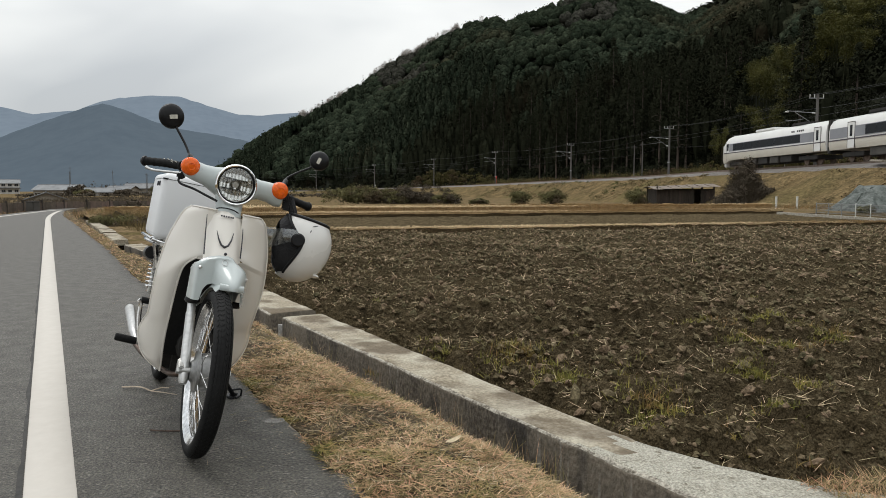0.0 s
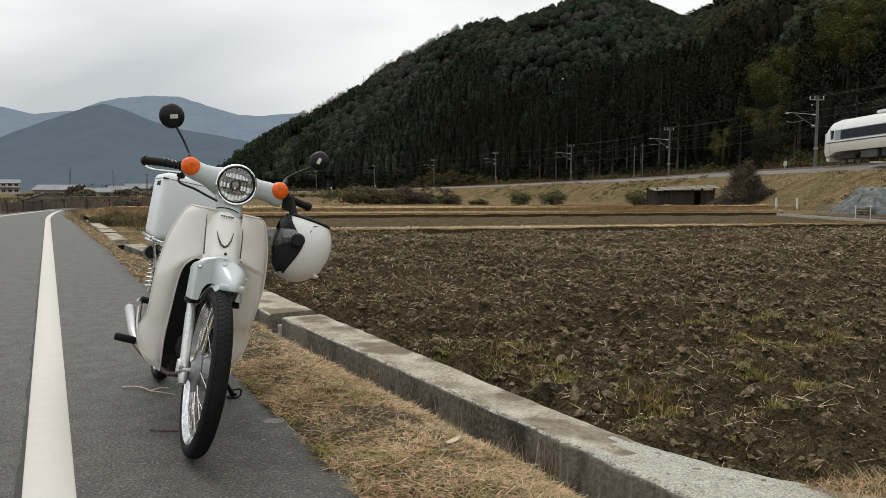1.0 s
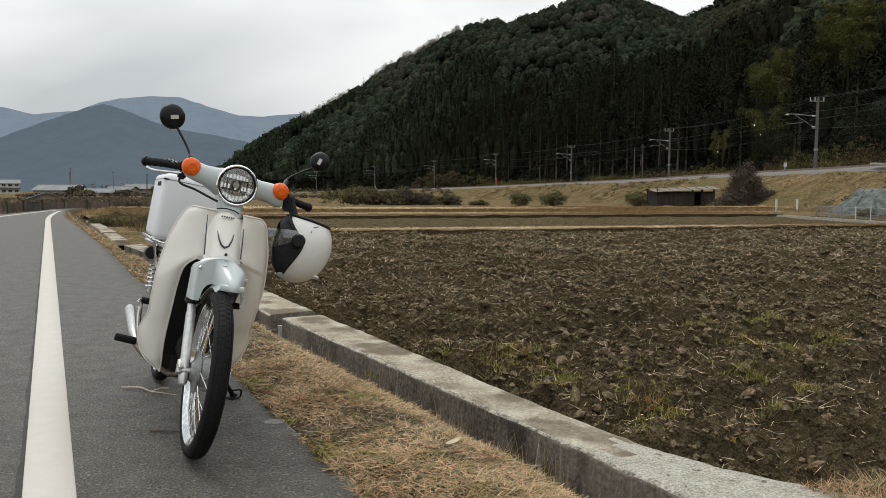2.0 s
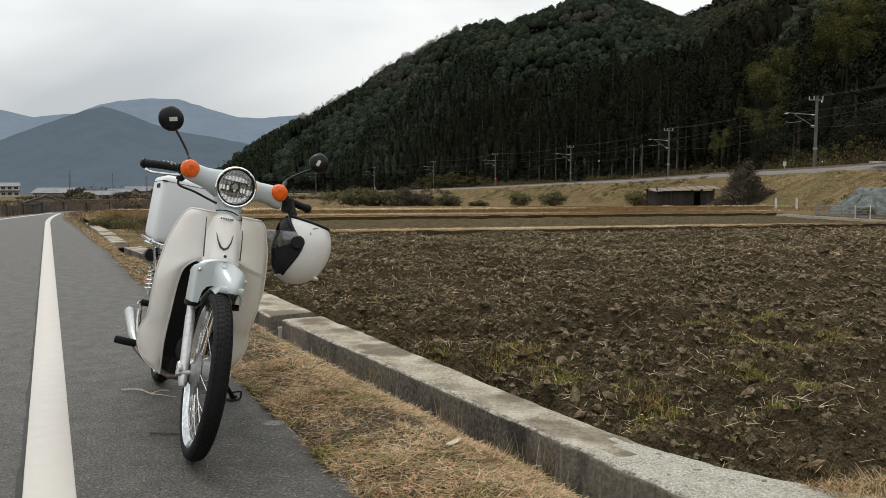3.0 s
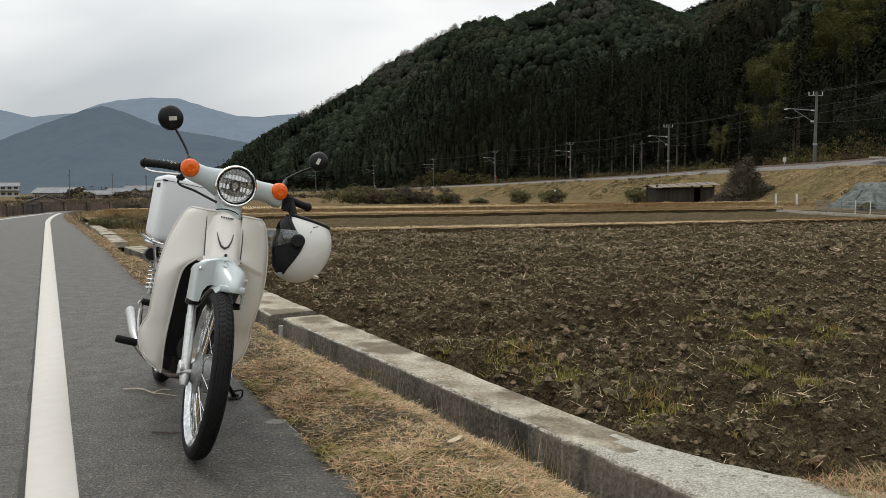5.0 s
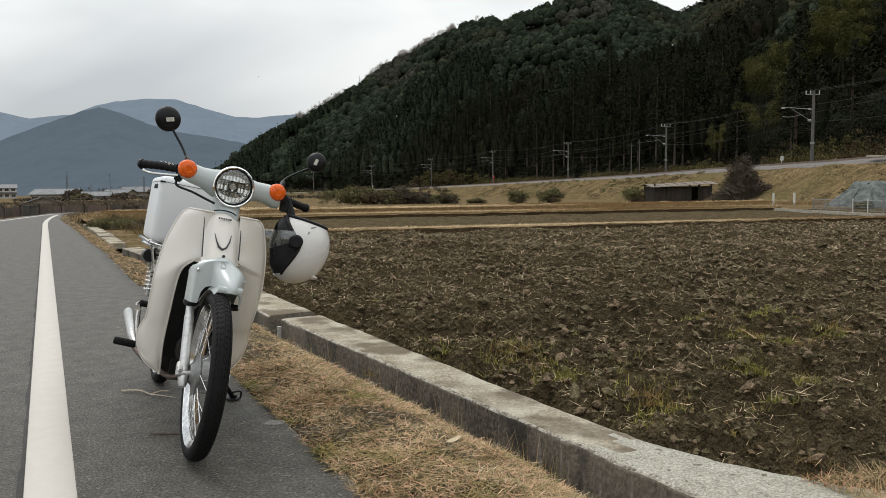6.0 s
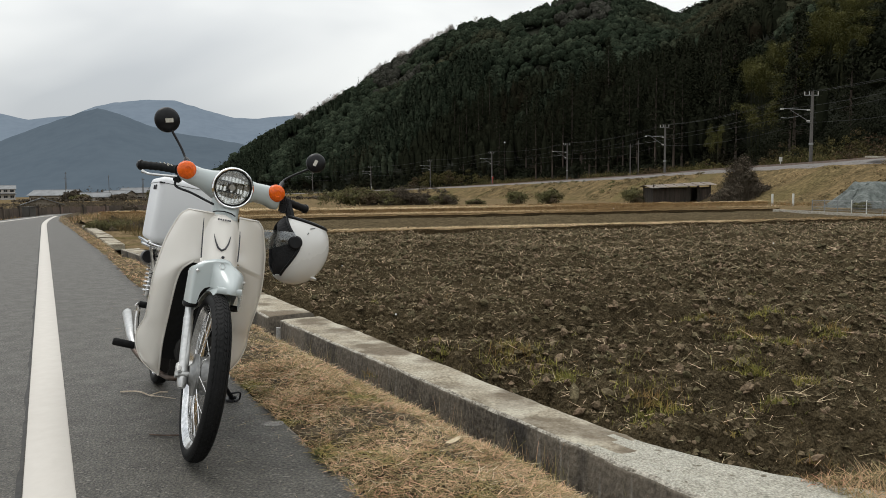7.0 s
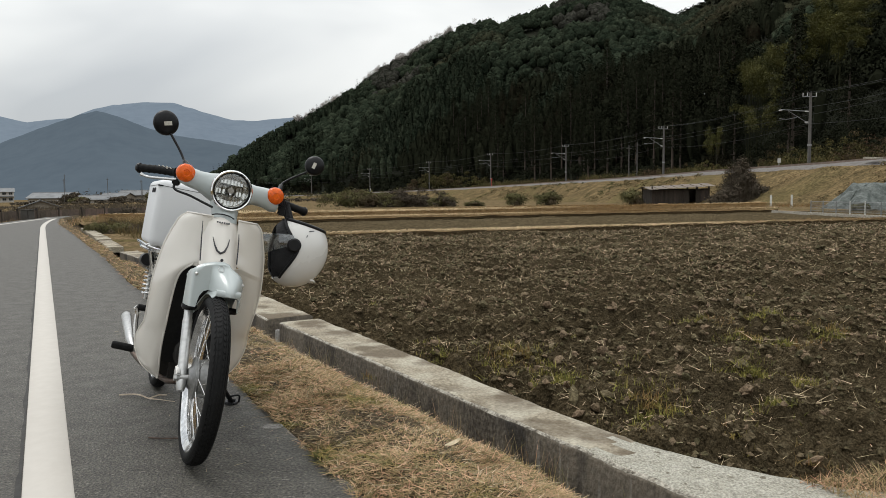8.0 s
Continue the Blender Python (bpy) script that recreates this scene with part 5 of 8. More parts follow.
def make_helmet():
    crown = Vector((-0.30, -0.20, -0.93)).normalized()
    face = Vector((-0.92, -0.36, 0))
    face = (face - crown * face.dot(crown)).normalized()
    side = crown.cross(face)
    hm = Matrix(((face.x, side.x, crown.x, -0.570), (face.y, side.y, crown.y, 2.86), (face.z, side.z, crown.z, 0.655), (0, 0, 0, 1)))
    root = empty("helmet", hm)
    tagged(root, "white open-face helmet hanging from the motorcycle's grip", "helmet")
    # local x looks out of the face opening, z is the crown
    bm = bmesh.new()
    rows = []

    def shell_point(az, el, k=1.0):
        x, y, z = math.cos(el) * math.cos(az), math.cos(el) * math.sin(az), math.sin(el)
        return Vector((0.126 * x * k, 0.114 * y * k, (0.148 if z > 0 else 0.140) * z * k))

    def rim(el):
        e = math.degrees(el)
        return radians(min(180, 94 + (58 * (-e / 46) ** 1.1 if e < 0 else 26 * (e / 56) ** 1.6 if e < 56 else 26 + 60 * (e - 56) / 10)))

    for i in range(29):
        el = radians(-46 + 136 * i / 28)
        rows.append([shell_point(math.pi + rim(el) * (-1 + 2 * j / 32), el) for j in range(33)])
    sheet(bm, rows, 0.006)
    part("shell", bm, M["helmet_white"], root, "glossy white helmet shell", 60)
    bm = bmesh.new()
    tube(bm, [r[0] * 1.005 for r in rows[:22]] + [], 0.0055, 8)
    tube(bm, [r[-1] * 1.005 for r in rows[:22]], 0.0055, 8)
    tube(bm, [p * 1.005 for p in rows[0]], 0.007, 8)
    part("edge_trim", bm, M["black_plastic"], root, "black rubber edge trim")
    bm = bmesh.new()
    inner = []
    for i in range(19):
        el = radians(-44 + 132 * i / 18)
        inner.append([shell_point(math.pi + radians(150) * (-1 + 2 * j / 28), el, 0.9) for j in range(29)])
    sheet(bm, inner, 0.004)
    part("lining", bm, M["lining"], root, "black padded lining", 60)
    for sy in (-1, 1):
        bm = bmesh.new()
        tube(bm, [(0.030, sy * 0.095, -0.008), (0.030, sy * 0.118, -0.008), (0.030, sy * 0.123, -0.008)], [0.027, 0.027, 0.021], 24)
        part("visor_pivot", bm, M["black_plastic"], root, "black visor pivot disc")
    bm = bmesh.new()
    rows = []
    for i in range(25):
        el = radians(-44 + 126 * i / 24)
        lim = min(math.pi, rim(el) + radians(38))
        rows.append([shell_point(math.pi + lim * (-1 + 2 * j / 32), el, 0.965) for j in range(33)])
    sheet(bm, rows, 0.004)
    part("inner_band", bm, M["lining"], root, "black inner band round the face opening", 60)
    bm = bmesh.new()
    rows = []
    for i in range(9):
        row = []
        for j in range(25):
            az = radians(-88 + 176 * j / 24)
            el = radians((-20 + 34 * i / 8) * (0.4 + 0.6 * math.cos(az)))
            q = shell_point(az, el, 1.08)
            row.append(Vector((0.030 + 0.92 * (q.x * 0.90 - q.z * 0.42), q.y * 0.98, -0.028 + 0.92 * (q.x * 0.42 + q.z * 0.90))))
        rows.append(row)
    sheet(bm, rows, 0.0018)
    v = part("visor", bm, M["visor"], root, "clear curved visor", 60)
    v.visible_shadow = False
    # small spoiler at the back of the crown and printed marks on the cheek
    bm = bmesh.new()
    blob(bm, (-0.088, 0, 0.098), (0.026, 0.05, 0.010), 2, 0.0, None)
    part("spoiler", bm, M["helmet_white"], root, "small white spoiler at the back")
    for az, el, l in ((78, -36, 0.024), (86, -24, 0.010)):
        for sy in (-1, 1):
            q = shell_point(math.pi + sy * radians(az), radians(el), 1.006)
            bm = bmesh.new()
            box(bm, (l, 0.003, 0.002), Matrix.Translation(q) @ frame_to(q) @ pose(0, 0, 0, 0, 0, 30 if l > 0.02 else 75))
            part("mark", bm, M["dark_ink"], root, "small dark printed mark")
    bm = bmesh.new()
    tube(bm, curve_pts([(0.055, -0.03, -0.08), (0.07, -0.02, -0.115), (0.092, 0.0, -0.155)], 10), 0.017, 8)
    part("strap", bm, M["lining"], root, "black strap looped over the grip")
    return root


make_helmet()


# ---- the train ----
M["train_white"] = mat("train_white", (0.78, 0.78, 0.76), (0.72, 0.72, 0.70), 0.35, scale=0.6, fine=6, coat=0.3, grain=0.0, sleek=True)
M["train_beige"] = mat("train_beige", (0.66, 0.63, 0.56), (0.60, 0.57, 0.50), 0.4, scale=0.6, fine=6, coat=0.2, grain=0.0, sleek=True)
M["train_stripe"] = mat("train_stripe", (0.06, 0.045, 0.06), (0.045, 0.035, 0.045), 0.4)
M["train_grey"] = mat("train_grey_panel", (0.27, 0.28, 0.31), (0.23, 0.24, 0.26), 0.4, scale=0.6, fine=6, grain=0.0, sleek=True)
M["train_glass"] = mat("dark_train_glass", (0.010, 0.012, 0.014), (0.007, 0.008, 0.010), 0.3, scale=0.8, fine=4, spec=0.25, grain=0.0)
M["train_under"] = mat("dusty_underframe", (0.022, 0.020, 0.018), (0.013, 0.012, 0.011), 0.8, scale=1, fine=8)
M["grey_box"] = mat("grey_equipment", (0.060, 0.055, 0.048), (0.040, 0.037, 0.033), 0.7, scale=1, fine=8)


def car_ring(x, w, top, low, k=9):
    """One cross-section of a coach at x: half width, roof height, floor height; right half and left half."""
    pts = [(-w * 0.93, low), (-w, low + 0.35), (-w, 1.72), (-w * 0.985, 2.55), (-w * 0.93, top - 0.55), (-w * 0.80, top - 0.22), (-w * 0.52, top - 0.05), (0, top)]
    pts = pts + [(-y, z) for y, z in pts[-2::-1]]
    return [Vector((x, y, z)) for y, z in pts]


def make_car(name, cab, label):
    root = empty(name)
    tagged(root, label, "train car", "cars of the train")
    L = 10.0
    xs = [(-L, 1.40, 3.55, 1.0), (L, 1.40, 3.55, 1.0)]
    if cab:
        # the tail: a rounded upright face below a sloping brow
        xs = [(-L + 0.0, 0.85, 2.55, 0.80), (-L + 0.10, 1.10, 2.85, 0.72), (-L + 0.32, 1.26, 3.02, 0.68), (-L + 0.75, 1.36, 3.24, 0.68), (-L + 1.3, 1.40, 3.50, 0.75), (-L + 2.0, 1.42, 3.60, 0.95), (-L + 3.2, 1.42, 3.58, 1.0), (L, 1.42, 3.58, 1.0)]
    bm = bmesh.new()
    loft(bm, [car_ring(*r) for r in xs])
    for f in bm.faces:
        f.material_index = 1 if f.calc_center_median().z < 1.66 else 0
    body = part("body", bm, [M["train_white"], M["train_beige"]], root, "white and beige coach body", 35)
    for sy in (-1, 1):
        bm = bmesh.new()
        x0 = -L + (0.9 if cab else 0.05)
        box(bm, (L - 0.05 - x0, 0.012, 0.09), pose((L - 0.05 + x0) / 2, sy * 1.424, 1.74))
        part("stripe", bm, M["train_stripe"], root, "dark stripe along the side")
        w0, w1 = (-L + 3.0, L - 3.9) if cab else (-L + 5.2, L - 2.6)
        bm = bmesh.new()
        b0, b1 = (w0 - 0.9, L - 1.8) if cab else (-L + 0.15, L - 0.4)
        box(bm, (b1 - b0, 0.014, 0.80), pose((b0 + b1) / 2, sy * 1.416, 2.29))
        band = part("window_band", bm, M["train_grey"], root, "grey band round the windows")
        k = 9
        for i in range(k):
            bm = bmesh.new()
            box(bm, ((w1 - w0) / k - 0.015, 0.016, 0.70), pose(w0 + (i + 0.5) * (w1 - w0) / k, sy * 1.420, 2.29), 0.0)
            part("pane", bm, M["train_glass"], band)
        for x in ((L - 1.25,) if cab else (-L + 3.3, L - 1.25)):
            bm = bmesh.new()
            box(bm, (0.94, 0.02, 1.95), pose(x, sy * 1.414, 2.02), 0.02)
            door = part("door", bm, M["train_white"], root, "sliding coach door")
            bm = bmesh.new()
            for dx in (-0.5, 0.5):
                box(bm, (0.05, 0.022, 2.0), pose(x + dx, sy * 1.417, 2.02))
            box(bm, (1.05, 0.022, 0.05), pose(x, sy * 1.417, 3.02))
            part("door_frame", bm, M["train_under"], door, "dark door edges")
            bm = bmesh.new()
            box(bm, (0.34, 0.024, 0.85), pose(x, sy * 1.418, 2.36))
            part("door_glass", bm, M["train_glass"], door)
        if cab:
            bm = bmesh.new()
            box(bm, (0.42, 0.03, 0.72), pose(-L + 1.75, sy * 1.405, 2.35), 0.02)
            part("cab_window", bm, M["train_glass"], root)
            bm = bmesh.new()
            box(bm, (0.03, 0.02, 2.0), pose(-L + 1.42, sy * 1.395, 1.9))
            part("cab_handrail", bm, M["train_stripe"], root)
            bm = bmesh.new()
            for i in range(7):
                if i != 2:
                    box(bm, (0.20, 0.012, 0.22), pose(L - 5.4 + i * 0.3, sy * 1.345, 2.93, -9 * sy))
            part("lettering", bm, M["dark_ink"], root, "dark lettering above the windows")
    # running gear and boxes under the floor
    for x in (-6.9, 6.9):
        bm = bmesh.new()
        box(bm, (3.0, 2.2, 0.35), pose(x, 0, 0.58), 0.04)
        bogie = part("bogie", bm, M["train_under"], root, "dark bogie")
        for dx in (-1.05, 1.05):
            for sy in (-0.53, 0.53):
                bm = bmesh.new()
                tube(bm, [(x + dx, sy - 0.06, 0.43), (x + dx, sy + 0.06, 0.43)], 0.43, 20)
                part("wheel", bm, M["rail_steel"], bogie)
    for x, l, m_ in ((-3.4, 2.2, "grey_box"), (-0.9, 1.8, "train_under"), (1.2, 1.6, "grey_box"), (3.4, 2.0, "train_under")):
        bm = bmesh.new()
        box(bm, (l, 2.4, 0.62), pose(x, 0, 0.66), 0.04)
        part("underfloor_box", bm, M[m_], root, "boxed equipment under the floor")
    for x, l in ((-1.5, 3.6), (4.8, 2.4)) if cab else ((-4, 3.0), (3, 3.0)):
        bm = bmesh.new()
        box(bm, (l, 1.7, 0.24), pose(x, 0, 3.66), 0.06)
        part("roof_unit", bm, M["train_white"] if l > 3 else M["train_under"], root, "roof-mounted unit")
    if cab:
        bm = bmesh.new()
        box(bm, (0.10, 1.5, 0.85), pose(-L + 0.20, 0, 2.62, 0, 14), 0.04)
        part("rear_window", bm, M["train_glass"], root)
        bm = bmesh.new()
        box(bm, (0.5, 2.1, 0.42), pose(-L + 0.45, 0, 0.50), 0.08)
        part("skirt", bm, M["train_white"], root, "white snow skirt")
        bm = bmesh.new()
        box(bm, (1.3, 1.4, 0.10), pose(-L + 1.75, 0, 3.62), 0.04)
        part("roof_fairing", bm, M["train_under"], root, "dark recess behind the brow")
    bm = bmesh.new()
    box(bm, (0.40, 2.5, 2.75), pose(L + 0.19, 0, 2.12), 0.05)
    part("gangway", bm, M["train_under"], root, "dark gangway bellows")
    return root


CARS = [make_car("train_car", True, "white and beige express coach with a rounded driving cab"), make_car("train_car", False, "white and beige express coach with grey window band")]
CARS.append(copy_thing(CARS[1], Matrix.Translation((0, 0, 0))))


def car_pose(d):
    a, _, _ = on_track(d - 6.9)
    b, _, _ = on_track(d + 6.9)
    return Matrix.Translation((a + b) / 2) @ pose(0, 0, 0, 0, 0, math.degrees(math.atan2(b.y - a.y, b.x - a.x)))


# ---- railway poles, brackets and wires ----
M["pole_concrete"] = mat("pole_concrete", (0.108, 0.101, 0.093), (0.064, 0.061, 0.057), 0.85, scale=1.5, fine=15, stretch=(1, 1, 0.3), bump=0.2)
M["galv"] = mat("galvanised_steel", (0.26, 0.265, 0.265), (0.19, 0.195, 0.195), 0.5, metal=0.5, scale=3, fine=30)
M["insulator"] = mat("white_porcelain", (0.50, 0.49, 0.47), (0.43, 0.42, 0.40), 0.25)
M["wire"] = mat("overhead_wire", (0.05, 0.052, 0.052), (0.035, 0.037, 0.037), 0.5, metal=0.5)
M["red_paint"] = mat("red_paint", (0.55, 0.05, 0.03), (0.42, 0.04, 0.025), 0.5)
POLES = [(385.9, 6.8), (351.6, 7.0), (315.1, 7.1), (280.5, 7.8), (244.1, 7.9), (201.5, 8.0), (155.1, 7.8), (422.0, 6.9)]


def make_pole(d, h):
    p, t, r = on_track(d, -3.0)
    m = Matrix(((r.x, t.x, 0, p.x), (r.y, t.y, 0, p.y), (0, 0, 1, p.z - 0.5), (0, 0, 0, 1)))
    root = empty("catenary_pole", m)
    tagged(root, "grey concrete railway pole with a bracket and cross-arm", "utility pole", "poles along the railway")
    bm = bmesh.new()
    tube(bm, [(0, 0, 0), (0, 0, h * 0.5), (0, 0, h + 0.5)], [0.16, 0.14, 0.11], 14)
    part("shaft", bm, M["pole_concrete"], root)
    z = h - 1.35
    bm = bmesh.new()
    tube(bm, [(0, 0, z + 0.1), (2.9, 0, z + 0.30)], 0.035, 8)
    tube(bm, [(0, 0, z - 1.1), (2.1, 0, z + 0.15)], 0.025, 8)
    tube(bm, [(1.3, 0, z - 0.45), (2.3, 0, z - 0.62), (3.0, 0, z - 0.55)], 0.022, 8)
    part("bracket", bm, M["galv"], root, "slanting wire bracket")
    for x, zz in ((0.35, z + 0.12), (0.35, z - 0.9), (2.9, z + 0.22)):
        bm = bmesh.new()
        tube(bm, [(x - 0.16 + 0.04 * i, 0, zz) for i in range(9)], [0.07 if i % 2 else 0.045 for i in range(9)], 10)
        part("insulator", bm, M["insulator"], root)
    bm = bmesh.new()
    box(bm, (1.4, 0.06, 0.07), pose(0.1, 0, h + 0.15))
    part("cross_arm", bm, M["galv"], root)
    for x in (-0.55, 0.30, 0.75):
        bm = bmesh.new()
        tube(bm, [(x, 0, h + 0.2 + 0.06 * i) for i in range(6)], [0.03 if i % 2 else 0.048 for i in range(6)], 8)
        part("pin_insulator", bm, M["insulator"], root)
    bm = bmesh.new()
    tube(bm, [(0, 0, 2.3), (0, 0, 2.5)], 0.20, 14)
    tube(bm, [(0.1, 0, h - 2.4), (0.45, 0, h - 2.4)], 0.03, 8)
    part("collar", bm, M["galv"], root)
    return root


for dd, hh in POLES:
    make_pole(dd, hh)


def make_wires():
    order = sorted(POLES)
    ends = [(100.0, 7.8)] + order + [(460.0, 6.9)]
    for side, up, sag in ((-3.55, 0.02, 0.5), (-2.70, 0.02, 0.55), (-0.1, -1.62, 0.55), (-0.1, -2.55, 0.04), (-2.55, -2.9, 0.7)):
        bm = bmesh.new()
        pts = []
        for (d0, h0), (d1, h1) in zip(ends, ends[1:]):
            for i in range(12):
                f = i / 12
                p, _, _ = on_track(d0 + (d1 - d0) * f, side)
                pts.append(p + Vector((0, 0, h0 + (h1 - h0) * f + up - sag * 4 * f * (1 - f))))
        tube(bm, pts, 0.011, 5)
        tagged(part("overhead_wire", bm, M["wire"]), "thin overhead wire strung along the railway", "cable", "wires over the railway")


make_wires()


def place(x, y, z=-0.5, turn=0):
    return pose(x, y, z, 0, 0, turn)


def thin_pole(x, y, z, h, r=0.09):
    bm = bmesh.new()
    tube(bm, [(0, 0, -0.4), (0, 0, h)], [r, r * 0.75], 10)
    box(bm, (0.9, 0.06, 0.07), pose(0, 0, h - 0.5))
    ob = tagged(part("utility_pole", bm, M["pole_concrete"]), "thin grey utility pole in front of the trees", "utility pole")
    ob.matrix_basis = place(x, y, z)
    return ob


for x, y, z, h in ((31.0, 118, 2.9, 5.4), (32.6, 119, 2.9, 6.0), (-108, 210, -0.5, 7), (-100, 220, -0.5, 7.5), (-94, 230, -0.5, 7), (-88, 216, -0.5, 6.5), (-82, 225, -0.5, 7), (-118, 230, -0.5, 9)):
    thin_pole(x, y, z, h)


def make_marker(x, y, z, h, colour, label):
    bm = bmesh.new()
    tube(bm, [(0, 0, -0.3), (0, 0, h)], 0.035, 8)
    box(bm, (0.32, 0.03, 0.42), pose(0, -0.04, h - 0.1), 0.008)
    ob = tagged(part("track_marker", bm, M[colour]), label, "sign post")
    ob.matrix_basis = place(x, y, z)


make_marker(33.6, 71.5, 2.85, 0.95, "insulator", "small white marker post beside the track")
make_marker(12.6, 171.8, 2.2, 2.0, "red_paint", "small red signal marker beside a pole")
make_marker(-22.7, 242.8, 1.3, 1.5, "insulator", "white marker board beside a pole")

# ---- shed, fences, covered heap on the near side of the railway ----
M["old_wood"] = mat("blackened_boards", (0.040, 0.030, 0.022), (0.020, 0.016, 0.013), 0.9, scale=3, fine=25, stretch=(1, 1, 0.15), bump=0.4, per=0.3)
M["rust_sheet"] = mat("rusty_sheet_roof", (0.17, 0.135, 0.105), (0.09, 0.069, 0.054), 0.7, scale=1.2, fine=12, per=0.12)
M["tarp"] = mat("grey_green_tarpaulin", (0.092, 0.108, 0.097), (0.040, 0.050, 0.045), 0.55, scale=2.2, detail=6, fine=8, bump=1.0, bump_scale=2.0, bump_dist=0.25, stretch=(2.2, 1, 0.5))
M["fence_white"] = mat("white_fence_paint", (0.60, 0.60, 0.57), (0.48, 0.48, 0.45), 0.6, scale=4, fine=30)
M["roof_tile"] = mat("grey_roof_tiles", (0.13, 0.135, 0.14), (0.085, 0.09, 0.095), 0.6, scale=0.5, fine=4, per=0.15)
M["plaster"] = mat("pale_plaster", (0.50, 0.48, 0.45), (0.40, 0.38, 0.35), 0.85, scale=0.5, fine=4)
M["plaster_tan"] = mat("tan_wall", (0.25, 0.22, 0.18), (0.20, 0.175, 0.14), 0.9, scale=0.5, fine=4)
M["brown_fence"] = mat("brown_fence_boards", (0.115, 0.085, 0.066), (0.07, 0.053, 0.043), 0.85, scale=3, fine=20, per=0.3)


def make_shed():
    root = empty("shed", place(19.2, 65.0, -0.5, 3))
    tagged(root, "low blackened wooden shed with a rusty sheet roof", "shed")
    w, dep = 5.2, 2.6
    rng = random.Random(4)
    for i in range(26):
        x = (i + 0.5) * w / 26
        if 16 < i < 20:
            continue
        bm = bmesh.new()
        box(bm, (w / 26 - 0.015, 0.03, 1.45 + rng.uniform(-0.1, 0.03)), pose(x, 0, 0.72))
        part("board", bm, M["old_wood"], root)
    for x, y in ((0.0, 0.0), (w, 0), (0, dep), (w, dep), (w * 0.62, 0), (w * 0.78, 0)):
        bm = bmesh.new()
        box(bm, (0.12, 0.12, 1.75), pose(x, y + 0.02, 0.87))
        part("post", bm, M["old_wood"], root)
    for x in (0.02, w - 0.02):
        bm = bmesh.new()
        box(bm, (0.04, dep, 1.5), pose(x, dep / 2, 0.8))
        part("end_wall", bm, M["old_wood"], root)
    bm = bmesh.new()
    box(bm, (w, 0.04, 1.5), pose(w / 2, dep, 0.8))
    part("back_wall", bm, M["old_wood"], root)
    for i in range(7):
        bm = bmesh.new()
        x0 = -0.45 + i * (w + 0.9) / 7
        rows = []
        for j in range(9):
            x = x0 + (w + 0.9) / 7 * j / 8 * 1.02
            zz = 0.02 * math.sin(j * math.pi / 1.0 * 0.9)
            rows.append([Vector((x, -0.55, 1.50 + zz + 0.04 * i)), Vector((x, dep * 0.5, 1.78 + zz + 0.04 * i)), Vector((x, dep + 0.3, 1.62 + zz + 0.04 * i))])
        sheet(bm, rows, 0.012)
        part("roof_sheet", bm, M["rust_sheet"], root)
    return root


make_shed()


def fence_post(x, y, h, label):
    bm = bmesh.new()
    box(bm, (0.10, 0.10, h + 0.3), pose(0, 0, h / 2 - 0.15), 0.012)
    ob = tagged(part("fence_post", bm, M["fence_white"]), label, "post")
    ob.matrix_basis = place(x, y, -0.33)


for x, y in ((20.7, 45), (22.0, 45)):
    fence_post(x, y, 0.85, "plain white concrete post in dead grass")


def make_fence():
    root = empty("mesh_fence")
    tagged(root, "low white rail fence with wire mesh on a concrete kerb", "fence")
    a, b = Vector((16.5, 32.0, -0.16)), Vector((16.6, 24.0, -0.16))
    n = 8
    for i in range(n + 1):
        p = a.lerp(b, i / n)
        bm = bmesh.new()
        tube(bm, [p + Vector((0, 0, -0.1)), p + Vector((0, 0, 0.52))], 0.022, 8)
        part("post", bm, M["fence_white"] if i in (3, 4, 6) else M["galv"], root)
    for z in (0.48, 0.32, 0.2, 0.08):
        bm = bmesh.new()
        tube(bm, [a + Vector((0, 0, z)), b + Vector((0, 0, z))], 0.010 if z > 0.4 else 0.006, 6)
        part("rail", bm, M["galv"], root)
    bm = bmesh.new()
    for i in range(120):
        p = a.lerp(b, i / 119)
        tube(bm, [p + Vector((0, 0, 0.06)), p + Vector((0, 0, 0.48))], 0.004, 4, False)
    part("mesh_wire", bm, M["galv"], root)
    bm = bmesh.new()
    d = (b - a).normalized()
    box(bm, (9.0, 0.16, 0.3), Matrix.Translation(Vector((15.75, 29.4, -0.26))) @ pose(0, 0, 0, 0, 0, math.degrees(math.atan2(d.y, d.x))), 0.02)
    part("kerb", bm, M["concrete_arris"], root, "pale concrete kerb")


make_fence()


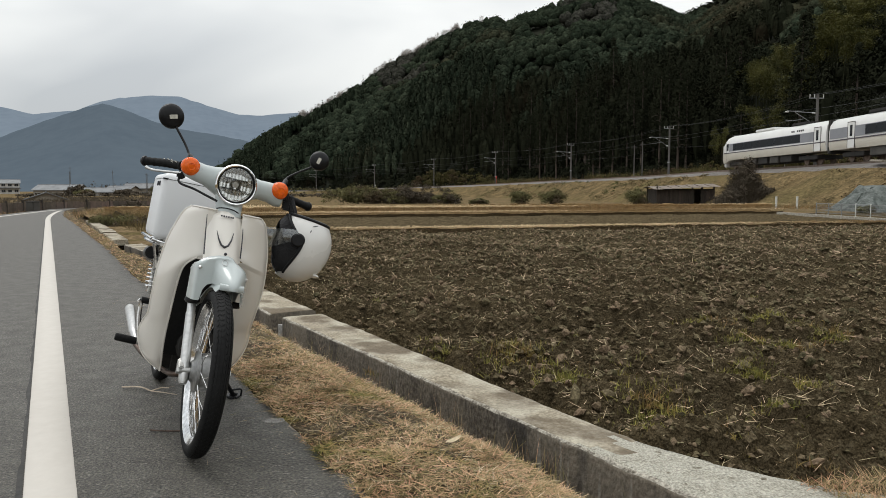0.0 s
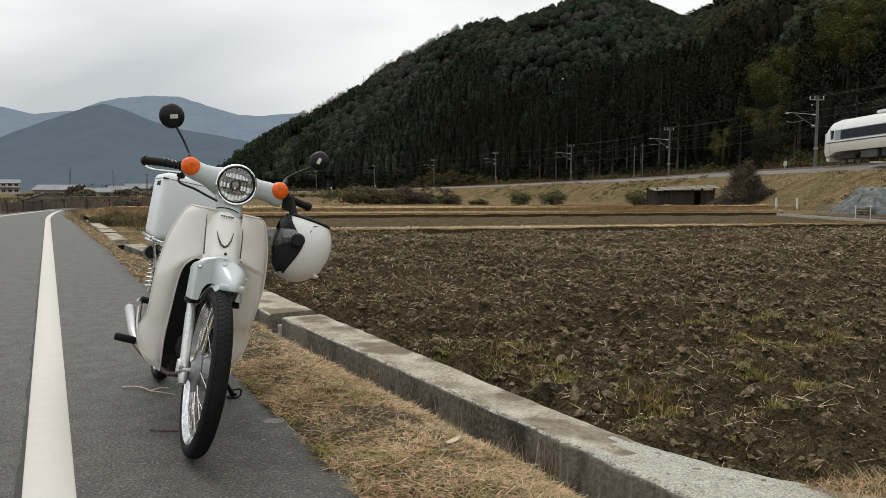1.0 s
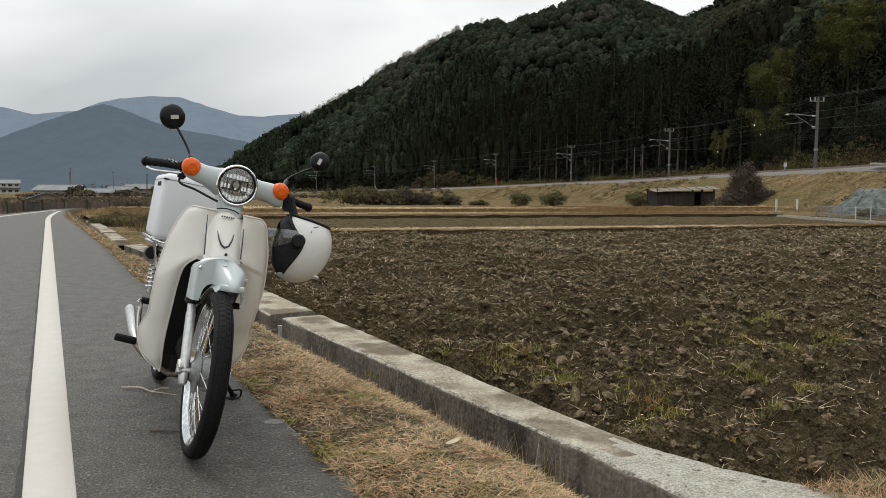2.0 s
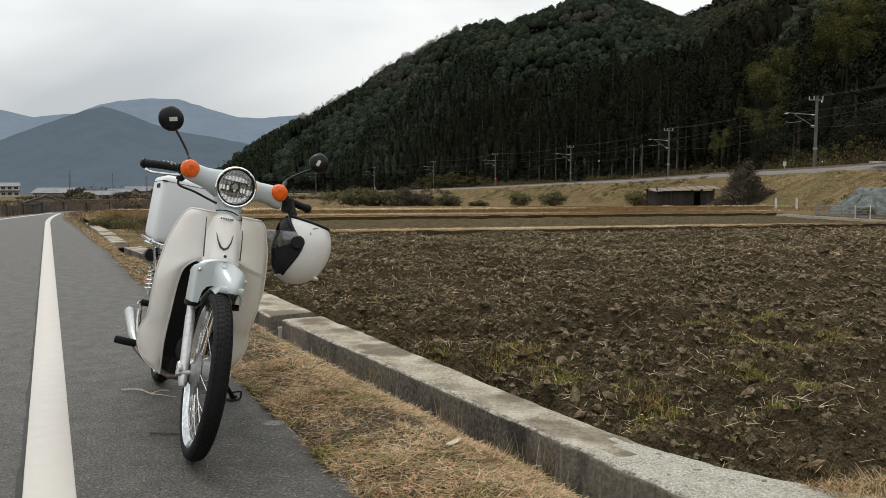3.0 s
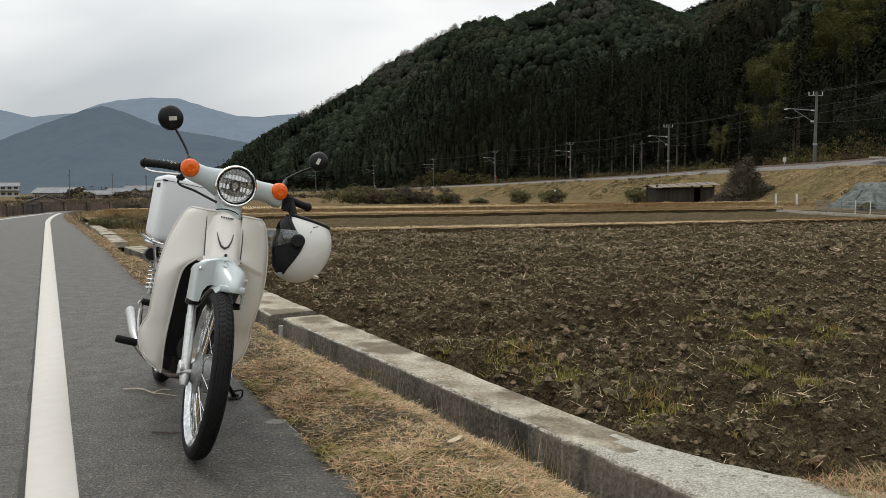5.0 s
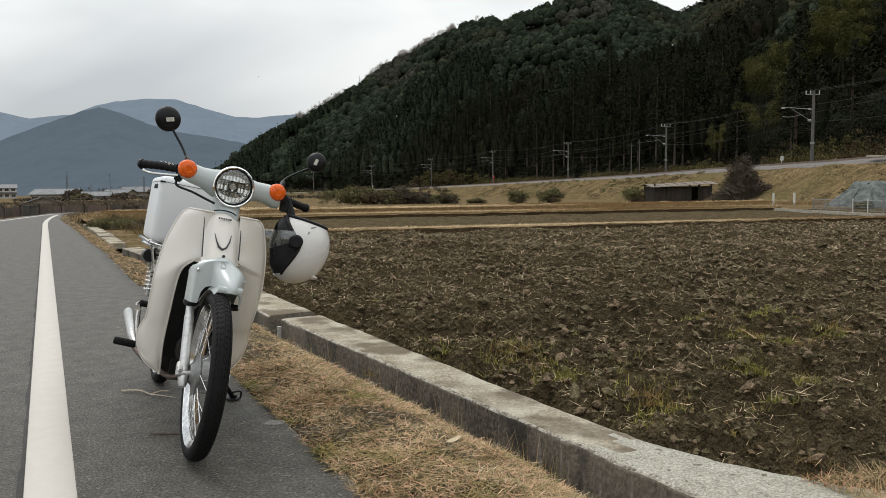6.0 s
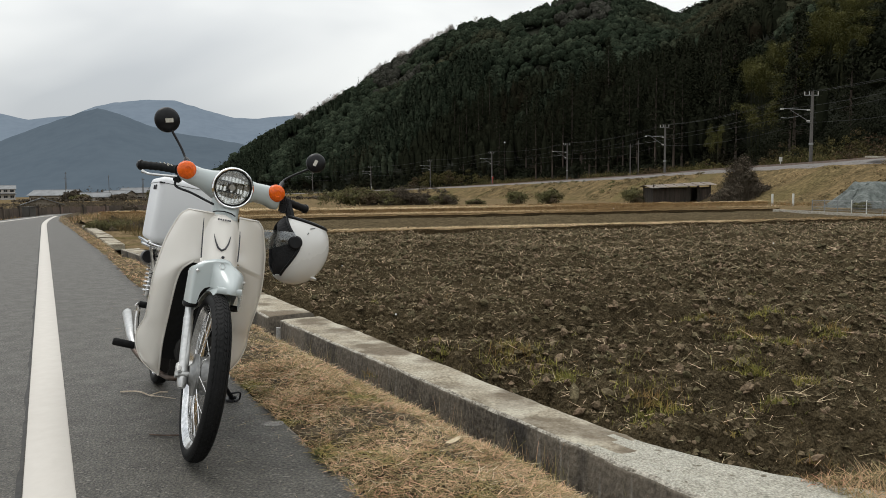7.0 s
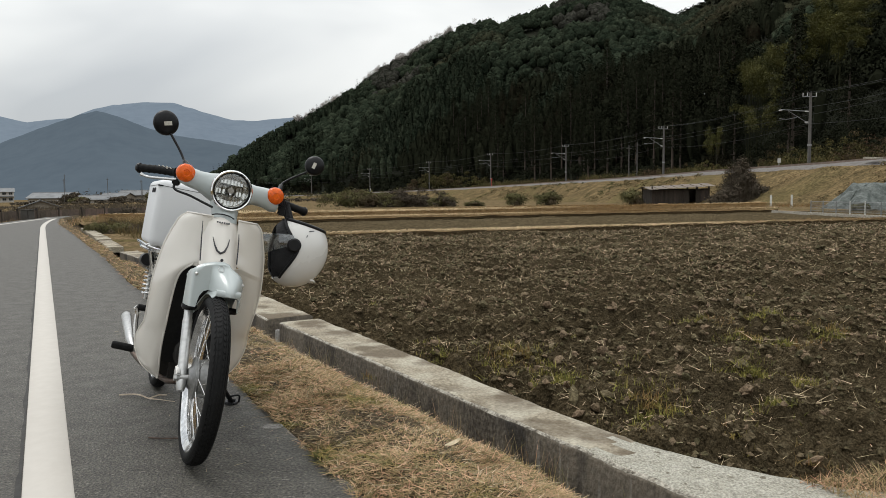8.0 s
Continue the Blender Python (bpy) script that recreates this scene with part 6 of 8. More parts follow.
def make_tarp():
    xs, ys = np.linspace(-2.6, 5.6, 150), np.linspace(-2.2, 2.4, 70)
    xx, yy = np.meshgrid(xs, ys)
    h = 1.62 * np.clip((xx + 2.3 - 0.5 * fbm(yy, xx * 0, 2, 4)) / 1.2, 0, 1) ** 0.7 * np.clip((5.6 - xx) / 1.5, 0, 1) ** 0.7 * np.clip(1.1 - np.abs(yy / 2.2) ** 2.0, 0, 1) ** 0.9
    fold = np.abs(fbm(xx * 3.2 + yy * 2.0, yy * 0.5 - xx * 0.4, 3, 5) - 0.5)
    h = h * (1 - 0.10 * np.abs(np.sin(xx * 3.2 + yy * 2.5 + 2.5 * fbm(xx, yy, 2, 8)))) - 0.5 * fold * (h > 0.02)
    yy = yy + 0.16 * np.sin(xx * 9 + 3 * fbm(xx * 2, yy, 2, 9)) * (h > 0.05) * (yy < 0)
    h = np.maximum(h, -0.05)
    ob = raw("tarpaulin", np.stack([xx, yy, h], -1).reshape(-1, 3), grid_faces(70, 150), M["tarp"], True)
    ob.matrix_basis = place(23.3, 38.4, -0.42, 12)
    tagged(ob, "grey-green tarpaulin draped in folds over a heap", "tarpaulin")


make_tarp()


def trackside_slab(x, y, z, l, w, turn, label):
    bm = bmesh.new()
    box(bm, (l, w, 0.12), pose(0, 0, 0.06), 0.02)
    for v in bm.verts:
        v.co.z += 0.02 * noise.noise(v.co * 2)
    tagged(part("trackside_slab", bm, M["concrete_arris"]), label, "slab").matrix_basis = pose(x, y, z, 0, -4, turn)


trackside_slab(30.0, 50, 2.88, 1.7, 0.5, 86, "pale concrete slab lying on the embankment's edge")
trackside_slab(29.2, 78, 2.35, 2.6, 0.6, 97, "pale board lying beside the ballast")



# ---- village up the valley ----
def make_house(x, y, w, d, h, roof_h, wall, turn, storeys, label, low=-1.6):
    root = empty("house", place(x, y, low, turn))
    tagged(root, label, "house")
    bm = bmesh.new()
    loft(bm, [[Vector((x, y, z)) for y, z in ((-d / 2, 0), (d / 2, 0), (d / 2, h), (0, h + roof_h - 0.1), (-d / 2, h))] for x in (-w / 2, w / 2)])
    part("wall", bm, M[wall], root, smooth=0)
    o = 0.6
    roof = None
    for sy in (-1, 1):
        bm = bmesh.new()
        run, rise = d / 2 + o, roof_h * (d / 2 + o) / (d / 2)
        loft(bm, [[Vector((x, 0, h + roof_h + 0.12)), Vector((x, sy * run, h + roof_h - rise + 0.12)), Vector((x, sy * run, h + roof_h - rise)), Vector((x, 0, h + roof_h))] for x in (-w / 2 - 0.5, w / 2 + 0.5)])
        bmesh.ops.recalc_face_normals(bm, faces=bm.faces)
        roof = part("roof", bm, M["roof_tile"], root, "grey tiled roof", 0)
    bm = bmesh.new()
    tube(bm, [(-w / 2 - 0.4, 0, h + roof_h + 0.06), (w / 2 + 0.4, 0, h + roof_h + 0.06)], 0.16, 8)
    part("ridge", bm, M["roof_tile"], roof)
    for st in range(storeys):
        n = max(2, int(w / 2.6))
        for i in range(n):
            bm = bmesh.new()
            xx = -w / 2 + (i + 0.5) * w / n
            zz = 1.4 + st * 2.7
            box(bm, (1.5, 0.08, 1.1), pose(xx, -d / 2 - 0.02, zz))
            win = part("window", bm, M["train_glass"], root)
            bm = bmesh.new()
            for dz in (-0.57, 0.57):
                box(bm, (1.64, 0.10, 0.07), pose(xx, -d / 2 - 0.03, zz + dz))
            for dx in (-0.78, 0, 0.78):
                box(bm, (0.06, 0.10, 1.1), pose(xx + dx, -d / 2 - 0.03, zz))
            part("frame", bm, M["plaster"], win)
    if storeys > 1:
        bm = bmesh.new()
        box(bm, (w + 1.2, 1.4, 0.18), pose(0, -d / 2 - 0.7, 2.75, 14))
        part("eave", bm, M["roof_tile"], root)


make_house(-206.0, 340, 13, 8, 5.0, 1.6, "plaster", 31, 2, "white two-storey village house with a grey tiled roof", -0.55)
make_house(-58.6, 107, 7, 4.6, 2.5, 0.85, "plaster_tan", 119, 1, "tan gabled house with a grey tiled roof", -2.75)
make_house(-119.0, 226, 13, 8, 2.8, 1.5, "plaster_tan", 2, 1, "long low house with a grey roof")
make_house(-106.0, 240, 8, 8, 2.8, 1.2, "plaster_tan", -3, 1, "small pale house with a grey roof")
make_house(-100.5, 250, 16, 8, 3.4, 1.5, "plaster_tan", 5, 1, "long low tan house among trees")
make_house(-86.0, 236, 12, 8, 3.2, 1.3, "plaster_tan", -4, 1, "pale low house with a tiled roof")
make_house(-97.0, 205, 7, 5, 2.2, 1.0, "plaster", 20, 1, "small white outbuilding in the village")


def make_brown_fence():
    root = empty("board_fence")
    tagged(root, "low dark brown board fence along the outside of the bend", "fence")
    pts = curve_pts([(-16.6, 22.0, -0.14), (-17.4, 25.5, -0.14), (-18.4, 29.5, -0.14), (-18.8, 34, -0.14), (-18.4, 40, -0.18), (-17.4, 47, -0.2)], 60)
    for i, p in enumerate(pts):
        q = pts[min(i + 1, 60)] if i < 60 else p * 2 - pts[59]
        d = q - p
        ang = math.degrees(math.atan2(d.y, d.x))
        bm = bmesh.new()
        box(bm, (d.length * 0.92, 0.04, 0.44 + 0.04 * math.sin(i * 1.7)), Matrix.Translation(p + Vector((0, 0, 0.26))) @ pose(0, 0, 0, 0, 0, ang))
        part("board", bm, M["brown_fence"], root)
        if i % 4 == 0:
            bm = bmesh.new()
            box(bm, (0.08, 0.08, 0.62), Matrix.Translation(p + Vector((0, -0.06, 0.28))))
            part("post", bm, M["old_wood"], root)


make_brown_fence()
bm = bmesh.new()
box(bm, (0.46, 0.36, 0.56), pose(0, 0, 0.27), 0.03)
box(bm, (0.50, 0.40, 0.05), pose(0, 0, 0.565), 0.01)
tagged(part("roadside_cabinet", bm, M["grey_box"]), "grey metal roadside cabinet by the fence", "cabinet").matrix_basis = place(-17.9, 31.6, -0.16, -20)


def slab(name, s0, s1, n0, n1, z, t, label):
    bm = bmesh.new()
    c = sn((s0 + s1) / 2, (n0 + n1) / 2, z - t / 2)
    box(bm, (s1 - s0, n1 - n0, t), Matrix.Translation(c) @ pose(0, 0, 0, 0, 0, 90 + 28.6), 0.012)
    bmesh.ops.subdivide_edges(bm, edges=bm.edges, cuts=2)
    for v in bm.verts:
        v.co += Vector((noise.noise(v.co * 9), noise.noise(v.co * 9 + Vector((5, 0, 0))), noise.noise(v.co * 7))) * 0.008
    ob = part(name, bm, M["concrete"])
    return tagged(ob, label, "slab", "slabs over the ditch")


slab("ditch_slab", 14.4, 16.85, 0.99, 1.27, -0.02, 0.11, "flat concrete slab bridging the ditch")
slab("ditch_slab", 17.4, 18.9, 1.01, 1.31, -0.03, 0.10, "weathered concrete slab bridging the ditch")
for i in range(3):
    slab("ditch_slab", 19.1 + i * 1.85, 20.9 + i * 1.85, 1.01 - 0.015 * i, 1.30 - 0.03 * i, -0.03, 0.10, "weathered concrete slab bridging the ditch")
bm = bmesh.new()
tube(bm, [sn(5.25, 1.490, -0.45), sn(5.26, 1.490, -0.125)], 0.022, 12)
tagged(part("sluice_pipe", bm, M["insulator"]), "short white pipe standing in the sluice gap", "pipe")


# ---- vegetation ----
M["straw_pale"] = mat("pale_standing_straw", (0.47, 0.36, 0.21), (0.31, 0.225, 0.12), 0.8, scale=0.8, fine=8, per=0.35, island=True, spec=0.1)
RNG = np.random.default_rng(12)


def stuff(ob, label, category):
    return tagged(ob, label, category, kind="stuff")


def crown_cores(centres, sizes, seed):
    """Arrays for lumpy crown bodies, one per centre."""
    bm = bmesh.new()
    bmesh.ops.create_icosphere(bm, subdivisions=1, radius=1)
    bmesh.ops.triangulate(bm, faces=bm.faces)
    bm.verts.ensure_lookup_table()
    base = np.array([tuple(v.co) for v in bm.verts])
    tri = np.array([[v.index for v in f.verts] for f in bm.faces])
    bm.free()
    rng = np.random.default_rng(seed)
    k = len(centres)
    ph = rng.uniform(0, 6.28, (k, 1, 3))
    lump = 1 + 0.16 * np.sin(base[None, :, :1] * 4 + ph[..., :1]) * np.sin(base[None, :, 1:2] * 5 + ph[..., 1:2]) + 0.14 * np.sin(base[None, :, 2:] * 6 + ph[..., 2:]) + rng.normal(0, 0.06, (k, len(base), 1))
    v = centres[:, None] + base[None] * lump * sizes[:, None]
    f = tri[None] + (np.arange(k) * len(base))[:, None, None]
    return v.reshape(-1, 3), f.reshape(-1, 3)


def hill_wood():
    """Crowns all over the near hill, joined; broadleaf rounder, cedars taller, with gaps of brown."""
    k = np.concatenate([RNG.uniform(-0.31, 0.42, 4800), RNG.uniform(0.30, 1.25, 2000), RNG.uniform(-0.28, 0.40, 900)])
    t = np.concatenate([RNG.uniform(0.02, 1.06, 6800) ** 0.85, RNG.uniform(0.01, 0.35, 900)])
    ok = ~((k > 0.415) & (k < 0.68) & (t < np.where(k < 0.49, 0.20, 0.30)) & (RNG.random(len(k)) < np.where(k < 0.49, 0.85, 0.6)))
    k, t = k[ok], t[ok]
    p = hill_point(k, np.minimum(t, 1.0))
    far = np.hypot(p[:, 0], p[:, 1])
    tall = fbm(p[:, 0] * 0.012 + 3, p[:, 1] * 0.012, 3, 33) + np.where(t < 0.3, 0.22, 0) > 0.56
    tall = tall & (t < 0.88)
    r = RNG.uniform(2.0, 3.6, len(k))
    sz = np.stack([r, r, np.where(tall, r * 2.0, r * 1.05)], 1)
    c = p + np.stack([0 * r, 0 * r, np.where(tall, 6.5, 4.0)], 1)
    # wood beyond this distance takes the greens that carry haze in their colour
    near = far < 262 + 160 * (fbm(p[:, 0] * 0.03, p[:, 1] * 0.03, 3, 35) - 0.5)
    for nm, sel, per, leaf, mt, lab in (("hill_broadleaf_wood", ~tall & ~near & (far > 190), 28, 0.5, "leaf_dark", "dense dark evergreen wood over the hillside"), ("hill_broadleaf_wood", ~tall & near & (far > 190), 32, 0.42, "leaf_dark", "dark evergreen trees low on the hillside"),
                                        ("hill_broadleaf_wood", ~tall & (far <= 190), 150, 0.33, "cedar", "dark evergreen trees close behind the railway"),
                                        ("hill_cedar_wood", tall & ~near & (far > 190), 40, 0.5, "leaf_dark", "dark cedar plantation high on the hillside"), ("hill_cedar_wood", tall & near & (far > 190), 90, 0.32, "cedar", "dark cedar plantation on the lower hillside"),
                                        ("hill_cedar_wood", tall & (far <= 190), 140, 0.28, "cedar", "dark cedars low on the hillside behind the railway")):
        s_ = sz[sel] * (np.array([0.72, 0.72, 1.1]) if "cedar" in nm else 1.0)
        v, f, w_ = foliage(c[sel], s_, per, leaf, 3 + per, 0.5, "cedar" in nm)
        stuff(raw(nm, v, f, M[mt], normals=w_), lab, "forest")
    # stands of leafless broadleaf trees high on the slope
    bare = ~tall & (t > 0.70) & (((k > -0.085) & (k < -0.02)) | ((k > 0.16) & (k < 0.235))) & (fbm(p[:, 0] * 0.03, p[:, 1] * 0.03, 2, 37) > 0.42)
    for sel, mt, q in ((tall & near & (far > 190), "cedar", (0.38, 0.38, 0.75)), (tall & (far <= 190), "cedar", (0.25, 0.25, 0.6)), (tall & ~near & (far > 190), "crown_dark", (0.40, 0.40, 0.78)), (~tall & ~bare & (far > 190), "crown_dark", (0.98, 0.98, 0.92)), (~tall & (far <= 190), "cedar", (0.45, 0.45, 0.45)), (bare, "crown_bare", (0.95, 0.95, 0.9))):
        v, f = crown_cores(c[sel], sz[sel] * np.array(q), 77)
        stuff(raw("hill_crowns", v, f, M[mt], q[0] > 0.9), "rounded dark tree crowns over the hillside", "forest")
    # dark undergrowth along the foot of the wood
    ku = RNG.uniform(-0.3, 0.8, 1100)
    pu = hill_point(ku, RNG.uniform(0.0, 0.05, 1100)) + np.array([0, 0, 0.8])
    v, f, w_ = foliage(pu, np.stack([RNG.uniform(0.8, 1.8, 1100), RNG.uniform(0.8, 1.8, 1100), RNG.uniform(0.8, 2.4, 1100)], 1), 64, np.clip(np.hypot(pu[:, 0], pu[:, 1]) * 0.0012, 0.08, 0.3), 5)
    stuff(raw("wood_undergrowth", v, f, M["cedar"], normals=w_), "dark undergrowth at the foot of the wood", "undergrowth")
    # young evergreens that fill the slope beside the bamboo
    ky = RNG.uniform(0.44, 0.78, 300)
    py = hill_point(ky, RNG.uniform(0.0, 0.24, 300)) + np.array([0, 0, 1.8])
    ry = RNG.uniform(1.2, 2.4, 300)
    v, f, w_ = foliage(py, np.stack([ry, ry, ry * RNG.uniform(1.1, 1.9, 300)], 1), 150, 0.14, 15, 0.5)
    stuff(raw("young_evergreens", v, f, M["cedar"], normals=w_), "dark young evergreens on the lower slope", "forest")
    # leafless trees along parts of the ridge
    kk = np.concatenate([RNG.uniform(-0.195, -0.13, 46), RNG.uniform(-0.10, -0.07, 14), RNG.uniform(-0.055, 0.02, 62), RNG.uniform(0.0, 0.06, 8)])
    q = hill_point(kk, RNG.uniform(0.985, 1.03, len(kk))) + np.array([0, 0, 2.4])
    hs = RNG.uniform(6.5, 9.5, len(kk))
    limbs, ln, lean = [], [], []
    for c0, h0 in zip(q, hs):
        m_ = 210
        f = RNG.uniform(0.45, 1.0, m_)
        off = RNG.normal(0, 0.125, (m_, 2)) * h0 * (1.35 - f)[:, None] * 1.5
        limbs.append(np.concatenate([c0[:2] + off, (c0[2] + h0 * f * 0.78 - 0.25 * np.hypot(off[:, 0], off[:, 1]))[:, None]], 1))
        ln.append(RNG.uniform(0.07, 0.18, m_) * h0)
        lean.append(RNG.uniform(0.0, 1.3, m_))
        limbs.append(np.repeat(c0[None] - np.array([0, 0, 2.5]), 3, 0))
        ln.append(np.array([0.9, 0.8, 0.75]) * h0)
        lean.append(RNG.uniform(0.0, 0.15, 3))
    base, ln, lean = np.concatenate(limbs), np.concatenate(ln), np.concatenate(lean)
    stuff(blades("ridge_bare_trees", base, ln, RNG.uniform(0.06, 0.14, len(base)), lean, M["bare_twig"], 8, 2, 0.3), "pale leafless trees along the ridge", "forest")
    # the hill behind
    kx = RNG.uniform(0.26, 0.62, 700)
    yy = RNG.uniform(540, 625, 700)
    el = np.interp(kx, (0.26, 0.30, 0.34, 0.37, 0.41, 0.48, 0.62), (0.20, 0.218, 0.247, 0.262, 0.275, 0.29, 0.30))
    z = el * 620 * np.clip((yy - 420) / 200, 0, 1) ** 1.1
    v3, f3, w3 = foliage(np.stack([kx * yy, yy, z - 3], 1), np.stack([RNG.uniform(3, 5, 700)] * 3, 1), 30, 1.5, 6)
    stuff(raw("back_hill_wood", v3, f3, M["leaf_dark"], normals=w3), "dark wood on the hill behind", "forest")


hill_wood()


def cedar_meshes(seed, h, r, leaf=0.42, layers=230):
    """Trunk and crown of one tall conifer: drooping sprays in a narrow cone."""
    rng = np.random.default_rng(seed)
    bm = bmesh.new()
    tube(bm, [(0, 0, -0.5), (0.05, 0, h * 0.4), (0, 0.05, h * 0.97)], [0.26, 0.18, 0.03], 8)
    for i in range(14):
        a, z = rng.uniform(0, 6.28), h * rng.uniform(0.2, 0.9)
        l = r * (1 - z / h) + 0.4
        tube(bm, [(0, 0, z), (l * 0.6 * math.cos(a), l * 0.6 * math.sin(a), z + 0.1), (l * math.cos(a), l * math.sin(a), z - 0.25)], [0.05, 0.03, 0.01], 5)
    trunk = mesh_of("trunk", bm, M["bark"])
    f = rng.uniform(0.16, 1, layers) ** 0.8
    a = rng.uniform(0, 2 * np.pi, layers)
    rr = (r * (1 - f) ** 0.75 + 0.15) * rng.uniform(0.45, 1.05, layers) * (1 + 0.25 * np.sin(a * 3 + f * 9))
    c = np.stack([rr * np.cos(a), rr * np.sin(a), f * h + 0.2], 1)
    v, q, w_ = foliage(c, np.full((layers, 3), leaf * 1.1), 7, leaf * 0.6, seed + 1, 0.45)
    ob = raw("crown", v, q, M["cedar"], normals=w_)
    me = ob.data
    bpy.data.objects.remove(ob)
    return trunk, me


def tree_thing(name, meshes, m, label, category, group):
    root = empty(name, m)
    tagged(root, label, category, group)
    for nm, me in zip(("trunk", "crown"), meshes):
        ob = new(nm, me)
        ob.parent = root
        if name == "bamboo_clump" and nm == "trunk":
            tagged(ob, "thin dark bamboo stalks", kind="stuff")
    return root


CEDARS = [cedar_meshes(100 + i, h, r) for i, (h, r) in enumerate(((15, 2.3), (18, 2.7), (13, 2.2), (20, 2.6)))]


def cedar_belt():
    rng = random.Random(6)
    made = []
    for i in range(110):
        k = rng.uniform(0.02, 0.415) if i < 100 else rng.uniform(0.48, 0.75)
        t = rng.choice((0.005, 0.02, 0.05, 0.09, 0.14)) + rng.uniform(0, 0.03)
        p = hill_point(np.array(k), np.array(t))
        sc = rng.uniform(0.8, 1.12)
        m = pose(float(p[0]), float(p[1]), float(p[2]) - 0.3, 0, 0, rng.uniform(0, 360)) @ Matrix.Scale(1, 4)
        v = rng.randrange(4)
        root = tree_thing("cedar_tree", CEDARS[v], m, "tall dark cedar at the foot of the wooded hill", "tree", "cedars behind the railway")
        root.scale = (sc, sc, sc * rng.uniform(0.92, 1.1))


cedar_belt()


def bamboo_meshes(seed, h):
    """A clump of culms that arch over at the top, their leaves hanging in sprays along the upper half."""
    rng = np.random.default_rng(seed)
    bm = bmesh.new()
    cs, ls = [], []
    for i in range(10):
        a, lean = rng.uniform(0, 6.28), rng.uniform(1.2, 3.0)
        out = Vector((math.cos(a), math.sin(a), 0))
        b = Vector((rng.uniform(-1.4, 1.4), rng.uniform(-1.4, 1.4), 0))
        top = h * rng.uniform(0.72, 1.0)
        c = curve_pts([b, b + out * lean * 0.15 + Vector((0, 0, top * 0.5)), b + out * lean * 0.45 + Vector((0, 0, top * 0.85)), b + out * lean * 0.85 + Vector((0, 0, top)), b + out * lean * 1.35 + Vector((0, 0, top * 0.93))], 14)
        tube(bm, c, [0.055 - 0.0035 * j for j in range(15)], 5)
        for j in range(46):
            f = rng.uniform(0.38, 1.0) ** 0.8
            q = c[min(14, int(f * 14))]
            w = 0.28 + 0.5 * (1 - f)
            for m_ in range(12):
                cs.append((q.x + rng.normal() * w, q.y + rng.normal() * w, q.z + rng.normal() * 0.25 - 0.25))
                ls.append(rng.uniform(0.14, 0.36))
    trunk = mesh_of("trunk", bm, M["bamboo_stem"])
    cs, ls = np.array(cs), np.array(ls)
    k = len(cs)
    ob = blades("crown", cs, ls, ls * 0.32, rng.uniform(1.0, 2.4, k), M["bamboo_leaf"], seed + 1, 1, 0.5)
    me = ob.data
    bpy.data.objects.remove(ob)
    return trunk, me


BAMBOO = [bamboo_meshes(300 + i, h) for i, h in enumerate((12, 14, 10))]


def bamboo_grove():
    rng = random.Random(9)
    for i in range(26):
        # stands of bamboo with dark wood between them
        k0, t0, dk, dt = rng.choice(((0.435, 0.10, 0.016, 0.05), (0.455, 0.16, 0.02, 0.06), (0.47, 0.10, 0.015, 0.05), (0.505, 0.17, 0.02, 0.07), (0.51, 0.24, 0.02, 0.05), (0.545, 0.27, 0.02, 0.06), (0.57, 0.24, 0.02, 0.06)))
        k, t = rng.gauss(k0, dk), max(0.03, rng.gauss(t0, dt))
        p = hill_point(np.array(k), np.array(t))
        tree_thing("bamboo_clump", BAMBOO[i % 3], pose(float(p[0]), float(p[1]), float(p[2]) - 0.3, 0, 0, rng.uniform(0, 360)), "yellow-green bamboo clump with drooping tips", "bamboo", "bamboo on the slope")
    for x, y in ((44.6, 117.5),):
        tree_thing("bamboo_clump", BAMBOO[2], pose(x, y, 1.6), "small yellow bamboo clump by the railway", "bamboo", "bamboo on the slope").scale = (0.36, 0.36, 0.95)


bamboo_grove()


def make_bush(name, x, y, z, w, d, h, seed, material, label, lumps=26, leaf=0.16, per=60):
    rng = np.random.default_rng(seed)
    a, r = rng.uniform(0, 2 * np.pi, lumps), rng.uniform(0, 1, lumps) ** 0.6
    c = np.stack([np.cos(a) * r * w * 0.42, np.sin(a) * r * d * 0.42, rng.uniform(0.15, 0.78, lumps) * h * (1 - 0.45 * r)], 1)
    v, q, w_ = foliage(c, np.stack([rng.uniform(0.14, 0.26, lumps) * w, rng.uniform(0.14, 0.26, lumps) * d, rng.uniform(0.14, 0.26, lumps) * h], 1), per * (4 if y < 100 else 2), leaf, seed + 1, 0.5)
    root = empty(name, place(x, y, z))
    tagged(root, label, "bush")
    ob = raw("foliage", v, q, material, normals=w_)
    ob.parent = root
    if material is M["bush_brown"] and y < 100:
        k = int(900 * max(1, w * h / 3))
        b = np.stack([rng.normal(0, 0.22, k) * w, rng.normal(0, 0.22, k) * d, rng.uniform(0, 0.62, k) * h], 1)
        b[:, 2] *= np.clip(1.25 - np.hypot(b[:, 0] / w, b[:, 1] / d) * 1.7, 0.1, 1)
        tw = blades("brushwood", b, rng.uniform(0.15, 0.4, k) * h, rng.uniform(0.008, 0.02, k), rng.uniform(0, 0.7, k), M["bush_brown"], seed + 5)
        tw.parent = root
    bm = bmesh.new()
    for i in range(16):
        p = Vector(c[i % lumps])
        tube(bm, curve_pts([(rng.uniform(-0.1, 0.1) * w, rng.uniform(-0.1, 0.1) * d, -0.1), p * 0.6 + Vector((0, 0, 0.1 * h)), p, p + Vector((rng.normal() * 0.1 * w, 0, 0.25 * h))], 8), [0.035 - 0.0035 * j for j in range(9)], 5)
    part("stems", bm, M["bark"], root)
    return root


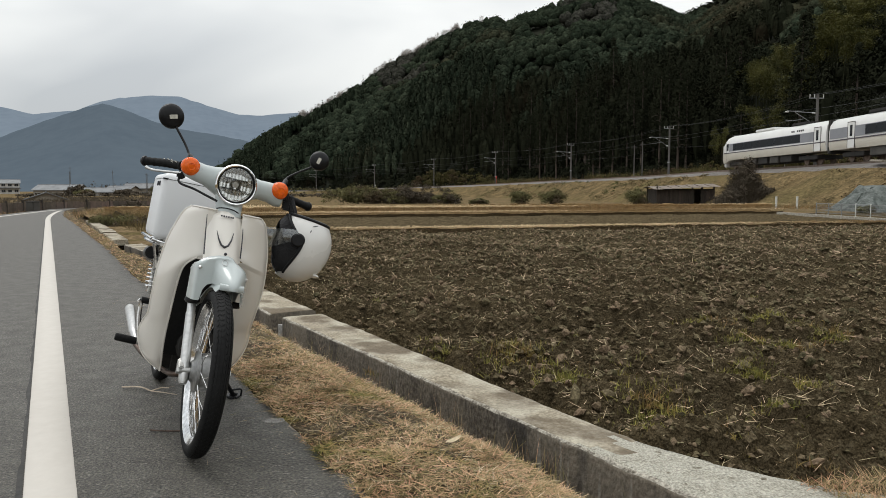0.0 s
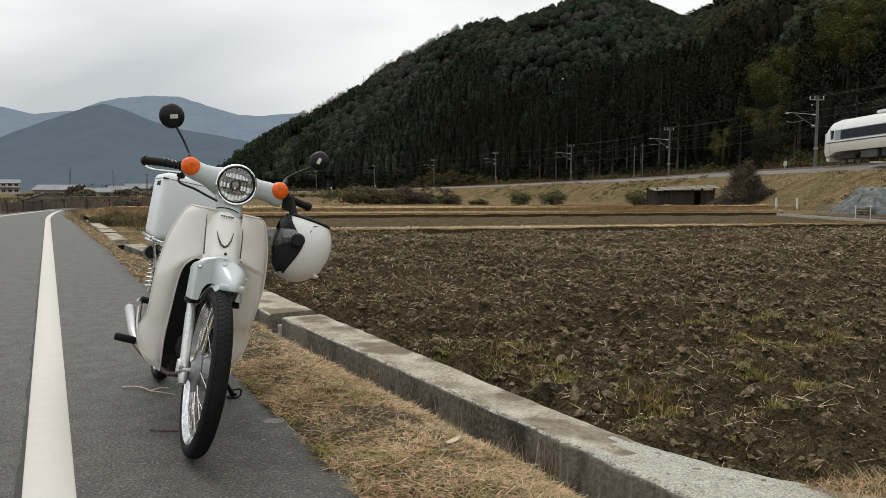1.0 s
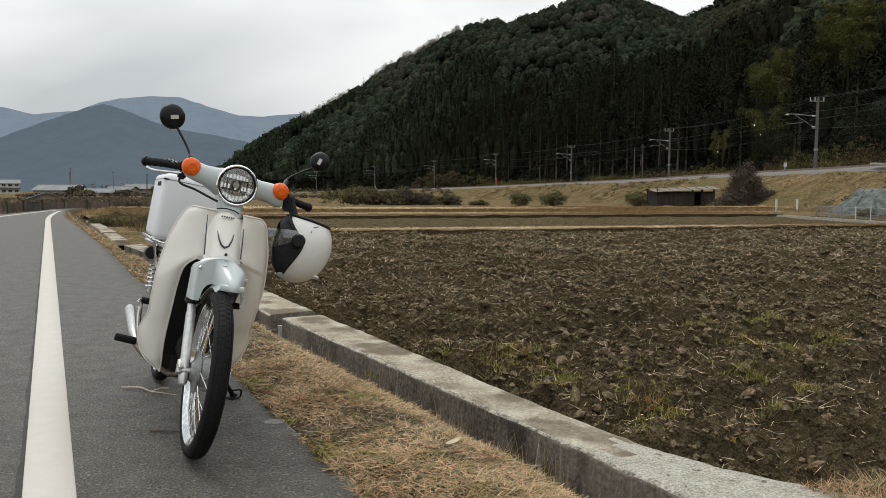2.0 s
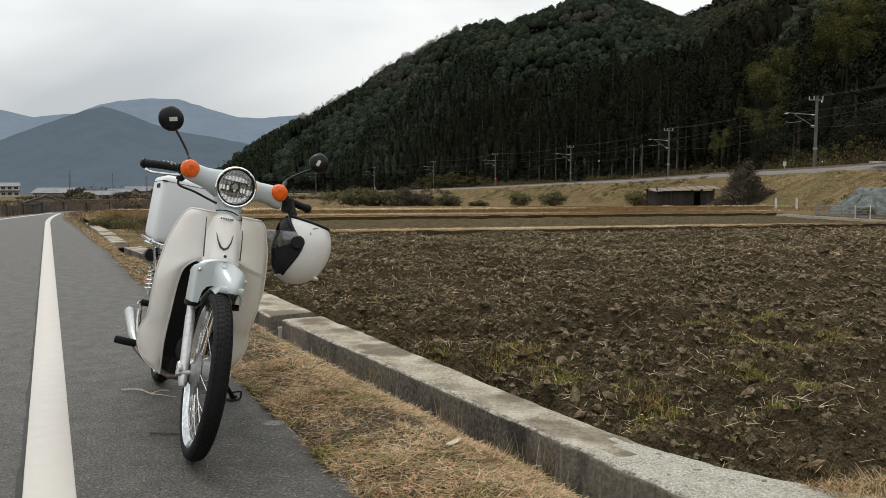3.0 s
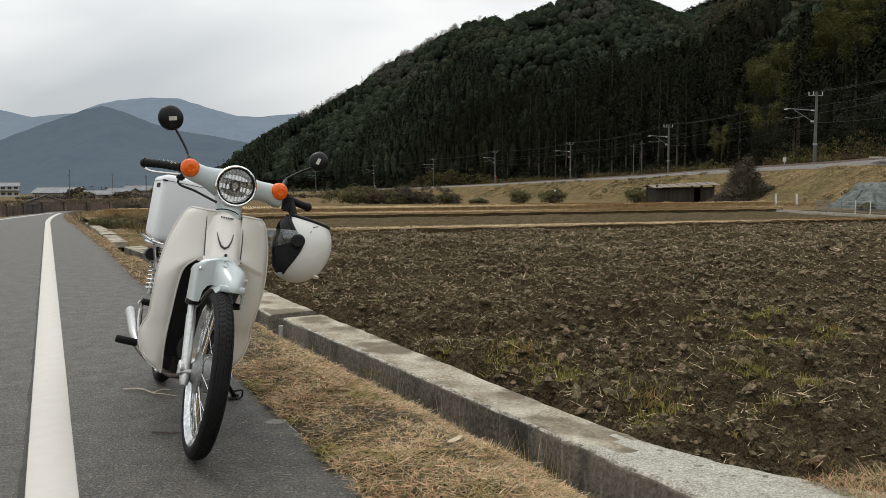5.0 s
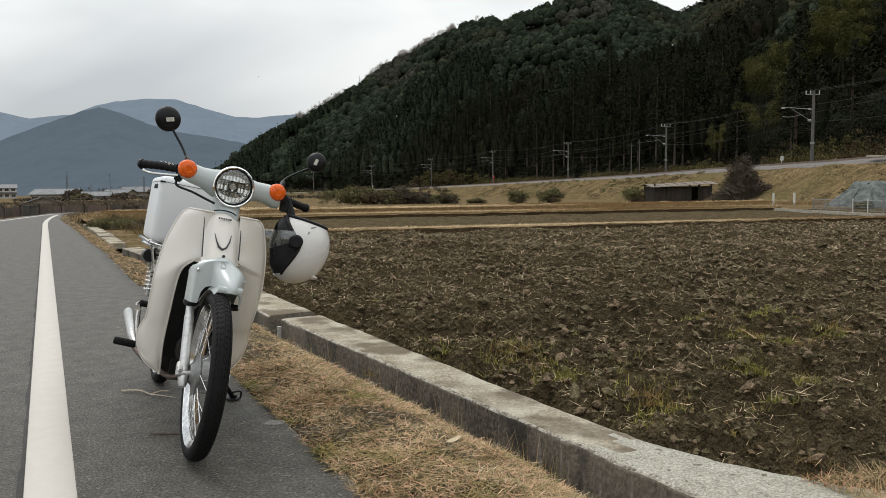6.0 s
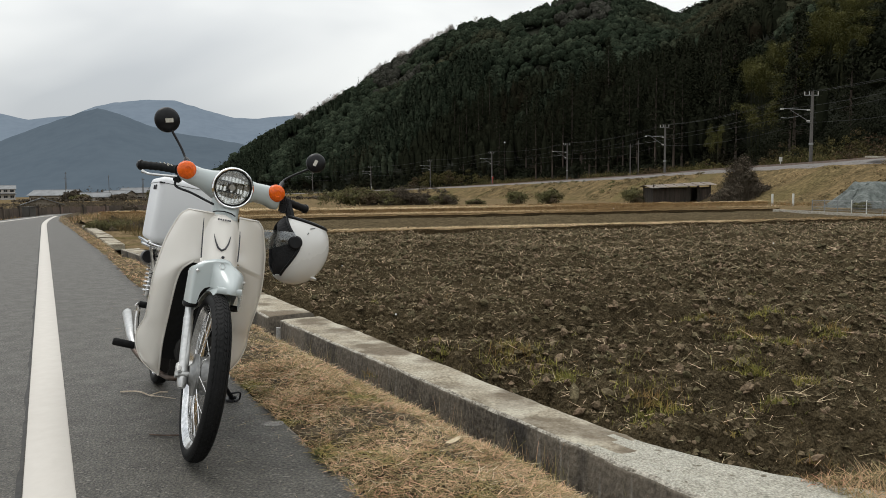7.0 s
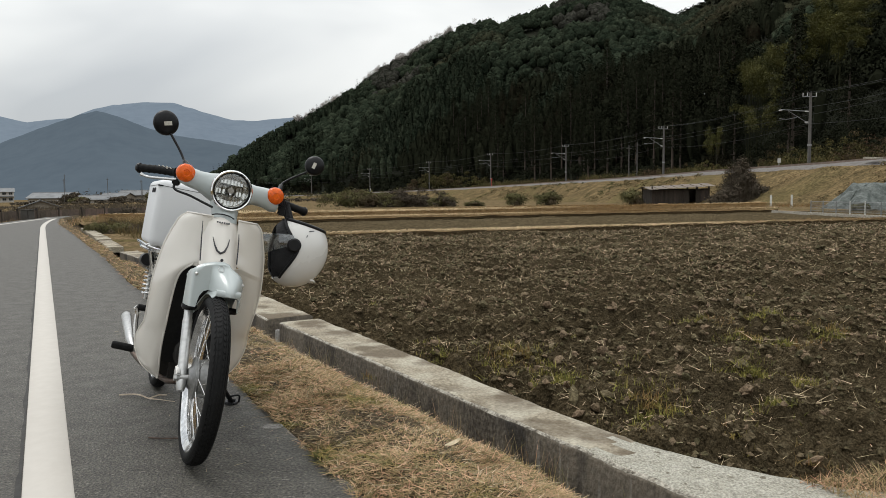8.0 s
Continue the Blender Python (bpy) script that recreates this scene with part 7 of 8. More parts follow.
M["reed"] = mat("dead_reeds", (0.20, 0.140, 0.075), (0.11, 0.080, 0.045), 0.85, scale=0.3, fine=2, per=0.35, island=True, spec=0.0, c=(0.12, 0.10, 0.045), c_scale=0.15, c_at=(0.5, 0.6))
B, BB = M["bush"], M["bush_brown"]
for x, y, z, w, d, h, mt, lab in (
        (-7.0, 72, -0.5, 8.2, 4.0, 2.6, B, "rounded green and brown shrub at the field's edge"), (-3.8, 71, -0.5, 3.6, 2.6, 2.2, BB, "brown winter shrub at the field's edge"), (-1.4, 72, -0.5, 2.4, 2, 1.5, BB, "leafless brown shrub beside the fields"),
        (0.4, 71, -0.5, 2.6, 2.0, 1.7, B, "dark green shrub at the field's edge"), (3.4, 70, -0.5, 1.8, 1.5, 0.9, B, "small round green shrub"), (7.2, 68, -0.5, 2.0, 1.6, 2.0, B, "small dark green shrub"),
        (10.2, 68, -0.5, 2.6, 2.0, 2.1, B, "dark round shrub at the foot of the embankment"), (17.6, 66, -0.5, 2.2, 2.0, 2.1, B, "green shrub beside the shed"),
        (24.2, 58, -0.5, 3.0, 3.0, 4.4, BB, "tall dark brown leafless bush beside the shed"), (22.6, 57, -0.5, 2.4, 2.2, 1.7, BB, "low dark bush beside the shed"), (26.0, 58.5, -0.5, 2.2, 2.2, 2.2, BB, "brown bush at the foot of the embankment"),
        (20.6, 35.2, -0.42, 0.9, 0.8, 0.8, B, "small dark green shrub before the tarpaulin"), (-9.4, 20.6, -0.35, 1.5, 1.2, 0.78, B, "green and brown scrub beside the ditch"), (-8.2, 20.4, -0.35, 1.7, 1.2, 0.66, BB, "brown scrub beside the ditch"),
        (-7.1, 19.4, -0.38, 1.6, 1.2, 0.60, BB, "dead brown scrub beside the ditch"), (-10.6, 24.2, -0.38, 1.3, 1.0, 0.5, BB, "dead brown scrub beyond the ditch"), (-17.5, 41, -0.5, 2.2, 1.6, 1.0, BB, "dead scrub beside the bend"), (-13.5, 30, -0.5, 1.6, 1.2, 0.6, BB, "low dead scrub by the road"),
        (-72, 190, -0.6, 9, 6, 4.6, B, "dark green garden trees near the village"), (-97, 196, -0.6, 6, 5, 2.6, B, "round hedge near the village houses"), (-108, 214, -0.6, 6, 5, 4.2, BB, "leafless trees between the houses"),
        (-90, 205, -0.6, 7, 5, 2.4, BB, "brown hedge near the village")):
    make_bush("bush", x, y, z, w, d, h, int(abs(x * 13 + y * 7)), mt, lab, leaf=0.018 if y < 30 else 0.016 * max(w, h) + 0.02 if y < 100 else 0.24, per=130 if y < 30 else 60)


def thicket(name, x0, x1, y0, y1, z, h, n, leaf, material, label, seed):
    """Low dense brush: many small crowns of leaves between two depths, taller in the middle."""
    rng = np.random.default_rng(seed)
    x, y = rng.uniform(x0, x1, n), rng.uniform(y0, y1, n)
    mid = 1 - np.abs((x - x0) / (x1 - x0) * 2 - 1) ** 2.2
    top = h * (0.35 + 0.65 * mid) * (0.6 + 0.8 * fbm(x * 0.35, y * 0.2, 3, seed))
    c = np.stack([x, y, z + top * rng.uniform(0.15, 0.85, n)], 1)
    w = h * 0.16
    v, q, w_ = foliage(c, np.stack([rng.uniform(0.7, 1.4, n) * w, rng.uniform(0.7, 1.4, n) * w, rng.uniform(0.6, 1.2, n) * w], 1), 46, leaf, seed + 1, 0.5)
    stuff(raw(name, v, q, material, normals=w_), label, "undergrowth")


def make_hedge(x0, x1, y, h, seed, material, name, label, dx=1.2):
    n = int((x1 - x0) / dx)
    rng = np.random.default_rng(seed)
    c = np.stack([np.linspace(x0, x1, n) + rng.normal(0, 0.5, n), y + rng.normal(0, 2, n), -0.6 + h * rng.uniform(0.3, 0.6, n)], 1)
    v, q, w_ = foliage(c, np.stack([rng.uniform(0.8, 1.8, n), rng.uniform(0.8, 1.5, n), h * rng.uniform(0.3, 0.6, n)], 1), 40, 0.2 if y < 120 else 0.3, seed, 0.5)
    stuff(raw(name, v, q, material, normals=w_), label, "undergrowth")


thicket("field_edge_brush", -11.5, -3.5, 68, 71, -0.5, 2.3, 90, 0.07, M["bush"], "olive and brown mound of scrub at the field's edge", 64)
thicket("field_edge_twigs", -5.5, 1.5, 68.5, 71, -0.5, 1.9, 70, 0.07, M["bush_brown"], "brown winter scrub at the field's edge", 65)
make_hedge(-100, -5, 170, 1.0, 71, M["bush_brown"], "valley_scrub", "brown scrub along the valley floor")


def brush(name, x0, x1, y0, y1, n, lo, hi, wid, seed, material, label, gap=0.35):
    """A stand of dead stalks between two depths."""
    rng = np.random.default_rng(seed)
    x, y = rng.uniform(x0, x1, n), rng.uniform(y0, y1, n)
    s_, n_ = x * U.x + y * U.y, x * N.x + y * N.y
    ok = (fbm(x * 0.12, y * 0.12, 3, seed) > 0.40) & (x < -0.30 * y) & ((n_ > right_edge(np.minimum(s_, 46)) + gap) | (s_ > 48) | (n_ < left_edge(np.minimum(s_, 46)) - 0.7))
    base = np.stack([x[ok], y[ok], np.where(y[ok] < 60, -0.2, -0.5)], 1)
    k = len(base)
    stuff(blades(name, base, rng.uniform(lo, hi, k), wid * rng.uniform(0.5, 1.5, k), rng.uniform(0, 0.5, k), M[material], seed), label, "undergrowth")


brush("field_brush", -46, -15, 46, 90, 9000, 0.15, 0.55, 0.05, 75, "bush_brown", "dead brown weeds beyond the bend")
brush("valley_brush", -75, -22, 90, 150, 8000, 0.15, 0.45, 0.10, 76, "bush_brown", "dead brown brush before the village")
brush("bend_grass", -19, -8.5, 27, 46, 9000, 0.08, 0.28, 0.02, 77, "straw", "dead grass beside the bend")
brush("ditch_weeds", -14, -5.5, 16.5, 27, 16000, 0.12, 0.42, 0.010, 78, "reed", "dead weeds on the bank beside the ditch", 1.1)
make_hedge(-70, -25, 262, 3.0, 72, M["bush"], "far_hedge", "dark hedge and trees below the hill", 1.6)
make_hedge(-135, -60, 275, 4.5, 73, M["bush_brown"], "village_trees", "leafless trees round the village", 2.2)
make_hedge(-13, 12, 220, 3.6, 74, M["bush"], "track_scrub", "scrub on the bank behind the railway", 1.0)


M["track_leaf"] = mat("trackside_leaves", (0.088, 0.078, 0.030), (0.042, 0.041, 0.017), 0.85, scale=0.25, fine=3, per=0.4, island=True, spec=0.05, c=(0.070, 0.050, 0.030), c_scale=0.12, c_at=(0.5, 0.6))


def scrub_behind_track():
    """Dead reeds and scrub on the forest side of the ballast."""
    base, k = [], 0
    for i in range(5200):
        d = RNG.uniform(270, 430)
        p, t, r = on_track(d, -RNG.uniform(3.4, 9.0), -0.2)
        base.append(tuple(p))
    base = np.array(base)
    n = len(base)
    keep = fbm(base[:, 0] * 0.15, base[:, 1] * 0.15, 3, 13) > 0.42
    base = base[keep]
    n = len(base)
    stuff(blades("track_reeds", base, RNG.uniform(0.4, 1.5, n), RNG.uniform(0.03, 0.08, n), RNG.uniform(0, 0.6, n), M["reed"], 14), "dead reeds and scrub behind the railway", "undergrowth")
    c = base[::9] + np.array([0, 0, 0.5])
    v, q, w_ = foliage(c, np.stack([RNG.uniform(0.5, 1.2, len(c)), RNG.uniform(0.5, 1.2, len(c)), RNG.uniform(0.4, 1.3, len(c))], 1), 50, 0.085, 19)
    stuff(raw("track_bushes", v, q, M["track_leaf"], normals=w_), "low brown scrub behind the railway", "undergrowth")


scrub_behind_track()
thicket("slope_brush", 35.5, 48, 64, 82, 2.8, 3.4, 170, 0.10, M["track_leaf"], "olive and brown brush at the foot of the wood", 61)
thicket("trackside_brush", 33.5, 43, 100, 112, 2.4, 2.6, 90, 0.12, M["track_leaf"], "yellow-green brush behind the railway", 62)
thicket("mound_brush", -9, 17, 205, 216, 1.6, 5.6, 150, 0.26, M["track_leaf"], "brown and olive thicket behind the railway", 63)

def bank_grass():
    """Dead grass on the near slope of the embankment."""
    base = []
    for i in range(20000):
        d = RNG.uniform(300, 430)
        s_ = RNG.uniform(2.4, 9.2)
        p, t, r = on_track(d)
        h = p.z + 0.5
        drop = np.interp(s_, (2.2, 3.1, 4.0, 5.6, 7.6, 9.6), (0.06, 0.13, 0.24, 0.48, 0.76, 1.0))
        q = p + r * s_
        base.append((q.x, q.y, p.z - drop * h - 0.32))
    base = np.array(base)
    n = len(base)
    stuff(blades("bank_grass", base, RNG.uniform(0.12, 0.35, n), RNG.uniform(0.03, 0.06, n), RNG.uniform(0.8, 1.5, n), M["reed"], 15), "tufts of dead grass on the embankment", "grass")


bank_grass()


def bank_scrub():
    c = []
    for i in range(420):
        d, s_ = RNG.uniform(290, 425), RNG.uniform(2.8, 9.0)
        p, t, r = on_track(d)
        drop = np.interp(s_, (2.2, 3.1, 4.0, 5.6, 7.6, 9.6), (0.06, 0.13, 0.24, 0.48, 0.76, 1.0))
        q = p + r * s_
        c.append((q.x, q.y, p.z - drop * (p.z + 0.5) - 0.25))
    c = np.array(c)
    keep = fbm(c[:, 0] * 0.12, c[:, 1] * 0.12, 3, 23) > 0.47
    c = c[keep]
    k = len(c)
    v, q, w_ = foliage(c, np.stack([RNG.uniform(0.3, 0.9, k), RNG.uniform(0.3, 0.9, k), RNG.uniform(0.15, 0.45, k)], 1), 60, 0.065, 29)
    stuff(raw("bank_scrub", v, q, M["bank_twig"], normals=w_), "low brown and olive scrub on the embankment", "undergrowth")


M["bank_twig"] = mat("bank_scrub", (0.15, 0.11, 0.055), (0.075, 0.062, 0.03), 0.9, scale=0.3, fine=3, per=0.45, island=True, spec=0.1, c=(0.07, 0.075, 0.028), c_scale=0.12, c_at=(0.5, 0.6))
bank_scrub()




def strip_grass(name, fy, x0, x1, n, z, dy, lo, hi, wid, seed, label):
    rng = np.random.default_rng(seed)
    x = rng.uniform(x0, x1, n)
    base = np.stack([x, fy(x) + rng.uniform(-dy, dy, n), z + rng.uniform(-0.03, 0.03, n)], 1)
    stuff(blades(name, base, rng.uniform(lo, hi, n), wid * rng.uniform(0.6, 1.4, n), rng.uniform(0.9, 1.5, n), M["straw_pale"], seed), label, "grass")


strip_grass("dike_grass", lambda x: field_limit(x) + 0.2, -6.5, 26, 20000, -0.075, 0.12, 0.04, 0.10, 0.014, 21, "dead grass along the first dike")
strip_grass("dike_grass_far", lambda x: line2(x) + 0.3, -10, 16.5, 9000, -0.015, 0.2, 0.04, 0.10, 0.016, 22, "dead grass along the second dike")
strip_grass("bank_straw", lambda x: line2(x) + 1.6, -14, 16.5, 15000, 0.17, 0.45, 0.06, 0.16, 0.018, 24, "pale dead straw along the bank behind the dikes")
strip_grass("stubble_rows", lambda x: line2(x) + 10.5, -30, 36, 12000, -0.08, 8.0, 0.08, 0.22, 0.035, 23, "standing dead straw beyond the dikes")


# ---- verge, ditch and field litter ----
def verge_grass():
    rng = np.random.default_rng(31)
    n1, n2 = 112000, 34000
    s = np.concatenate([rng.uniform(-0.2, 7.5, n1 // 2), rng.uniform(-0.2, 3.6, n1 - n1 // 2), 5.0 + 29 * rng.random(n2) ** 1.8])
    e = right_edge(s)
    hi = np.where(s < 5.3, curb_in(s), np.interp(s, (5.3, 11, 13, 16, 34), (1.42, 1.38, 1.13, 1.08, 2.2)))
    n = e + (hi - e - 0.20) * rng.uniform(-0.03, 1, len(s))
    tuft = fbm(s * 3.2, n * 4.5, 4, 63, 0.62)
    keep = rng.random(len(s)) < np.where(s < 7.5, np.clip(0.75 + 4.0 * (tuft - 0.38), 0.65, 1), 1)
    s, n, tuft = s[keep], n[keep], tuft[keep]
    z = verge_z(s, n) + np.where(s < 7.5, 0.05 * (tuft - 0.45), 0)
    base = sn_array(s, n, z)
    ln = rng.uniform(0.010, 0.042, len(s)) * np.where(s > 7.5, 1.9, 0.45 + 1.2 * tuft)
    w = rng.uniform(0.0008, 0.0028, len(s)) * np.where(s > 7.5, 2.6, 1 + s / 6)
    stuff(blades("verge_grass", base, ln, w, rng.uniform(1.15, 1.75, len(s)), M["straw"], 32, 1, 0.8), "matted dead grass on the verge", "grass")
    # bits of straw blown onto the asphalt
    k = 260
    s = rng.uniform(0.5, 6.5, k)
    n = right_edge(s) - 0.4 * rng.random(k) ** 2.5
    stuff(blades("road_straw", sn_array(s, n, np.full(k, 0.004)), rng.uniform(0.01, 0.05, k), rng.uniform(0.001, 0.002, k), np.full(k, 1.56), M["straw_grey"], 35, 1, 0.0), "bits of straw blown onto the asphalt", "straw")
    # dry stalks that stand along the foot of the wall
    k = 260
    s = np.concatenate([rng.uniform(1.4, 5.2, 60), np.repeat(rng.uniform(1.6, 5.0, 20), 10) + rng.normal(0, 0.03, 200)])
    n = curb_in(s) - rng.uniform(0.02, 0.12, k)
    stuff(blades("wall_foot_stalks", sn_array(s, n, verge_z(s, n)), rng.uniform(0.05, 0.17, k), rng.uniform(0.0016, 0.0030, k), rng.uniform(0.0, 0.7, k), M["straw"], 34, 3, 0.4), "dry stalks standing along the foot of the wall", "grass")
    # longer flattened straws
    k = 5200
    s = rng.uniform(0, 6.5, k)
    e = right_edge(s)
    n = e + (curb_in(np.minimum(s, 5.2)) - e - 0.2) * rng.uniform(-0.03, 1, k)
    base = sn_array(s, n, verge_z(s, n) + rng.uniform(0.002, 0.022, k))
    stuff(blades("verge_straw", base, rng.uniform(0.02, 0.07, k), rng.uniform(0.0009, 0.0020, k), rng.uniform(1.25, 1.6, k), M["straw_grey"], 33, 3, 0.2), "long flattened straws on the verge", "grass")


verge_grass()


def field_scatter(k, near, far, seed, bias=1.6):
    """Random places on the field's surface, denser near the ditch wall."""
    rng = np.random.default_rng(seed)
    n = 1.95 + near + (far - near) * rng.random(k) ** bias
    s = rng.uniform(-1.2, 20, k)
    x, y = s * U.x + n * N.x, s * U.y + n * N.y
    ok = (y < field_limit(x) - 0.3) & (n > curb_out(np.clip(s, -3, 5.1)) + 0.06)
    return np.stack([x[ok], y[ok], np.full(ok.sum(), -0.13)], 1)


FT = None


def drop_on_field(p):
    """Heights of the field's mesh under the points, by its nearest vertices on a grid."""
    global FT
    me = field.data
    if FT is None:
        co = np.empty(len(me.vertices) * 3, np.float32)
        me.vertices.foreach_get("co", co)
        co = co.reshape(-1, 3)
        FT = {}
        cell = np.floor(co[:, :2] / 0.05).astype(int)
        FT = dict(zip(map(tuple, cell), co[:, 2]))
    cl = np.floor(p[:, :2] / 0.05).astype(int)
    z = np.array([FT.get((a, b), FT.get((a + 1, b), FT.get((a, b + 1), FT.get((a - 1, b), -0.15)))) for a, b in cl])
    q = p.copy()
    q[:, 2] = z
    return q


M["crumb"] = mat("soil_crumbs", (0.148, 0.117, 0.070), (0.074, 0.058, 0.034), 0.95, scale=9, fine=90, bump=0.8, bump_scale=90, bump_dist=0.012, per=0.42, island=True, spec=0.1, grain=0.3)


def field_litter():
    rng = np.random.default_rng(41)
    p = drop_on_field(field_scatter(105000, 0, 18, 42, 1.35))
    d = np.hypot(p[:, 0], p[:, 1])
    n = len(p)
    p[:, 2] += rng.uniform(0.005, 0.05, n)
    stuff(blades("field_straw", p, (0.012 + 0.085 * rng.random(n) ** 2.6) * (0.8 + d / 20), rng.uniform(0.0018, 0.0042, n) * (0.45 + d / 8), rng.uniform(0.9, 1.75, n), M["stubble"], 43, 1, 0.3), "broken straw lying in the tilled soil", "straw")
    # broken clods of earth heaped on one another, coarser farther off
    t = (1 + 5 ** 0.5) / 2
    ico = np.array([(-1, t, 0), (1, t, 0), (-1, -t, 0), (1, -t, 0), (0, -1, t), (0, 1, t), (0, -1, -t), (0, 1, -t), (t, 0, -1), (t, 0, 1), (-t, 0, -1), (-t, 0, 1)]) / 1.9
    fc = np.array([(0, 11, 5), (0, 5, 1), (0, 1, 7), (0, 7, 10), (0, 10, 11), (1, 5, 9), (5, 11, 4), (11, 10, 2), (10, 7, 6), (7, 1, 8), (3, 9, 4), (3, 4, 2), (3, 2, 6), (3, 6, 8), (3, 8, 9), (4, 9, 5), (2, 4, 11), (6, 2, 10), (8, 6, 7), (9, 8, 1)])
    octa = np.array([(1, 0, 0), (-1, 0, 0), (0, 1, 0), (0, -1, 0), (0, 0, 1), (0, 0, -1)]) * 1.1
    oc = np.array([(0, 2, 4), (2, 1, 4), (1, 3, 4), (3, 0, 4), (2, 0, 5), (1, 2, 5), (3, 1, 5), (0, 3, 5)])
    for count, near, far, bias, lo, hi, seed, (body, faces), lab in ((15000, 0, 7, 1.15, 0.011, 0.036, 44, (ico, fc), "heaped clods of dark tilled soil"), (52000, 0, 6, 1.3, 0.006, 0.022, 48, (octa, oc), "small crumbs of dark tilled soil"),
                                                                   (46000, 2.5, 20, 1.05, 0.011, 0.031, 49, (octa, oc), "clods of tilled soil across the field")):
        p = drop_on_field(field_scatter(count, near, far, seed, bias))
        k = len(p)
        d = np.hypot(p[:, 0], p[:, 1])
        r = (lo + (hi - lo) * rng.random(k) ** 3.0) * (0.75 + d / 22)
        ang = rng.uniform(0, 6.28, k)
        shape = body[None] * rng.uniform(0.75, 1.2, (k, len(body), 1)) * (r[:, None, None] * np.stack([rng.uniform(0.9, 1.5, k), rng.uniform(0.75, 1.1, k), rng.uniform(0.65, 1.0, k)], 1)[:, None])
        ca, sa = np.cos(ang)[:, None], np.sin(ang)[:, None]
        tip = rng.normal(0, 0.35, (k, 1))
        v = np.stack([shape[..., 0] * ca - shape[..., 1] * sa, shape[..., 0] * sa + shape[..., 1] * ca, shape[..., 2] + tip * shape[..., 0]], -1) + (p + np.stack([0 * r, 0 * r, r * 0.3], 1))[:, None]
        f = faces[None] + (np.arange(k) * len(body))[:, None, None]
        stuff(raw("soil_clods", v.reshape(-1, 3), f.reshape(-1, 3), M["crumb"], False), lab, "soil")
    # weeds: sparse tufts
    spots = [(0.25, 5.18), (0.04, 5.19), (0.02, 4.17), (0.59, 4.07), (0.38, 3.78), (0.61, 3.57), (-0.05, 4.68), (1.68, 4.73), (2.16, 4.80), (1.91, 4.49), (2.04, 4.11), (2.48, 4.51),
             (1.01, 3.58), (1.23, 3.50), (0.93, 3.62), (0.95, 2.83), (1.34, 2.47), (1.29, 2.76), (0.91, 3.08), (1.64, 3.39), (1.64, 3.71), (-0.90, 6.95), (-1.44, 8.14), (-0.30, 3.97)]
    c = np.concatenate([field_scatter(200, 0, 8, 45, 2.2), np.array([(x, y, 0) for x, y in spots])])
    b, ln = [], []
    for i, q in enumerate(c):
        # the larger tufts are dense and mossy, the rest a few blades
        big = rng.uniform(1.5, 2.7) if i >= len(c) - len(spots) else rng.uniform(0.4, 1.0)
        m_ = int(rng.uniform(45, 90) * big ** 2.4)
        b.append(q + np.concatenate([rng.normal(0, 0.026 * big, (m_, 2)) * np.array([1.25, 0.9]), np.zeros((m_, 1))], 1))
        ln.append(rng.uniform(0.010, 0.034, m_) * big ** 0.75)
    b, ln = drop_on_field(np.concatenate(b)), np.concatenate(ln)
    stuff(blades("field_weeds", b, ln, rng.uniform(0.002, 0.0055, len(b)), rng.uniform(0.0, 1.2, len(b)), M["weed"], 46), "small green and yellow weed tufts in the field", "weeds")
    # patch of grass where the wall ends
    s, n = rng.uniform(0.2, 1.40, 15000), rng.uniform(1.9, 3.0, 15000)
    ok = n > 2.0 + 0.25 * np.maximum(0, 1.36 - s) * 0.2 + 0.10 * vnoise(s * 6, n * 0, 5)
    base = sn_array(s[ok], n[ok], np.full(ok.sum(), -0.045) - 0.10 * np.clip((n[ok] - 2.0) / 0.8, 0, 1))
    stuff(blades("wall_end_grass", base, rng.uniform(0.02, 0.07, ok.sum()), rng.uniform(0.0015, 0.003, ok.sum()), rng.uniform(0.6, 1.5, ok.sum()), M["straw"], 47), "dead grass over the end of the wall", "grass")


field_litter()


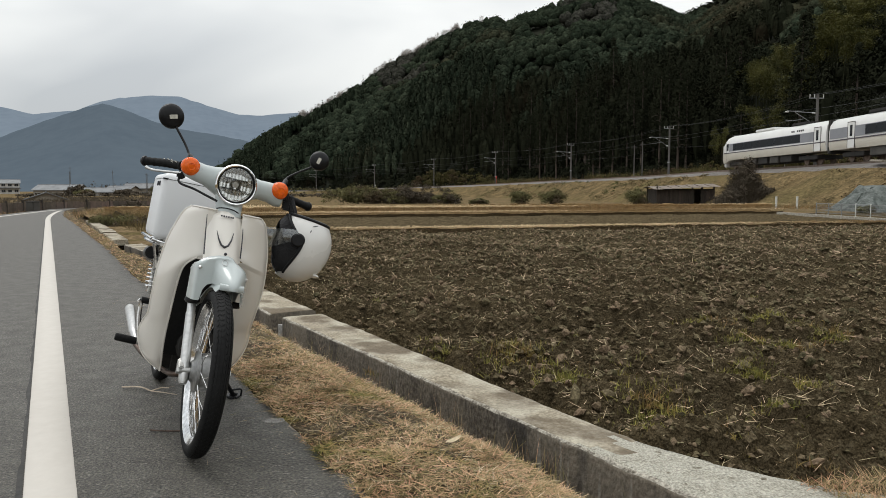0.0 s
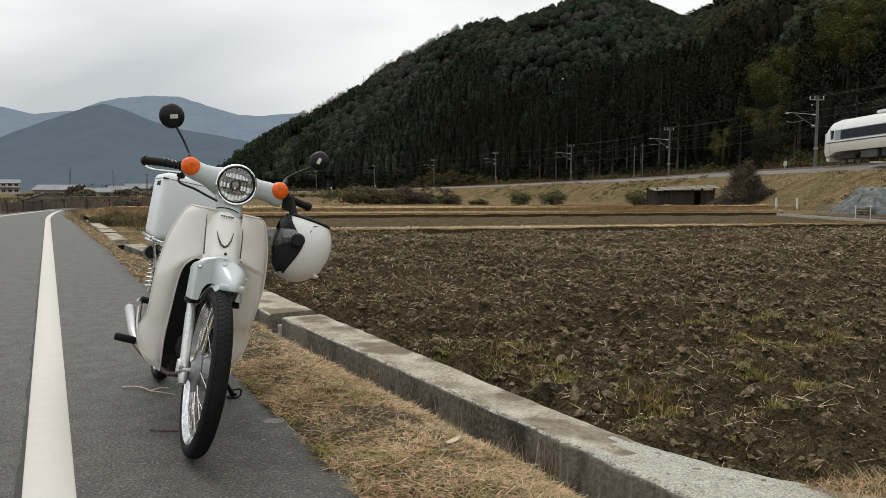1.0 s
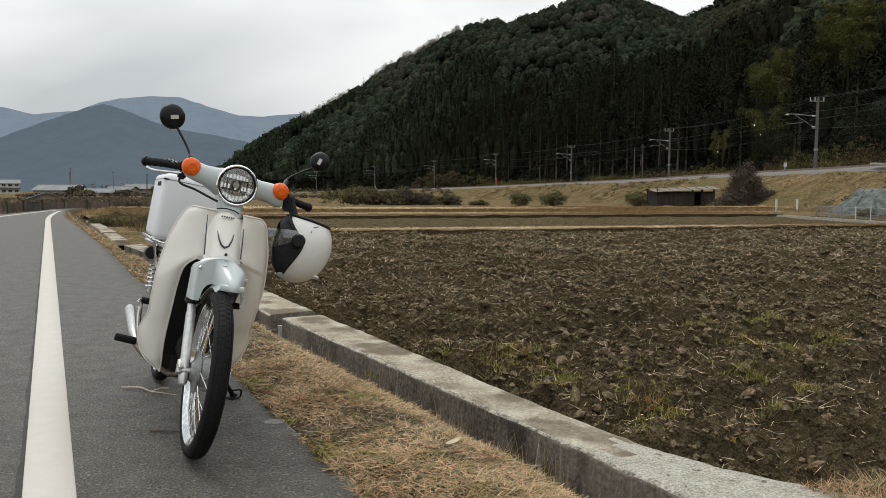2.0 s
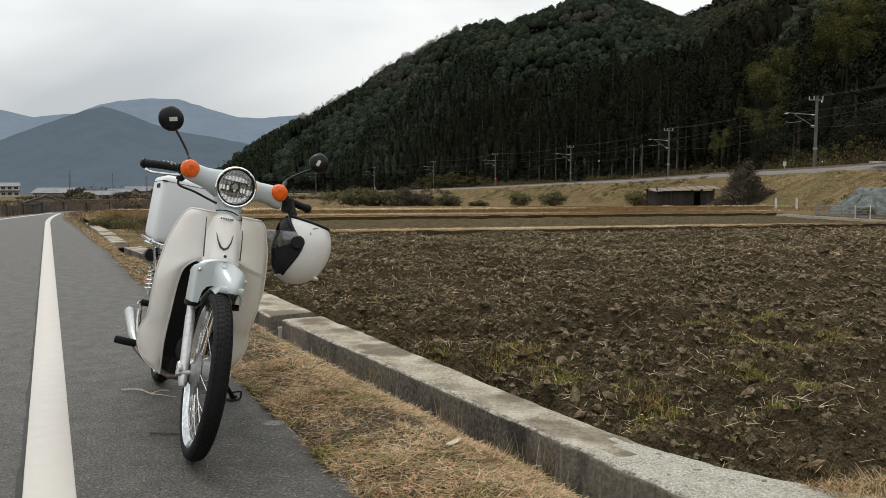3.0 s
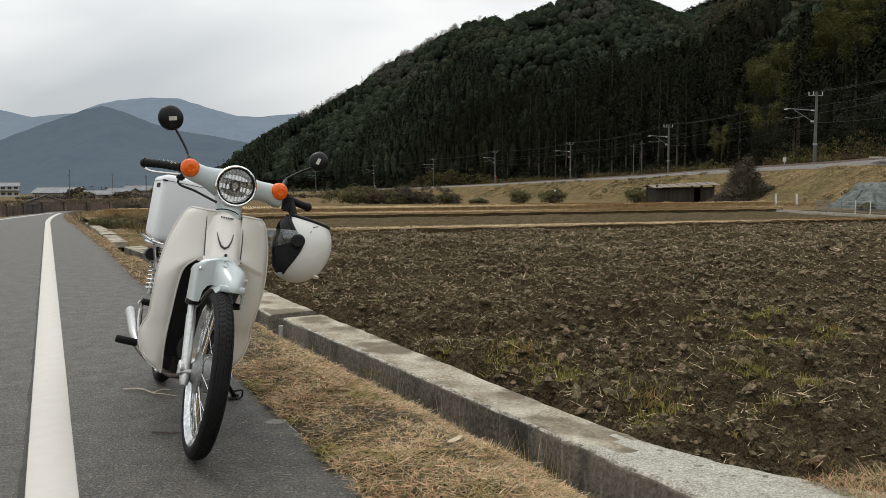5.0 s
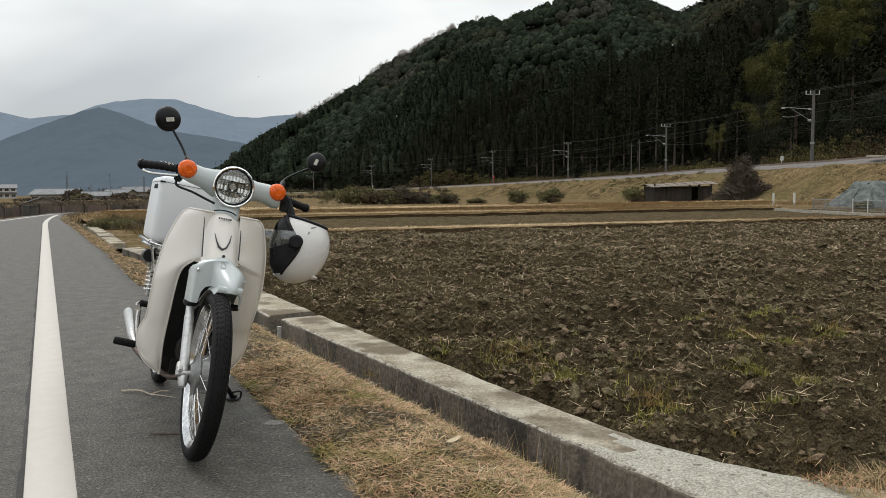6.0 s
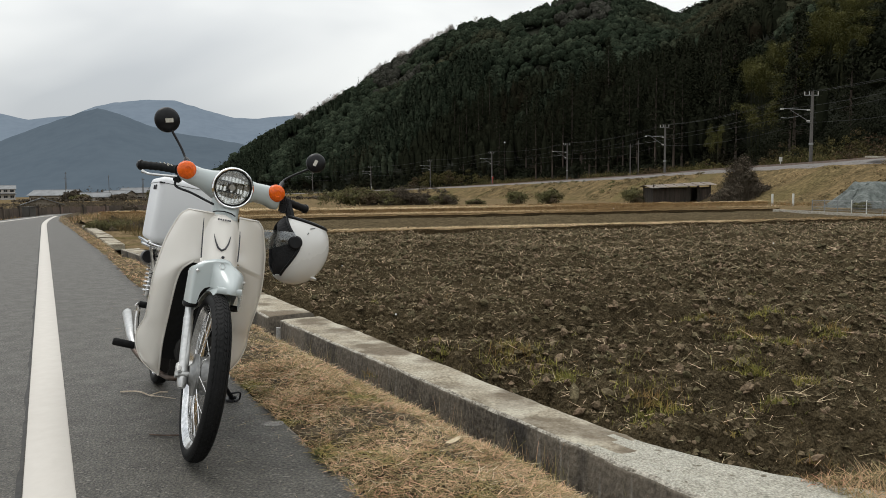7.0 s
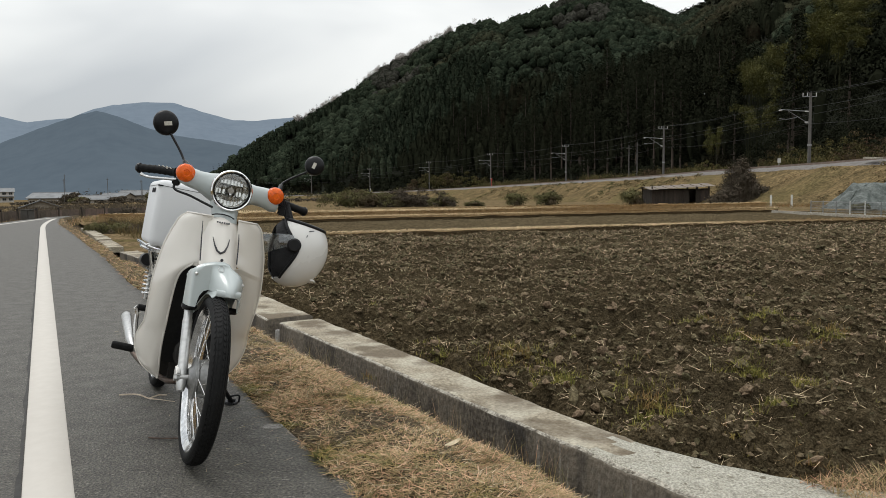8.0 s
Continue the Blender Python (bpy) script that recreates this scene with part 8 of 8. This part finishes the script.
# ---- single small things by the road ----
def small_things():
    bm = bmesh.new()
    tube(bm, curve_pts([(-1.415, 3.13, 0.008), (-1.33, 3.115, 0.012), (-1.26, 3.06, 0.010), (-1.20, 3.03, 0.012), (-1.13, 3.01, 0.008)], 16), [0.0042 - 0.00018 * i for i in range(17)], 6)
    tube(bm, [(-1.26, 3.06, 0.010), (-1.22, 3.075, 0.02), (-1.19, 3.08, 0.018)], 0.003, 5)
    tagged(part("twig", bm, M["twig_dry"]), "dry broken twig lying on the asphalt", "twig")
    bm = bmesh.new()
    tube(bm, curve_pts([(-1.06, 2.56, 0.006), (-1.0, 2.54, 0.009), (-0.95, 2.55, 0.006)], 8), 0.0035, 5)
    tagged(part("twig", bm, M["brown_metal"]), "short reddish twig on the asphalt", "twig")
    bm = bmesh.new()
    sheet(bm, [[0.6 * Vector((x, (y * (1 - (x / 0.055) ** 2) ** 0.5), 0.008 * (x / 0.05) ** 2 + 0.01 * abs(y) / 0.016)) for y in (-0.016, -0.008, 0, 0.008, 0.016)] for x in (-0.052, -0.035, -0.015, 0.01, 0.03, 0.045, 0.053)], 0.0006)
    ob = tagged(part("fallen_leaf", bm, M["leaf_pale"]), "pale dry fallen leaf on the grass", "leaf")
    ob.matrix_basis = pose(0.035, 2.33, 0.045, 12, -8, 38)
    bm = bmesh.new()
    rng = random.Random(3)
    ring = [Vector((0.055 * math.cos(a) * rng.uniform(0.7, 1.15), 0.035 * math.sin(a) * rng.uniform(0.7, 1.2), 0)) for a in (2 * math.pi * i / 18 for i in range(18))]
    loft(bm, [[p * 0.85 + Vector((0, 0, -0.003)) for p in ring], [p * 0.8 for p in ring], [p * 0.6 + Vector((0, 0, 0.0004)) for p in ring]])
    ob = tagged(part("mortar_spot", bm, M["mortar"]), "flat pale spot of dried mortar on the asphalt", "debris")
    ob.matrix_basis = pose(-0.64, 2.68, 0.003, 0, 0, 20)


M["mortar"] = mat("thin_mortar_stain", (0.21, 0.20, 0.185), (0.085, 0.079, 0.072), 0.85, scale=60, fine=150, contrast=(0.4, 0.6), grain=0.3)
M["twig_dry"] = mat("dry_twig", (0.48, 0.40, 0.31), (0.34, 0.275, 0.20), 0.8, scale=30, fine=120)
M["leaf_pale"] = mat("pale_dead_leaf", (0.55, 0.46, 0.32), (0.45, 0.36, 0.23), 0.7, scale=30, fine=120)
small_things()


# ---- a few snowflakes drifting down ----
M["snow"] = mat("snow", (0.85, 0.86, 0.88), (0.80, 0.81, 0.83), 0.6, grain=0.0)


def make_snow():
    """Flakes high above the field, each with its start and its way per second."""
    rng = random.Random(21)
    bm = bmesh.new()
    blob(bm, (0, 0, 0), (0.005, 0.004, 0.006), 1, 0.3)
    me = mesh_of("snowflake", bm, M["snow"])
    made = []
    for i in range(22):
        y = rng.uniform(3.2, 7.5)
        way = Vector((rng.uniform(0.5, 1.3), rng.uniform(-0.3, 0.3), -rng.uniform(1.5, 2.5)))
        at = rng.uniform(0.2, 7.8)
        x, z = y * rng.uniform(-0.25, 0.55), 0.9 + y * rng.uniform(0.02, 0.2)
        ob = tagged(new("snowflake", me), "tiny white snowflake drifting down through the air", "snowflake", "falling snowflakes")
        made.append((ob, Vector((x, y, z)) - way * at, way))
    return made


FLAKES = make_snow()


# ---- what moves ----
def motions():
    """The train runs along its line at about 19 metres a second."""
    for i, car in enumerate(CARS):
        rows = []
        for k in range(17):
            t = k * 0.5
            rows.append((t, car_pose(375.1 + 19.2 * t + 10.0 + 20.4 * i)))
        walk(car, rows)
    for ob, start, way in FLAKES:
        # they settle on the ground at last
        end = min(8.0, (start.z + 0.1) / -way.z)
        walk(ob, [(k * 0.5, Matrix.Translation(start + way * min(k * 0.5, end))) for k in range(17)])

motions()
